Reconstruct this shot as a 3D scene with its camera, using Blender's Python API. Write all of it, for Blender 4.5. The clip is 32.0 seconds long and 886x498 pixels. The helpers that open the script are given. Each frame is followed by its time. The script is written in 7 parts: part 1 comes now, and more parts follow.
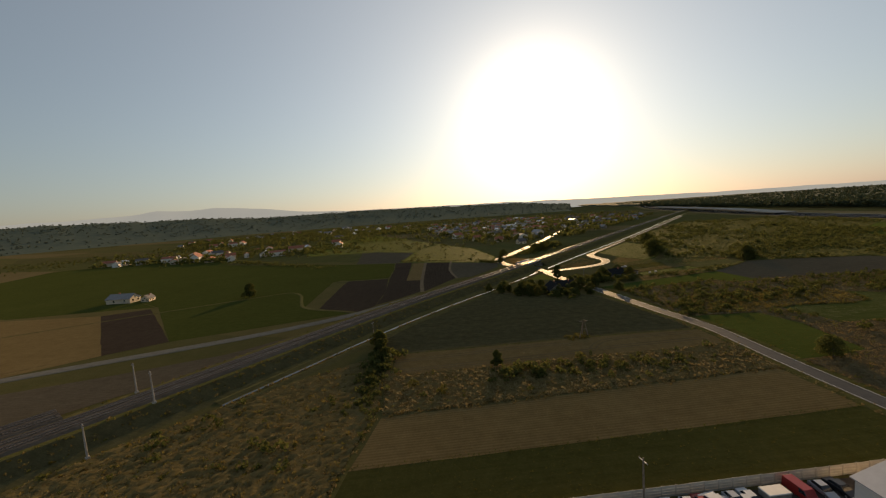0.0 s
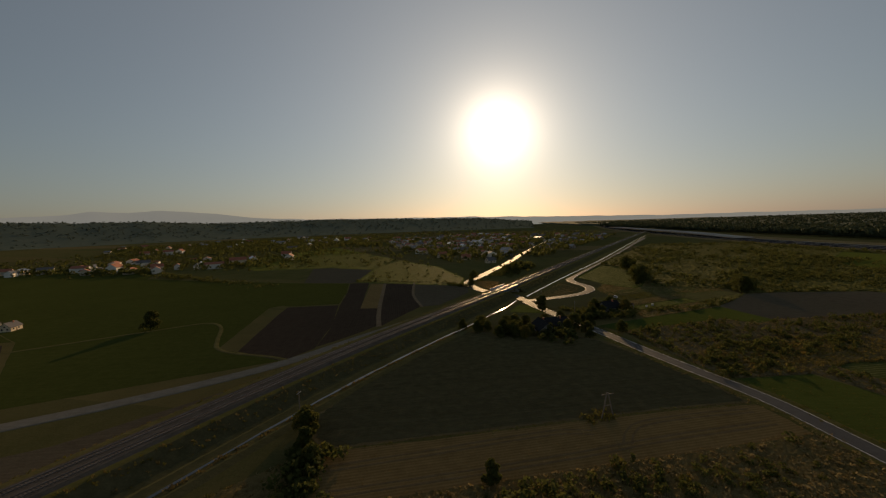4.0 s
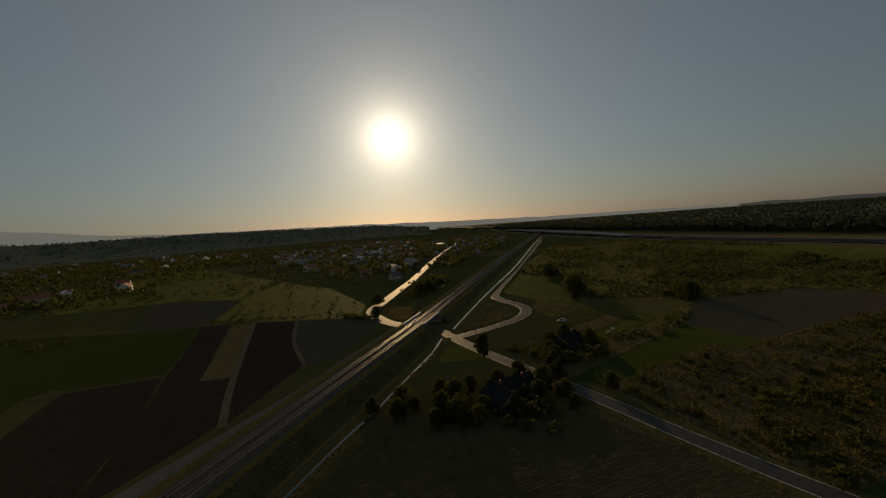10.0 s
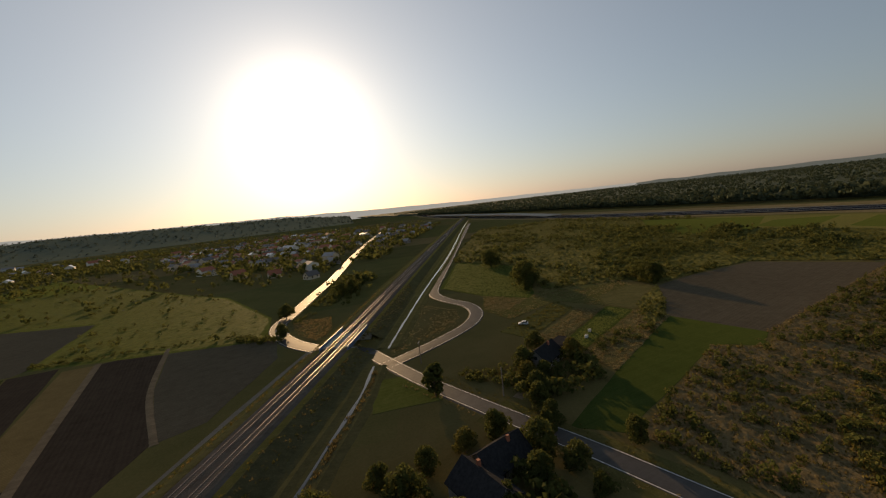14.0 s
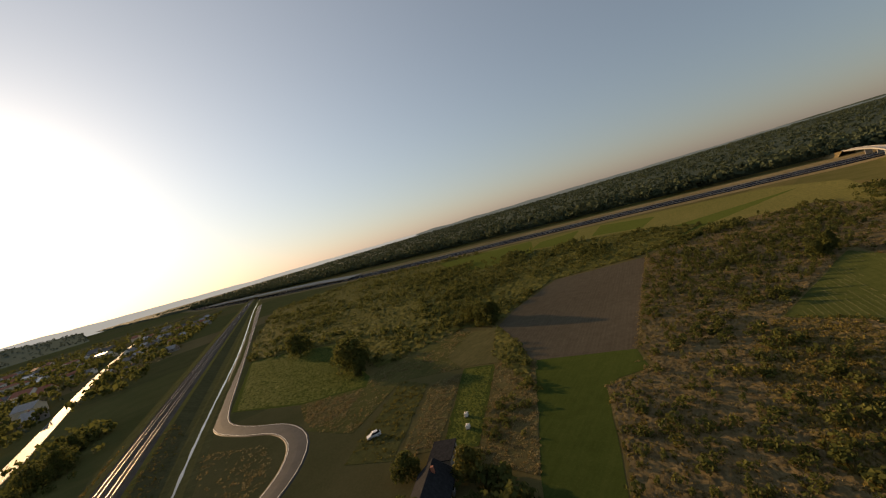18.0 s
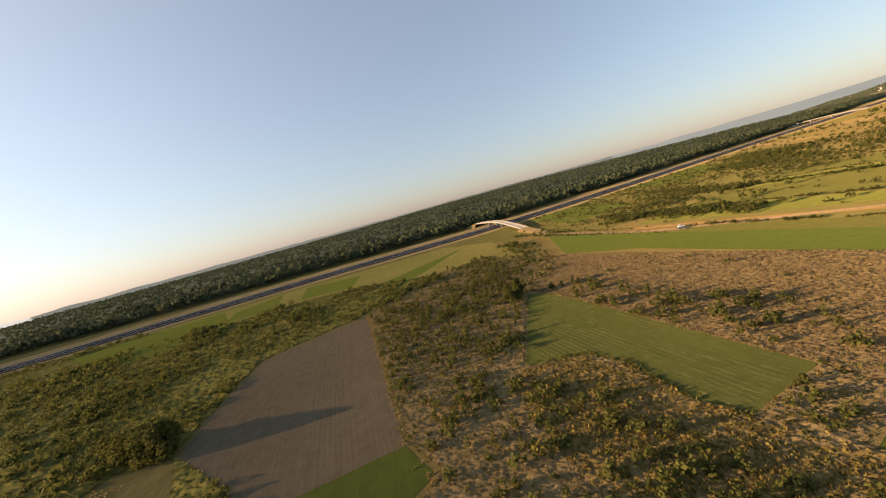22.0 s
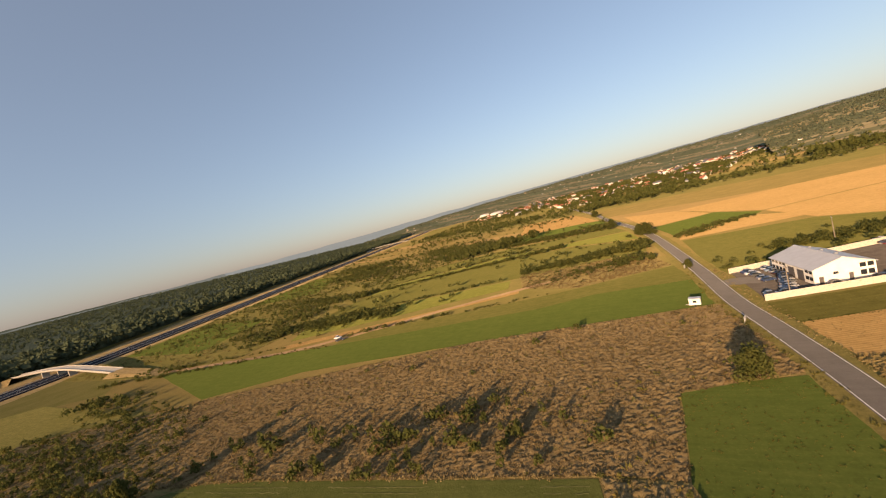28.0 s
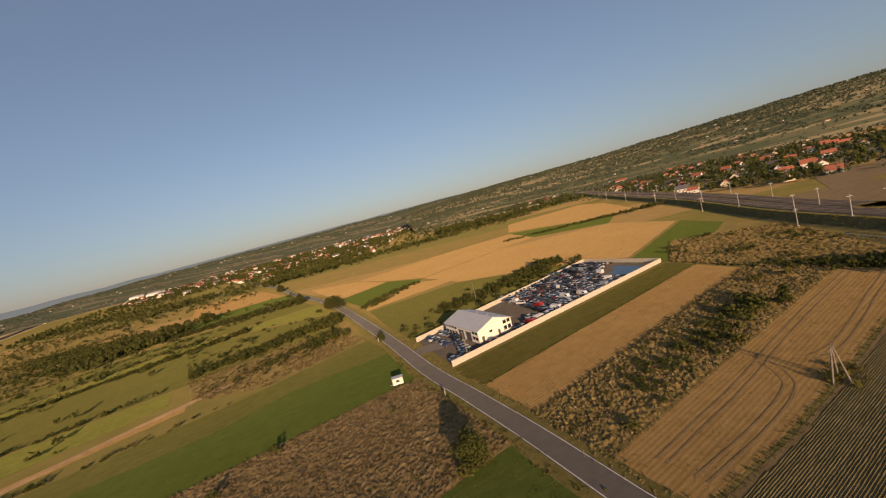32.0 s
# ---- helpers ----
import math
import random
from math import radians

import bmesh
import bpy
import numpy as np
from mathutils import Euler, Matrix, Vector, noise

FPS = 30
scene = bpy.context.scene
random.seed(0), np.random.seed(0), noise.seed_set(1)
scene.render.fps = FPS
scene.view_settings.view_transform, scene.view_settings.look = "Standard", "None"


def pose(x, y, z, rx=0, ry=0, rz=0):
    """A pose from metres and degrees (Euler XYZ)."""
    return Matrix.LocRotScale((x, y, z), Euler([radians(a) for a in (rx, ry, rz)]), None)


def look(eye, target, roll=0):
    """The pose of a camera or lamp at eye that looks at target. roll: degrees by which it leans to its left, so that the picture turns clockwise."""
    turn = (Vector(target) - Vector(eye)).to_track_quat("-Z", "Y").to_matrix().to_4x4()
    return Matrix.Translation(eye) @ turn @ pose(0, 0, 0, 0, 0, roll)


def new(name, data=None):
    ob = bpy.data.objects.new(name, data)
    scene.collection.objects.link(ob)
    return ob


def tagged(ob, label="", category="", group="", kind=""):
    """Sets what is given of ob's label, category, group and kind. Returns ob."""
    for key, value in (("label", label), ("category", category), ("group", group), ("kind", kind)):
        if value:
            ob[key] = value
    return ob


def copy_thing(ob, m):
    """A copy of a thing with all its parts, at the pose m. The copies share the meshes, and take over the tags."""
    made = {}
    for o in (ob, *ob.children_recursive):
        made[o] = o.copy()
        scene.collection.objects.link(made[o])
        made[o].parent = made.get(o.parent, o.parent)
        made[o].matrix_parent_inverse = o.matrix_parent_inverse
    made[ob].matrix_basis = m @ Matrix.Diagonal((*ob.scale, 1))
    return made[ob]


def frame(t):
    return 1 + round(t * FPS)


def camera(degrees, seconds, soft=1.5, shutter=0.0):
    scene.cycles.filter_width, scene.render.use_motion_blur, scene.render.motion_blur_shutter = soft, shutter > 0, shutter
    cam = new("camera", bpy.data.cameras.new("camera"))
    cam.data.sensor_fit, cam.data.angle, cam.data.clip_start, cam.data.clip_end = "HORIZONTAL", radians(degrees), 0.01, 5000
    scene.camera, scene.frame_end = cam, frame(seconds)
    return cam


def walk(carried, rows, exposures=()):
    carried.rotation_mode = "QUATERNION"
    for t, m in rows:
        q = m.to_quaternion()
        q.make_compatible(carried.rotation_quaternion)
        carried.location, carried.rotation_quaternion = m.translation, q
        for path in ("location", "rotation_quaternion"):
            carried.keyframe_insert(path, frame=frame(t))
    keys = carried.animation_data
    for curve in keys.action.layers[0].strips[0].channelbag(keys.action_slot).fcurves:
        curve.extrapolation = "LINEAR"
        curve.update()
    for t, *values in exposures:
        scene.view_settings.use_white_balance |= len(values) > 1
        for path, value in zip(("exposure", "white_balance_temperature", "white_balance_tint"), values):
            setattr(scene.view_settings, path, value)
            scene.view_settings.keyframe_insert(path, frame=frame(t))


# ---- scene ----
# ---- camera and its flight ----
cam = camera(97.28, 32.0, 1.2)
PATH = [
    (0, (8.71, -70.39, 50.39), (-4.81, 28.20, 40.51), -4.06),
    (0.5, (7.77, -64.30, 50.28), (-1.76, 34.95, 42.66), -3.29),
    (1, (6.69, -58.12, 50.21), (-4.28, 41.07, 43.72), -3.00),
    (1.5, (5.95, -51.93, 50.26), (-6.47, 47.09, 43.83), -4.97),
    (2, (5.28, -46.06, 50.44), (-3.16, 53.39, 44.16), -3.75),
    (2.5, (4.72, -40.14, 50.51), (1.82, 59.61, 44.17), -3.94),
    (4.5, (0.76, -18.03, 52.24), (-2.87, 81.56, 44.01), -1.44),
    (5, (0.54, -12.06, 52.19), (-1.26, 87.42, 42.16), -1.59),
    (5.5, (0.44, -6.14, 52.02), (0.33, 93.30, 41.42), -1.89),
    (6, (0.00, 0.00, 52.03), (0.00, 99.40, 41.13), -1.82),
    (6.5, (-0.04, 6.42, 51.96), (1.48, 105.92, 42.04), -5.00),
    (7, (-0.03, 12.56, 52.16), (2.98, 112.05, 42.50), -6.11),
    (7.5, (-0.51, 18.21, 52.42), (3.48, 117.65, 42.59), -6.53),
    (8, (-0.42, 24.15, 52.61), (6.71, 123.57, 44.55), -8.41),
    (8.5, (0.18, 31.01, 52.76), (11.14, 130.34, 49.17), -9.04),
    (9, (0.07, 37.32, 53.10), (16.13, 135.93, 48.81), -6.29),
    (9.5, (0.63, 42.97, 53.42), (20.93, 140.74, 48.03), -5.28),
    (10, (1.52, 48.66, 53.47), (23.92, 145.89, 46.72), -4.04),
    (10.5, (2.59, 54.46, 53.33), (27.56, 151.08, 47.01), -4.41),
    (11, (3.49, 60.16, 53.19), (26.23, 157.29, 46.28), -5.43),
    (11.5, (4.83, 66.30, 52.95), (30.54, 162.55, 44.39), -6.19),
    (12, (6.06, 72.15, 52.51), (35.62, 167.16, 42.54), -6.13),
    (12.5, (7.64, 78.16, 52.24), (40.13, 172.11, 41.41), -6.13),
    (13, (8.99, 83.99, 52.05), (44.50, 176.75, 40.44), -4.81),
    (13.5, (10.52, 90.01, 51.83), (47.72, 182.11, 40.25), -4.80),
    (15.5, (19.06, 113.56, 51.58), (72.83, 196.89, 38.79), -11.55),
    (16, (21.57, 118.55, 51.04), (79.46, 199.17, 38.87), -11.24),
    (16.5, (24.35, 123.74, 50.44), (84.74, 202.68, 39.39), -14.49),
    (17, (27.51, 128.66, 49.96), (95.69, 201.02, 39.23), -13.74),
    (17.5, (31.08, 132.89, 49.96), (107.07, 197.47, 42.47), -15.96),
    (18, (34.91, 136.78, 49.93), (115.89, 195.16, 44.01), -16.14),
    (18.5, (38.84, 140.39, 49.58), (125.19, 190.01, 40.51), -14.91),
    (19, (42.92, 143.60, 49.22), (132.99, 185.40, 37.39), -14.81),
    (19.5, (46.83, 146.48, 49.04), (139.75, 181.07, 36.01), -16.07),
    (20, (51.34, 149.24, 48.56), (148.03, 170.76, 34.84), -13.42),
    (20.5, (56.02, 151.57, 48.25), (154.46, 164.68, 36.52), -12.36),
    (21, (61.02, 153.42, 47.98), (160.15, 162.90, 38.81), -14.52),
    (21.5, (66.09, 154.78, 47.50), (165.61, 154.11, 37.79), -15.76),
    (22, (71.00, 155.89, 47.27), (169.52, 142.68, 36.28), -15.11),
    (22.5, (75.78, 156.58, 47.36), (173.14, 136.01, 37.45), -13.57),
    (23, (80.62, 156.67, 47.26), (176.33, 129.13, 38.26), -14.17),
    (23.5, (85.05, 156.48, 47.20), (177.81, 120.39, 37.50), -14.10),
    (24, (89.53, 155.69, 47.10), (178.80, 111.43, 38.53), -13.00),
    (24.5, (93.69, 154.61, 46.93), (178.44, 102.25, 38.23), -10.76),
    (26.5, (108.07, 150.66, 46.20), (177.11, 78.95, 36.71), -14.91),
    (27, (111.09, 148.42, 46.14), (176.73, 73.42, 38.05), -15.92),
    (27.5, (113.90, 146.14, 46.24), (168.46, 62.73, 38.12), -15.21),
    (28, (116.57, 144.08, 46.61), (162.74, 55.68, 39.30), -14.67),
    (28.5, (118.75, 140.97, 46.66), (158.76, 49.45, 41.78), -16.68),
    (29, (120.31, 137.63, 46.56), (151.81, 42.76, 43.90), -16.98),
    (29.5, (121.36, 134.52, 46.59), (138.91, 36.19, 41.74), -18.21),
    (30, (121.86, 131.02, 46.77), (125.89, 31.23, 41.65), -18.23),
    (30.5, (122.22, 128.02, 47.19), (112.11, 28.53, 47.17), -15.24),
    (31, (122.05, 125.20, 47.70), (103.80, 26.88, 46.62), -13.42),
    (31.5, (121.12, 122.52, 48.19), (97.01, 25.61, 43.03), -14.34),
    (32, (120.25, 119.64, 48.29), (90.04, 24.82, 38.37), -14.49),
]
EXPOSURES = [
    (0, -0.4, 7470, 16), (0.5, -0.7, 7470, 16), (1, -0.95, 7470, 16), (2.5, -1.15, 7470, 16), (4.5, -1.25, 7470, 16), (6, -1.2, 7420, 16), (7, -1.1, 7420, 15), (8, -1.28, 7370, 16), (9, -1.9, 7320, 12), (10, -1.82, 7320, 12), (11, -1.62, 7320, 13), (12, -1.2, 7370, 15), (13, -0.75, 7370, 18), (13.5, -0.6, 7370, 18), (15.5, -0.35, 7370, 19), (16.5, -0.25, 7320, 20), (18, -0.18, 7420, 19), (19, 0.27, 7420, 20), (20, 0.75, 7370, 23), (21, 0.72, 7320, 22), (23, 0.7, 7150, 23), (27, 0.55, 7110, 24), (28, 0.38, 7060, 24), (29, 0.05, 6910, 24), (30, -0.1, 6810, 24), (31, -0.3, 6750, 24), (32, -0.27, 6690, 24),
]
walk(cam, [(t, look(eye, target, roll)) for t, eye, target, roll in PATH], EXPOSURES)

# ---- sky and sun ----
SUN_AZ, SUN_EL = radians(6.4), radians(12.4)
world = bpy.data.worlds.new("sky")
scene.world = world
world.use_nodes = True
wn = world.node_tree.nodes
wl = world.node_tree.links
sky = wn.new("ShaderNodeTexSky")
sky.sky_type = "NISHITA"
sky.sun_disc = False
sky.sun_elevation = SUN_EL
sky.sun_rotation = SUN_AZ
sky.air_density, sky.dust_density, sky.ozone_density = 1.0, 0.35, 1.3
sky.altitude = 250
bg = wn["Background"]
# hazy air: the sky less saturated, with the bright aureole that haze makes round the low sun
hs = wn.new("ShaderNodeHueSaturation")
hs.inputs["Saturation"].default_value = 0.95
air = wn.new("ShaderNodeMix")
air.data_type, air.blend_type = "RGBA", "MULTIPLY"
air.inputs[0].default_value = 1.0
air.inputs[7].default_value = (0.975, 1.03, 0.99, 1)
wl.new(sky.outputs[0], air.inputs[6])
wl.new(air.outputs[2], hs.inputs["Color"])
tc = wn.new("ShaderNodeTexCoord")
dot = wn.new("ShaderNodeVectorMath")
dot.operation = "DOT_PRODUCT"
wl.new(tc.outputs["Generated"], dot.inputs[0])
dot.inputs[1].default_value = (math.sin(SUN_AZ) * math.cos(SUN_EL), math.cos(SUN_AZ) * math.cos(SUN_EL), math.sin(SUN_EL))


def wmath(op, a, b=0.0):
    k = wn.new("ShaderNodeMath")
    k.operation = op
    for sock, v in zip(k.inputs, (a, b)):
        if isinstance(v, (int, float)):
            sock.default_value = v
        else:
            wl.new(v, sock)
    return k.outputs[0]


away = wmath("ARCCOSINE", wmath("MINIMUM", dot.outputs["Value"], 0.999999))
aureole = wmath("MULTIPLY", wmath("POWER", 2.71828, wmath("MULTIPLY", away, -1 / 0.045)), 60.0)
broad = wmath("MULTIPLY", wmath("POWER", 2.71828, wmath("MULTIPLY", away, -2.0)), 5.6)
tint = wn.new("ShaderNodeMix")
tint.data_type, tint.blend_type = "RGBA", "ADD"
tint.inputs[0].default_value = 1.0
glow = wn.new("ShaderNodeMix")
glow.data_type, glow.blend_type = "RGBA", "MULTIPLY"
glow.inputs[0].default_value = 1.0
glow.inputs[6].default_value = (1.0, 0.9, 0.74, 1)
wl.new(aureole, glow.inputs[7])
veil = wn.new("ShaderNodeMix")
veil.data_type = "RGBA"
veil.inputs[0].default_value = 0.25
veil.inputs[7].default_value = (1.9, 2.45, 3.05, 1)
wl.new(hs.outputs[0], veil.inputs[6])
# ground haze dims and greys the sky towards the horizon; above it the blue is deeper
level = wn.new("ShaderNodeSeparateXYZ")
wl.new(tc.outputs["Generated"], level.inputs[0])
low = wmath("POWER", 2.71828, wmath("MULTIPLY", wmath("MAXIMUM", wmath("ARCSINE", level.outputs[2]), 0.0), -1 / 0.13))
murk = wn.new("ShaderNodeMix")
murk.data_type = "RGBA"
murk.inputs[6].default_value = (1.05, 1.1, 1.14, 1)
murk.inputs[7].default_value = (0.57, 0.57, 0.74, 1)
wl.new(low, murk.inputs[0])
dim = wn.new("ShaderNodeMix")
dim.data_type, dim.blend_type = "RGBA", "MULTIPLY"
dim.inputs[0].default_value = 1.0
wl.new(veil.outputs[2], dim.inputs[6])
wl.new(murk.outputs[2], dim.inputs[7])
wl.new(dim.outputs[2], tint.inputs[6])
wl.new(glow.outputs[2], tint.inputs[7])
wide = wn.new("ShaderNodeMix")
wide.data_type, wide.blend_type = "RGBA", "MULTIPLY"
wide.inputs[0].default_value = 1.0
wide.inputs[6].default_value = (1.0, 1.0, 0.95, 1)
wl.new(broad, wide.inputs[7])
both = wn.new("ShaderNodeMix")
both.data_type, both.blend_type = "RGBA", "ADD"
both.inputs[0].default_value = 1.0
wl.new(tint.outputs[2], both.inputs[6])
wl.new(wide.outputs[2], both.inputs[7])
wl.new(both.outputs[2], bg.inputs[0])
bg.inputs[1].default_value = 0.115
sun = new("sun", bpy.data.lights.new("sun", "SUN"))
sun.data.energy, sun.data.angle, sun.data.color = 7.2, radians(0.6), (1.0, 0.7, 0.37)
SUN_WAY = Vector((math.sin(SUN_AZ) * math.cos(SUN_EL), math.cos(SUN_AZ) * math.cos(SUN_EL), math.sin(SUN_EL)))
sun.matrix_world = look(SUN_WAY * 900, (0, 0, 0))
sun["kind"] = "structure"

# ---- materials ----


class Mat:
    """A node material with short ways to noise, stripes, mixing and relief."""

    def __init__(self, name, rough=0.9, metal=0.0, spec=0.2):
        self.m = bpy.data.materials.new(name)
        self.m.use_nodes = True
        self.n, self.l = self.m.node_tree.nodes, self.m.node_tree.links
        self.b = self.n["Principled BSDF"]
        self.b.inputs["Roughness"].default_value = rough
        self.b.inputs["Metallic"].default_value = metal
        self.b.inputs["Specular IOR Level"].default_value = spec
        self.co = self.n.new("ShaderNodeTexCoord").outputs["Object"]

    def turned(self, turn, stretch):
        """Plan coordinates turned first, then stretched."""
        a = self.n.new("ShaderNodeMapping")
        a.inputs["Rotation"].default_value = (0, 0, turn)
        self.l.new(self.co, a.inputs[0])
        b = self.n.new("ShaderNodeMapping")
        b.inputs["Scale"].default_value = stretch
        self.l.new(a.outputs[0], b.inputs[0])
        return b

    def noise(self, scale, detail=4.0, rough=0.6, stretch=(1, 1, 1), turn=0.0):
        mp = self.turned(turn, stretch)
        t = self.n.new("ShaderNodeTexNoise")
        t.inputs["Scale"].default_value, t.inputs["Detail"].default_value, t.inputs["Roughness"].default_value = scale, detail, rough
        self.l.new(mp.outputs[0], t.inputs["Vector"])
        return t.outputs[0]

    def wave(self, scale, turn, distort=1.0):
        mp = self.n.new("ShaderNodeMapping")
        mp.inputs["Rotation"].default_value = (0, 0, turn)
        self.l.new(self.co, mp.inputs[0])
        t = self.n.new("ShaderNodeTexWave")
        t.inputs["Scale"].default_value, t.inputs["Distortion"].default_value = scale, distort
        t.inputs["Detail"].default_value, t.inputs["Detail Scale"].default_value = 2.0, 0.6
        self.l.new(mp.outputs[0], t.inputs["Vector"])
        return t.outputs["Fac"]

    def cells(self, scale, stretch=(1, 1, 1), turn=0.0):
        mp = self.turned(turn, stretch)
        t = self.n.new("ShaderNodeTexVoronoi")
        t.inputs["Scale"].default_value = scale
        self.l.new(mp.outputs[0], t.inputs["Vector"])
        s = self.n.new("ShaderNodeSeparateColor")
        self.l.new(t.outputs["Color"], s.inputs[0])
        return s.outputs[0]

    def random(self):
        return self.n.new("ShaderNodeObjectInfo").outputs["Random"]

    def island(self):
        return self.n.new("ShaderNodeNewGeometry").outputs["Random Per Island"]

    def ramp(self, fac, stops, step=False):
        r = self.n.new("ShaderNodeValToRGB")
        e = r.color_ramp.elements
        while len(e) < len(stops):
            e.new(0.5)
        for k, (p, c) in zip(e, stops):
            k.position, k.color = p, (*c, 1)
        if step:
            r.color_ramp.interpolation = "CONSTANT"
        self.l.new(fac, r.inputs[0])
        return r.outputs[0]

    def mix(self, fac, a, b, mode="MIX"):
        x = self.n.new("ShaderNodeMix")
        x.data_type, x.blend_type = "RGBA", mode
        for sock, v in ((x.inputs[0], fac), (x.inputs[6], a), (x.inputs[7], b)):
            if isinstance(v, (int, float)):
                sock.default_value = v
            elif isinstance(v, tuple):
                sock.default_value = (*v, 1)
            else:
                self.l.new(v, sock)
        return x.outputs[2]

    def colour(self, c):
        if isinstance(c, tuple):
            self.b.inputs["Base Color"].default_value = (*c, 1)
        else:
            self.l.new(c, self.b.inputs["Base Color"])
        return self

    def bump(self, fac, strength=0.5, distance=0.1):
        u = self.n.new("ShaderNodeBump")
        u.inputs["Strength"].default_value, u.inputs["Distance"].default_value = strength, distance
        self.l.new(fac, u.inputs["Height"])
        self.l.new(u.outputs[0], self.b.inputs["Normal"])
        return self


def soil(name, dark, mid, light, turn=0.0, rows=0.0, row_mix=0.35, fine=1.8, bump=0.6, rough=0.95, patch=0.03, spec=0.0, fuzz=0.0):
    """Field surface: broad patches, fine grain and, where rows is set, drill or plough lines."""
    m = Mat(name, rough, 0, spec)
    m.b.inputs["Diffuse Roughness"].default_value = 1.0
    broad = m.ramp(m.noise(patch, 5, 0.6), [(0.3, dark), (0.5, mid), (0.72, light)])
    grain = m.noise(fine, 6, 0.7)
    c = m.mix(0.55, broad, m.ramp(grain, [(0.3, tuple(v * 0.42 for v in mid)), (0.55, mid), (0.78, tuple(min(1, v * 1.7) for v in light))]))
    streak = m.noise(0.9, 4, 0.6, (0.06, 1.2, 1), turn)
    c = m.mix(0.3, c, m.ramp(streak, [(0.35, dark), (0.65, light)]))
    mid_patch = m.noise(0.3, 5, 0.65)
    c = m.mix(0.3, c, m.ramp(mid_patch, [(0.32, tuple(v * 0.75 for v in dark)), (0.5, mid), (0.68, light)]))
    h = grain
    if rows:
        w = m.wave(rows, turn + math.pi / 2, 0.7)
        c = m.mix(row_mix, c, m.ramp(w, [(0.25, tuple(v * 0.5 for v in dark)), (0.7, light)]))
    m.colour(c).bump(h, bump, 0.15)
    if fuzz:
        # upright blades catch low light from behind
        m.b.inputs["Sheen Weight"].default_value, m.b.inputs["Sheen Roughness"].default_value = fuzz, 0.6
        m.b.inputs["Sheen Tint"].default_value = (0.5, 0.6, 0.14, 1)
    return m.m


M = {}
M["grass"] = soil("meadow_grass", (0.06, 0.074, 0.017), (0.1, 0.108, 0.026), (0.18, 0.155, 0.048), fuzz=0.08)
M["green"] = soil("young_crop", (0.03, 0.05, 0.012), (0.046, 0.068, 0.016), (0.076, 0.09, 0.024), patch=0.02, bump=0.3, fuzz=0.07)
M["meadow"] = soil("damp_meadow", (0.036, 0.046, 0.012), (0.056, 0.066, 0.017), (0.09, 0.09, 0.027), patch=0.025, fuzz=0.02)
M["mown"] = soil("mown_meadow", (0.045, 0.058, 0.017), (0.064, 0.076, 0.022), (0.105, 0.11, 0.038), turn=-0.13, rows=0.17, row_mix=0.05, fuzz=0.04)
M["plough"] = soil("ploughed_soil", (0.095, 0.075, 0.048), (0.132, 0.104, 0.067), (0.178, 0.142, 0.093), turn=-0.12, rows=0.25, row_mix=0.06)
M["plough_dark"] = soil("dark_ploughed_soil", (0.055, 0.038, 0.026), (0.08, 0.056, 0.038), (0.11, 0.08, 0.054), turn=-1.71, rows=0.25, row_mix=0.08)
M["fence_grass"] = soil("short_olive_grass", (0.045, 0.046, 0.013), (0.068, 0.064, 0.019), (0.1, 0.087, 0.03), turn=-0.2, fuzz=0.03)
M["row_crop"] = soil("withered_row_crop", (0.1, 0.074, 0.038), (0.142, 0.106, 0.056), (0.195, 0.147, 0.08), turn=-0.17, fuzz=0.02)
M["stubble"] = soil("stubble", (0.175, 0.113, 0.042), (0.24, 0.158, 0.064), (0.325, 0.222, 0.094), turn=-0.21, rows=0.33, row_mix=0.2)
M["straw"] = soil("pale_stubble", (0.215, 0.146, 0.058), (0.27, 0.183, 0.076), (0.34, 0.235, 0.102), turn=-0.45, rows=0.1, row_mix=0.06)
M["olive"] = soil("olive_stubble_grass", (0.054, 0.061, 0.017), (0.082, 0.081, 0.025), (0.12, 0.107, 0.038), turn=-0.15, rows=0.1, row_mix=0.05, fuzz=0.05)
M["rough"] = soil("rough_grassland", (0.075, 0.066, 0.027), (0.14, 0.108, 0.046), (0.235, 0.175, 0.078), fine=2.2, bump=1.0, patch=0.05, fuzz=0.05)
M["tall_grass"] = soil("tall_meadow_grass", (0.085, 0.08, 0.026), (0.13, 0.113, 0.04), (0.21, 0.16, 0.065), fine=1.2, bump=1.0, patch=0.02, fuzz=0.06)
M["rough_green"] = soil("rough_green_grassland", (0.07, 0.065, 0.022), (0.11, 0.096, 0.034), (0.18, 0.14, 0.055), fine=2.0, bump=1.0, patch=0.05, fuzz=0.05)
M["dirt"] = soil("bare_dirt", (0.15, 0.1, 0.06), (0.24, 0.17, 0.1), (0.36, 0.26, 0.16), fine=3.0)
M["gravel"] = soil("gravel", (0.17, 0.15, 0.115), (0.23, 0.205, 0.16), (0.3, 0.27, 0.22), fine=9.0)
M["ballast"] = soil("track_ballast", (0.1, 0.082, 0.063), (0.145, 0.12, 0.095), (0.2, 0.168, 0.135), fine=8.0, bump=1.0)
M["asphalt"] = soil("asphalt", (0.075, 0.07, 0.065), (0.098, 0.092, 0.085), (0.125, 0.117, 0.107), fine=8.0, bump=0.15, rough=0.65, spec=0.06)
M["motorway"] = soil("new_asphalt", (0.014, 0.018, 0.027), (0.019, 0.024, 0.036), (0.026, 0.032, 0.045), fine=5.0, bump=0.1, rough=0.8, spec=0.0)
M["concrete"] = soil("concrete", (0.3, 0.28, 0.25), (0.4, 0.38, 0.34), (0.5, 0.47, 0.42), fine=4.0, bump=0.2)

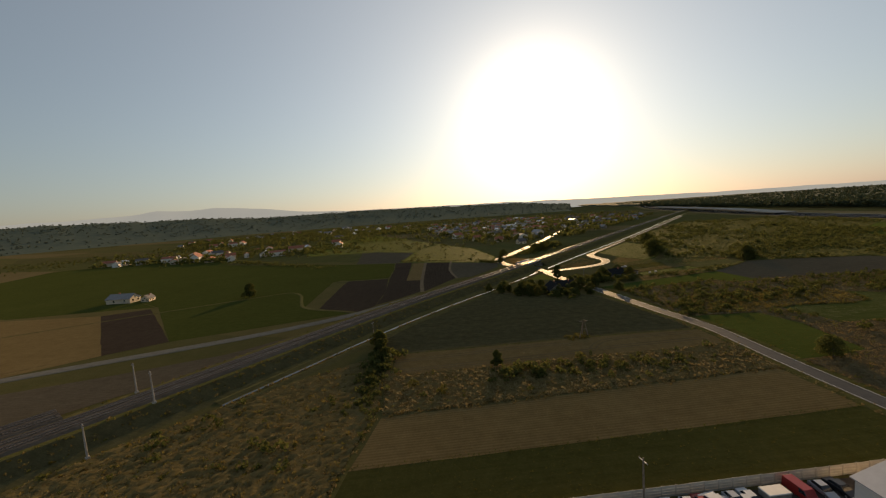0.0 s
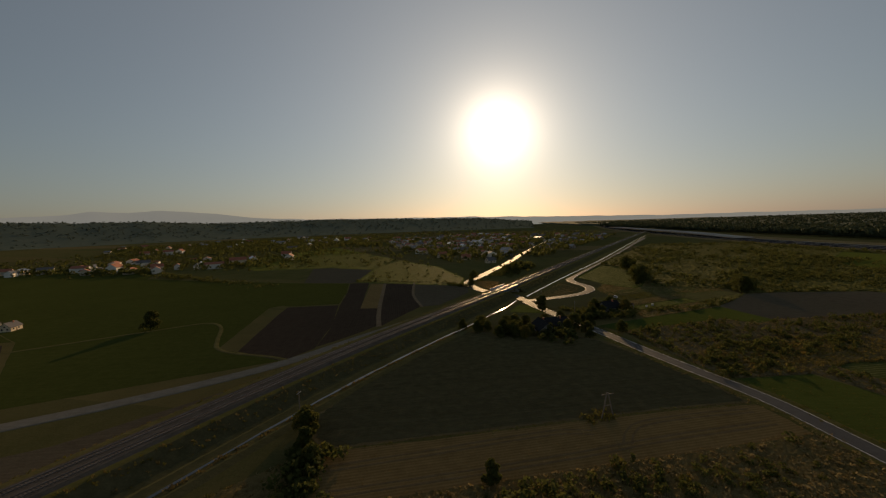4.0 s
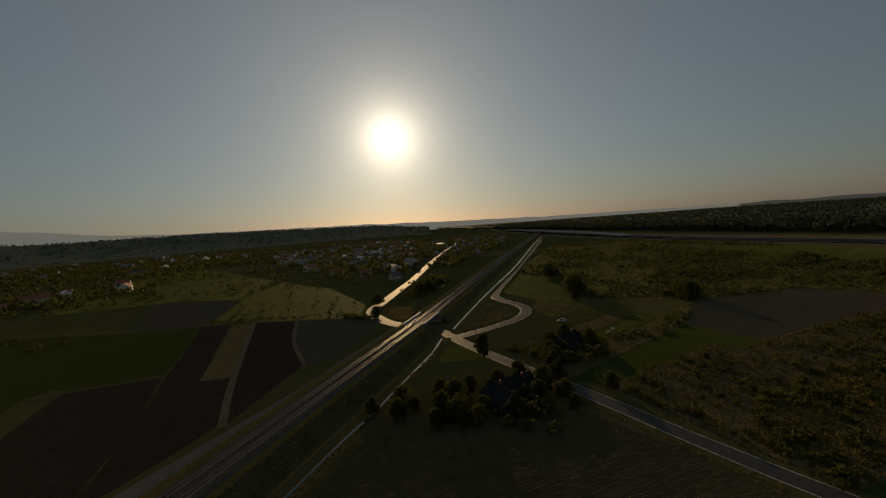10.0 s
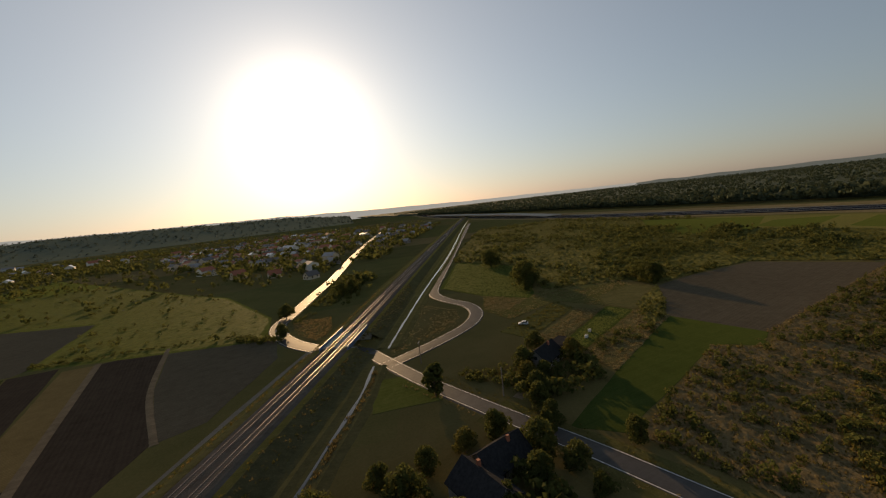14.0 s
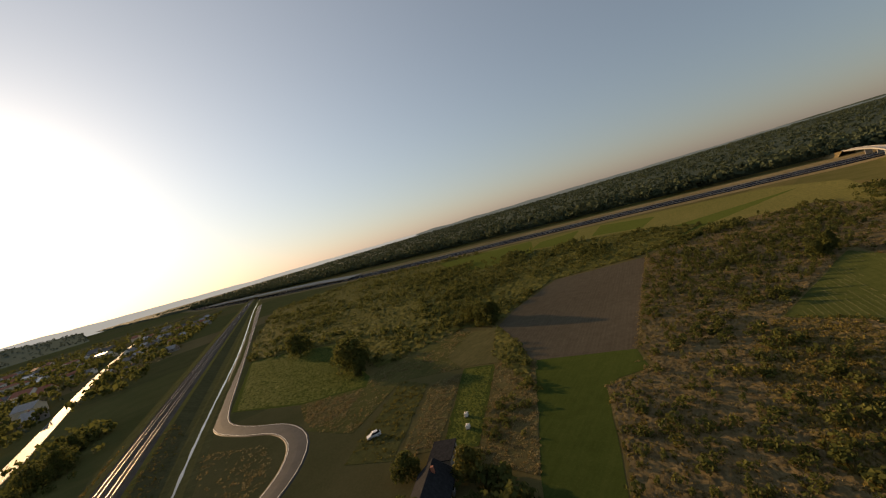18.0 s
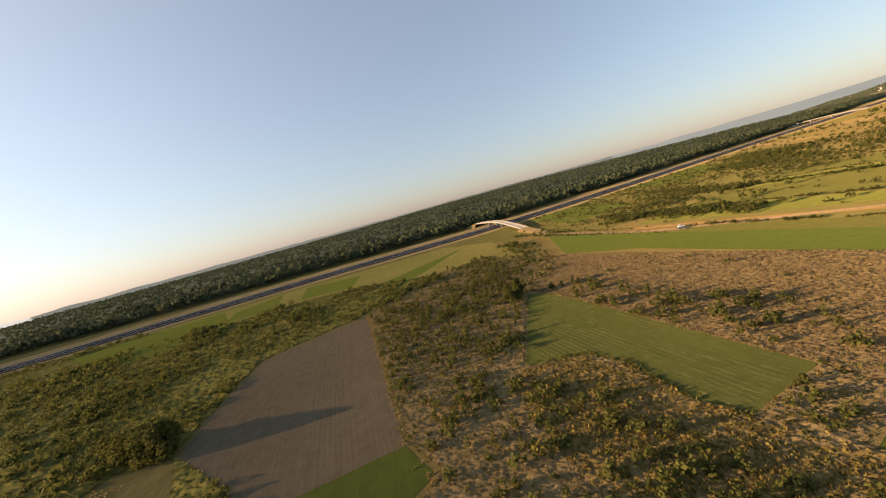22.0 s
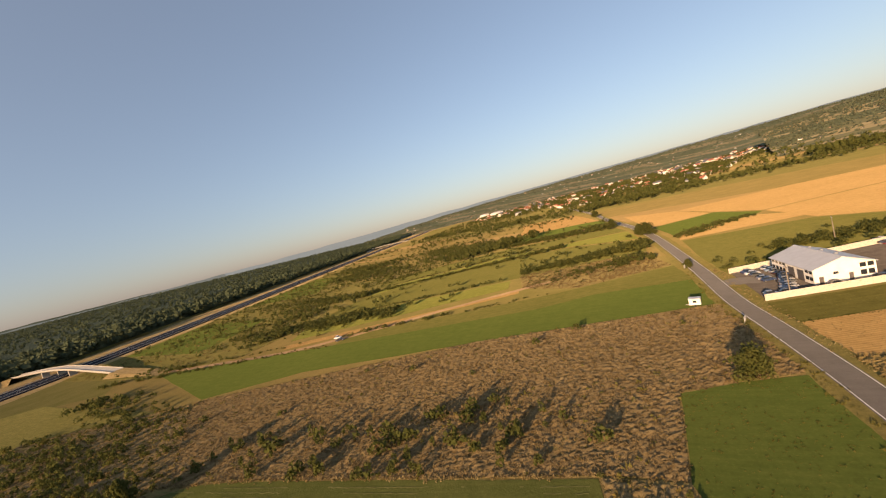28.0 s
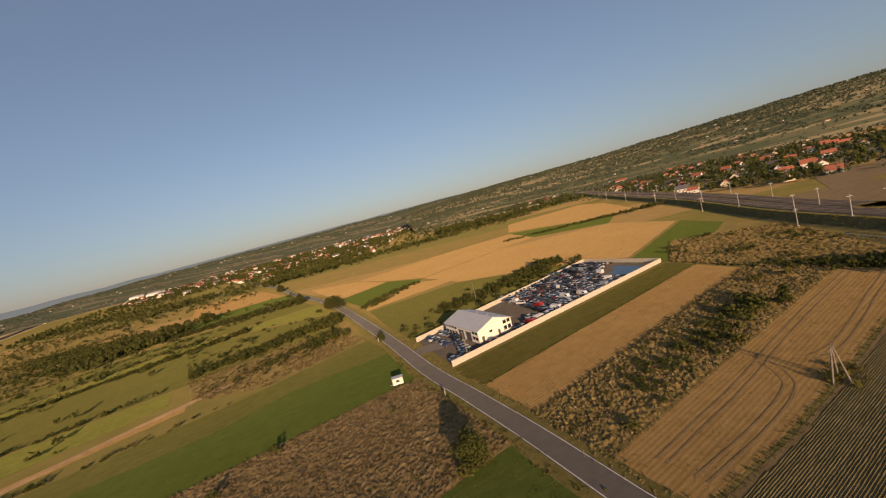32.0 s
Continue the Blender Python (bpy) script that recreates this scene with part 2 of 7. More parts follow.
# broad patchwork of far farmland
_m = Mat("farmland", 0.95, 0, 0.0)
_m.b.inputs["Diffuse Roughness"].default_value = 1.0
_f = _m.ramp(_m.cells(0.006, (0.35, 1.6, 1), 0.35), [(0.0, (0.085, 0.1, 0.026)), (0.22, (0.16, 0.125, 0.045)), (0.4, (0.12, 0.12, 0.034)), (0.55, (0.27, 0.18, 0.085)), (0.66, (0.085, 0.085, 0.027)), (0.82, (0.14, 0.125, 0.04))], True)
_g = _m.ramp(_m.noise(0.05, 6, 0.7), [(0.35, (0.08, 0.078, 0.025)), (0.6, (0.19, 0.145, 0.06))])
_c = _m.mix(0.4, _f, _g)
_c = _m.mix(0.3, _c, _m.ramp(_m.noise(1.5, 6, 0.75), [(0.3, (0.06, 0.058, 0.02)), (0.7, (0.22, 0.17, 0.075))]))
_m.colour(_c).bump(_m.noise(1.2, 6, 0.7), 0.8, 0.2)
M["farmland"] = _m.m


def leaf_mat(name, a, b, c, trans=0.25):
    m = Mat(name, 0.8, 0, 0.03)
    col = m.mix(0.68, m.ramp(m.island(), [(0.0, a), (0.5, b), (1.0, c)]), m.ramp(m.noise(0.3, 5, 0.65), [(0.32, a), (0.5, b), (0.68, c)]))
    m.colour(col)
    t = m.n.new("ShaderNodeBsdfTranslucent")
    m.l.new(col, t.inputs[0])
    x = m.n.new("ShaderNodeMixShader")
    x.inputs[0].default_value = trans
    m.l.new(m.b.outputs[0], x.inputs[1])
    m.l.new(t.outputs[0], x.inputs[2])
    m.l.new(x.outputs[0], m.n["Material Output"].inputs[0])
    return m.m


M["leaf"] = leaf_mat("leaves", (0.05, 0.06, 0.017), (0.084, 0.092, 0.026), (0.138, 0.134, 0.04), 0.4)
M["meadow_herb"] = leaf_mat("meadow_herbs", (0.13, 0.135, 0.038), (0.2, 0.19, 0.054), (0.29, 0.255, 0.08), 0.35)
M["leaf_yellow"] = leaf_mat("yellowing_leaves", (0.075, 0.075, 0.02), (0.12, 0.11, 0.028), (0.18, 0.145, 0.04), 0.28)
M["herb"] = leaf_mat("dry_herbs", (0.14, 0.1, 0.044), (0.2, 0.144, 0.064), (0.27, 0.197, 0.09), 0.4)
M["herb_dark"] = leaf_mat("olive_herbs", (0.1, 0.08, 0.03), (0.155, 0.12, 0.046), (0.24, 0.175, 0.07), 0.25)
M["herb_brown"] = leaf_mat("faded_brown_herbs", (0.115, 0.086, 0.042), (0.17, 0.126, 0.062), (0.235, 0.176, 0.09), 0.4)
M["herb_mid"] = leaf_mat("olive_brown_herbs", (0.105, 0.082, 0.032), (0.15, 0.115, 0.046), (0.205, 0.155, 0.064), 0.4)
M["goldenrod"] = leaf_mat("goldenrod", (0.13, 0.105, 0.027), (0.19, 0.145, 0.042), (0.27, 0.2, 0.064), 0.35)
M["herb_pale"] = leaf_mat("faded_grass", (0.17, 0.125, 0.052), (0.235, 0.18, 0.082), (0.33, 0.26, 0.125), 0.25)
M["pine"] = leaf_mat("pine_needles", (0.047, 0.063, 0.039), (0.06, 0.077, 0.045), (0.078, 0.094, 0.053), 0.2)


def plain(name, colour, rough=0.6, metal=0.0, vary=0.12, scale=3.0, spec=0.4):
    m = Mat(name, rough, metal, spec)
    lo, hi = tuple(v * (1 - vary * 1.5) for v in colour), tuple(min(1, v * (1 + vary)) for v in colour)
    m.colour(m.ramp(m.noise(scale, 5, 0.65), [(0.3, lo), (0.7, hi)])).bump(m.noise(scale * 5, 3), 0.08, 0.02)
    return m.m


M["bark"] = plain("bark", (0.1, 0.075, 0.05), 0.9, 0, 0.3, 4)
M["white_wall"] = plain("white_render", (0.74, 0.7, 0.63), 0.8, 0, 0.06, 0.6)
M["cream_wall"] = plain("cream_render", (0.62, 0.52, 0.38), 0.85, 0, 0.1, 0.6)
M["metal_roof"] = plain("pale_metal_roof", (0.5, 0.5, 0.5), 0.5, 0.1, 0.06, 0.5)
M["red_roof"] = plain("red_roof_tiles", (0.36, 0.12, 0.065), 0.75, 0, 0.25, 1.0)
M["dark_roof"] = plain("dark_roof", (0.1, 0.09, 0.085), 0.5, 0.0, 0.2, 1.0)
M["grey_roof"] = plain("grey_roof", (0.25, 0.24, 0.23), 0.26, 0.5, 0.2, 1.0)
M["glass"] = plain("window_glass", (0.02, 0.025, 0.03), 0.08, 0, 0.05, 1.0, 0.8)
M["steel"] = plain("galvanised_steel", (0.45, 0.45, 0.44), 0.45, 0.7, 0.12, 2.0)
M["rail"] = plain("rail_steel", (0.26, 0.23, 0.21), 0.42, 0.8, 0.12, 2.0)
M["paint"] = plain("road_paint", (0.7, 0.69, 0.65), 0.6, 0, 0.15, 2.0)
M["tyre"] = plain("tyre_rubber", (0.02, 0.02, 0.02), 0.85, 0, 0.2, 6.0)
_m = Mat("water", 0.05, 0, 0.6)
_m.colour((0.015, 0.02, 0.022)).bump(_m.noise(0.9, 3), 0.06, 0.05)
M["water"] = _m.m

M["asphalt_pale"] = soil("pale_asphalt", (0.06, 0.056, 0.052), (0.078, 0.073, 0.066), (0.11, 0.1, 0.09), fine=6.0, bump=0.1, rough=0.6, spec=0.04)
M["rough_dark"] = soil("overgrown_bank", (0.062, 0.055, 0.026), (0.105, 0.088, 0.043), (0.16, 0.132, 0.065), fine=2.0, bump=1.0, patch=0.06, fuzz=0.05)
M["sandy"] = soil("sandy_verge", (0.14, 0.11, 0.045), (0.24, 0.18, 0.085), (0.4, 0.3, 0.17), fine=1.0, patch=0.015)
M["yard"] = soil("oily_gravel", (0.05, 0.043, 0.04), (0.085, 0.076, 0.068), (0.13, 0.118, 0.105), fine=4.0, patch=0.08)
M["sleeper"] = plain("sleeper_concrete", (0.16, 0.135, 0.115), 1.0, 0, 0.25, 1.5, 0.0)
M["old_wood"] = plain("grey_weathered_wood", (0.2, 0.17, 0.135), 0.9, 0, 0.25, 2.0)
M["grey_wall"] = plain("grey_weathered_render", (0.25, 0.23, 0.2), 0.9, 0, 0.2, 1.0)
M["slate"] = plain("dark_slate", (0.032, 0.032, 0.033), 1.0, 0, 0.25, 1.5, 0.0)
M["stubble_dark"] = soil("trodden_stubble", (0.14, 0.097, 0.047), (0.19, 0.132, 0.066), (0.25, 0.176, 0.09))
M["blue_steel"] = plain("blue_painted_steel", (0.09, 0.14, 0.24), 0.5, 0.1, 0.12, 1.0)
M["fence"] = plain("pale_precast_concrete", (0.52, 0.47, 0.39), 0.85, 0, 0.12, 0.8)
M["lamp_glass"] = plain("lamp_glass", (0.6, 0.6, 0.58), 0.15, 0, 0.05, 2.0, 0.7)
M["tail"] = plain("red_lamp", (0.3, 0.015, 0.012), 0.25, 0, 0.05, 2.0, 0.6)
M["door_wood"] = plain("brown_door", (0.16, 0.085, 0.04), 0.6, 0, 0.2, 2.0)

# ---- building helpers ----
R = random.Random(7)


def mesh_from(name, verts, faces, mats, smooth=False, index=None):
    me = bpy.data.meshes.new(name)
    me.from_pydata([tuple(v) for v in verts], [], [tuple(q) for q in faces])
    for m in mats if isinstance(mats, (list, tuple)) else [mats]:
        me.materials.append(m)
    if index is not None:
        me.polygons.foreach_set("material_index", index)
    if smooth:
        me.polygons.foreach_set("use_smooth", [True] * len(me.polygons))
    me.update()
    return me


def part(name, bm, material, parent, label=""):
    """Links a bmesh, or a mesh, as one object under a thing or a part."""
    if isinstance(bm, bmesh.types.BMesh):
        me = bpy.data.meshes.new(name)
        bm.to_mesh(me)
        bm.free()
        me.materials.append(material)
    else:
        me = bm
    ob = new(name, me)
    ob.parent = parent
    if label:
        ob["label"] = label
    return ob


def box(bm, x0, x1, y0, y1, z0, z1, bevel=0.0):
    r = bmesh.ops.create_cube(bm, size=1.0)
    bmesh.ops.scale(bm, vec=(x1 - x0, y1 - y0, z1 - z0), verts=r["verts"])
    bmesh.ops.translate(bm, vec=((x0 + x1) / 2, (y0 + y1) / 2, (z0 + z1) / 2), verts=r["verts"])
    if bevel:
        bmesh.ops.bevel(bm, geom=list({e for v in r["verts"] for e in v.link_edges}), offset=bevel, segments=1, affect="EDGES")
    return bm


def smooth_line(pts, step=8.0):
    """A flowing line through the given plan points, as points about step metres apart, with their directions."""
    p = [Vector((*q[:2], q[2] if len(q) > 2 else 0.0)) for q in pts]
    p = [p[0] * 2 - p[1]] + p + [p[-1] * 2 - p[-2]]
    out = []
    for a, b, c, d in zip(p, p[1:], p[2:], p[3:]):
        n = max(1, int((c - b).length / step))
        for i in range(n):
            t = i / n
            out.append(0.5 * (2 * b + (c - a) * t + (2 * a - 5 * b + 4 * c - d) * t * t + (3 * b - a - 3 * c + d) * t ** 3))
    out.append(p[-2])
    ways = [(out[min(i + 1, len(out) - 1)] - out[max(i - 1, 0)]).normalized() for i in range(len(out))]
    return out, ways


def ribbon(name, pts, profile, material, label="", step=8.0, category="", kind="structure", smooth=False, parent=None, wobble=0.0):
    """A strip along a line; profile: points (across to the right, height)."""
    line, ways = smooth_line(pts, step)
    verts, faces, k = [], [], len(profile)
    for i, (p, w) in enumerate(zip(line, ways)):
        side = Vector((w.y, -w.x, 0)).normalized()
        for j, (a, h) in enumerate(profile):
            if wobble and j in (0, k - 1):
                a += wobble * noise.noise((p.x * 0.11, p.y * 0.11, j * 7.0))
            q = p + side * a
            verts.append((q.x, q.y, p.z + h))
        if i:
            for j in range(k - 1):
                o = i * k + j
                faces.append((o - k, o - k + 1, o + 1, o))
    ob = new(name, mesh_from(name, verts, faces, material, smooth))
    if parent:
        ob.parent = parent
        return ob
    return tagged(ob, label, category, kind=kind)


FIELD_LIFT = [0.02]


def field(name, label, corners, material, edge=0.6, lift=None):
    """A patch of farmland between plan corners, with slightly uneven edges, laid on the ground."""
    if lift is None:
        FIELD_LIFT[0] += 0.0016
        lift = FIELD_LIFT[0]
    ring = []
    n = len(corners)
    for i in range(n):
        a, b = Vector(corners[i]), Vector(corners[(i + 1) % n])
        k = max(2, int((b - a).length / 6))
        out = Vector((b.y - a.y, a.x - b.x)).normalized()
        for j in range(k):
            t = j / k
            q = a.lerp(b, t)
            w = edge * min(1, 4 * t, 4 * (1 - t) + 0.2) * noise.noise((q.x * 0.09, q.y * 0.09, 3.0))
            ring.append(q + out * w)
    area = sum(p.x * q.y - q.x * p.y for p, q in zip(ring, ring[1:] + ring[:1]))
    if area < 0:
        ring.reverse()
    k = len(ring)
    verts = [(p.x, p.y, lift) for p in ring] + [(p.x, p.y, -0.1) for p in ring]
    bm = bmesh.new()
    vs = [bm.verts.new(v) for v in verts]
    top = bm.faces.new(vs[:k])
    for i in range(k):
        bm.faces.new((vs[i], vs[i + k], vs[(i + 1) % k + k], vs[(i + 1) % k]))
    bm.normal_update()
    bmesh.ops.triangulate(bm, faces=[top], ngon_method="EAR_CLIP")
    me = bpy.data.meshes.new(name)
    bm.to_mesh(me)
    bm.free()
    me.materials.append(material)
    return tagged(new(name, me), label, "field", kind="structure")


# ---- ground ----
def ground_sheet():
    rings = [0, 60, 140, 260, 420, 650, 1000, 1600, 2600, 4200, 7000]
    n = 96
    verts, faces = [(80, 60, 0)], []
    for r in rings[1:]:
        for i in range(n):
            a = 2 * math.pi * i / n
            verts.append((80 + r * math.cos(a), 60 + r * math.sin(a), 0))
    for i in range(n):
        faces.append((0, 1 + i, 1 + (i + 1) % n))
    for k in range(len(rings) - 2):
        for i in range(n):
            a, b = 1 + k * n + i, 1 + k * n + (i + 1) % n
            faces.append((a, a + n, b + n, b))
    return tagged(new("ground", mesh_from("ground", verts, faces, M["farmland"])), "flat farmland of narrow strip fields", "ground", kind="structure")


ground_sheet()

# ---- fields ----
G_, U_, D_, S_, T_, W_, R_, V_ = (M[k] for k in ("grass", "green", "plough_dark", "stubble", "straw", "mown", "rough", "rough_green"))
P_, O_, C_ = M["plough"], M["olive"], M["row_crop"]
FIELDS = [
    ("grass_strip", "green grass strip beside the concrete fence", [(91, 8), (90, 25), (-23, -1), (-23, -15)], M["fence_grass"]),
    ("stubble_field", "brown harvested stubble field", [(90, 25), (87, 46), (-22, 19), (-23, -1)], S_),
    ("bush_strip", "overgrown strip of dry weeds and shrubs", [(87, 46), (86, 67), (-28, 43), (-22, 19)], R_),
    ("stubble_field", "brown stubble field with wheel tracks", [(87, 67), (83, 81), (60, 78.5), (40, 75), (18, 70.5), (-31, 61), (-28, 43)], S_),
    ("ploughed_field", "dark withered row crop field", [(82, 82), (73, 117), (60, 139), (49, 148), (3, 156), (-6, 150), (-30, 102), (-41, 74), (-31, 62), (18, 71.5), (40, 76), (60, 79.5)], C_),
    ("rough_field", "rough grass and weeds by the railway", [(-23, -15), (-23, 19), (-28, 43), (-32, 62), (-58, 35), (-81, 9), (-94, -9), (-60, -40)], V_),
    ("green_field", "bright green meadow", [(-140, 83), (-68, 122), (-103, 138), (-120, 219), (-80, 262), (-190, 330), (-334, 382), (-352, 234), (-213, 154)], M["meadow"]),
    ("brown_field", "brown bare field", [(-92, 134), (-103, 189), (-108, 219), (-76, 222), (-64, 171), (-60, 136), (-66, 124), (-71, 123)], D_),
    ("green_field", "wide green meadow round the farm", [(-246, 150), (-306, 136), (-520, 190), (-640, 420), (-420, 540), (-334, 384), (-352, 234), (-216, 155)], M["meadow"]),
    ("brown_field", "brown stubble field", [(-176, 46), (-157, 67), (-236, 136), (-304, 132), (-290, 40)], S_),
    ("ploughed_field", "dark ploughed field", [(-157, 67), (-140, 83), (-215, 150), (-236, 136)], D_),
    ("ploughed_field", "dark ploughed strip field", [(-93, 312), (-76, 311), (-59, 211), (-47, 210), (-39, 172), (-54, 146), (-60, 138), (-64, 171), (-75, 222), (-83, 269)], D_),
    ("tan_field", "tan stubble strip field", [(-47, 210), (-59, 211), (-73, 305), (-61, 304)], S_),
    ("ploughed_field", "dark ploughed strip field", [(-47, 210), (-60, 304), (-36, 307), (-31, 253), (-22, 212), (-38, 170)], D_),
    ("bare_field", "dark bare field beside the road bend", [(-35, 306), (9, 280), (9, 256), (-10, 216), (-21, 212), (-30, 253)], P_),
    ("brown_field", "fallow brown field", [(-138, 322), (-172, 440), (-96, 428), (-88, 325), (-93, 314)], P_),
    ("meadow", "pasture dotted with shrubs", [(-90, 318), (5, 283), (8, 325), (-20, 420), (-49, 463), (-274, 847), (-340, 560), (-240, 430), (-150, 436), (-93, 406)], G_),
    ("green_field", "green strip across the dark fields", [(-77, 226), (-108, 222), (-140, 238), (-262, 316), (-237, 349), (-139, 320), (-94, 312), (-84, 269)], M["meadow"]),
    ("brown_field", "bare brown strip between track and railway", [(-210, -28), (-156, 33), (-129, 47), (-99, 65), (-66, 104), (-61, 92), (-92, 56), (-111, 30), (-126, 6), (-172, -52)], P_),
    ("ploughed_field", "grey-brown ploughed field", [(182, 225), (205, 227), (255, 223), (279, 177), (151, 164), (145, 194), (163, 208)], P_),
    ("green_field", "green meadow with tree shadows", [(145, 194), (151, 164), (139, 159), (133, 166), (127, 167), (74, 152), (66, 160), (95, 173), (127, 186)], U_),
    ("green_field", "narrow green strip field", [(140, 218), (143, 207), (101, 190), (99, 199)], U_),
    ("green_field", "green field by the curved road", [(157, 396), (166, 365), (174, 330), (134, 260), (126, 254), (112, 275), (103, 312)], U_),
    ("mown_meadow", "mown meadow with cut rows", [(238, 101), (207, 94), (131, 84.5), (125, 106), (133, 109), (155, 110), (163, 114), (168, 130)], W_),
    ("rough_field", "rough brown grassland with small trees", [(131, 84), (220, 96), (232, 104), (290, 58), (178, 18), (99, 3), (94, 28), (91, 50), (106, 54), (117, 58)], R_),
    ("rough_field", "rough brown grassland with shrubs", [(278, 176), (151, 163), (138, 157), (129, 168), (75, 150), (86, 100), (125, 106), (169, 129), (230, 104), (290, 60), (340, 90)], R_),
    ("green_field", "green lawn field beside the road", [(117, 58), (106, 54), (90, 51), (89, 65), (82, 97), (113, 100), (118, 85)], U_),
    ("green_field", "green crop strip", [(289, 56), (252, 35), (178, 18), (100, 3), (102, -29), (141, -25), (163, -14), (262, 5), (383, 26)], U_),
    ("olive_field", "olive stubble grass strip", [(104, -29), (109, -56), (160, -35), (262, -8), (262, 5), (163, -14), (141, -25)], O_),
    ("weedy_strip", "dry weedy strip with bushes", [(110, -58), (119, -100), (192, -92), (180, -54), (150, -40)], R_),
    ("tan_field", "pale dry strip", [(300, 4), (180, -46), (181, -51), (306, -2)], S_),
    ("green_field", "green strip field", [(310, -10), (190, -60), (194, -80), (330, -50)], G_),
    ("olive_field", "olive harvested strip field", [(119, -102), (120, -146), (176, -172), (263, -155), (330, -110), (330, -52), (194, -84)], O_),
    ("green_field", "green strip field", [(122, -152), (130, -200), (224, -190), (330, -140), (330, -112), (263, -158), (176, -176)], G_),
    ("olive_field", "olive strip field", [(131, -204), (142, -240), (240, -240), (350, -190), (340, -142), (224, -194)], O_),
    ("green_field", "bright green strip field", [(160, -330), (150, -290), (235, -270), (262, -300), (262, -340), (200, -350)], U_),
    ("brown_field", "reddish brown fallow field", [(175, -380), (165, -340), (262, -344), (268, -393), (300, -520), (215, -510)], S_),
    ("straw_field", "pale harvested strip beside the road", [(101, -118), (100, -134), (56, -162), (30, -130)], T_),
    ("green_field", "green strip with a hedge", [(102, -136), (112, -190), (70, -210), (50, -170), (57, -162)], U_),
    ("straw_field", "pale harvested field", [(114, -192), (135, -312), (91, -271), (72, -212)], T_),
    ("straw_field", "wide pale harvested field", [(48, -172), (-37, -200), (-122, -157), (-115, -86), (-28, -42), (-2, -78), (40, -118)], T_),
    ("straw_field", "wide pale harvested field", [(48, -175), (70, -215), (88, -270), (0, -290), (-96, -292), (-77, -211), (-37, -203)], T_),
    ("green_field", "green field beside the yard", [(-116, -83), (-104, -45), (-35, -11), (-24, -16), (-26, -38)], U_),
    ("green_field", "green strip among harvested fields", [(-96, -295), (-159, -192), (-123, -160), (-77, -211)], U_),
    ("straw_field", "pale harvested field by the railway", [(-104, -311), (-159, -194), (-177, -172), (-270, -330), (-288, -405), (-160, -412)], T_),
    ("brown_field", "brown ploughed field beyond the railway", [(-265, -87), (-310, -50), (-236, -25), (-180, -32)], P_),
    ("straw_field", "tan harvested field beyond the railway", [(-330, -20), (-240, -10), (-170, 60), (-260, 40)], S_),
    ("straw_field", "yellow field on the village slope", [(-560, -180), (-620, -120), (-950, -220), (-1000, -420), (-640, -250)], T_),
    ("rough_field", "rough green and tan grass by the loop road", [(98, 252), (112, 275), (126, 254), (134, 260), (184, 262), (176, 236), (150, 232), (140, 219), (131, 240), (100, 232)], V_),
    ("rough_field", "rough brown corner by the mown meadow", [(112, 100), (118, 84), (131, 84), (125, 106), (110, 105)], R_),
    ("dry_patch", "tan dry grass beside the ploughed field", [(141, 219), (146, 200), (163, 209), (181, 226), (176, 236), (150, 232)], R_),
    ("dry_patch", "patch of dry grass by the bend", [(112, 271), (123, 253), (108, 245), (98, 254)], R_),
    ("garden_strip", "green weedy garden strip", [(131, 240), (129, 226), (92, 209), (88, 222)], V_),
    ("dry_strip", "dry brown weedy strip", [(129, 225), (137, 217), (98, 200), (93, 208)], R_),
    ("dry_strip", "dry brown weedy strip", [(143, 207), (145, 193), (127, 186), (95, 173), (96, 187)], R_),
    ("green_field", "small green lawn by the road bend", [(35, 211), (53, 206), (48, 188), (30, 192)], G_),
    ("dry_patch", "dry island inside the road loop", [(17, 272), (30, 262), (36, 300), (18, 306), (14, 292)], R_),
    ("brown_field", "rough brown bank beside the railway", [(-104, -45), (-64, 37), (-35, 51), (-30, -6), (-35, -11)], R_),
    ("rough_meadow", "tall green meadow with thickets below the motorway", [(184, 240), (235, 420), (330, 660), (440, 660), (490, 420), (505, 240), (500, 100), (440, 60), (300, 66), (345, 95), (290, 178), (258, 226)], M["tall_grass"]),
    ("green_field", "green field below the motorway", [(463, 458), (486, 330), (392, 290), (344, 321), (381, 385)], U_),
    ("green_field", "green field below the motorway", [(417, 240), (492, 248), (466, 190), (404, 194)], U_),
    ("green_field", "green field with lone trees", [(355, 193), (452, 86), (343, 153), (291, 176)], U_),
    ("green_field", "green field below the motorway", [(411, 300), (456, 308), (492, 272), (400, 258)], U_),
]
for _n, _l, _c, _k in FIELDS:
    field(_n, _l, _c, _k)

# ---- roads and railway ----
ROAD = [(40, 236), (47, 205), (56, 176), (64, 153), (68.5, 138), (73.5, 121), (79, 104), (83, 93), (86.5, 80), (88.3, 65), (90, 50), (93.5, 26), (97.3, 2), (101, -40), (107, -95), (114, -150), (126, -215), (150, -310), (182, -460), (260, -760)]

# ---- plants: leaf clumps, shrubs, tufts and trees ----
NP = np.random.RandomState(11)


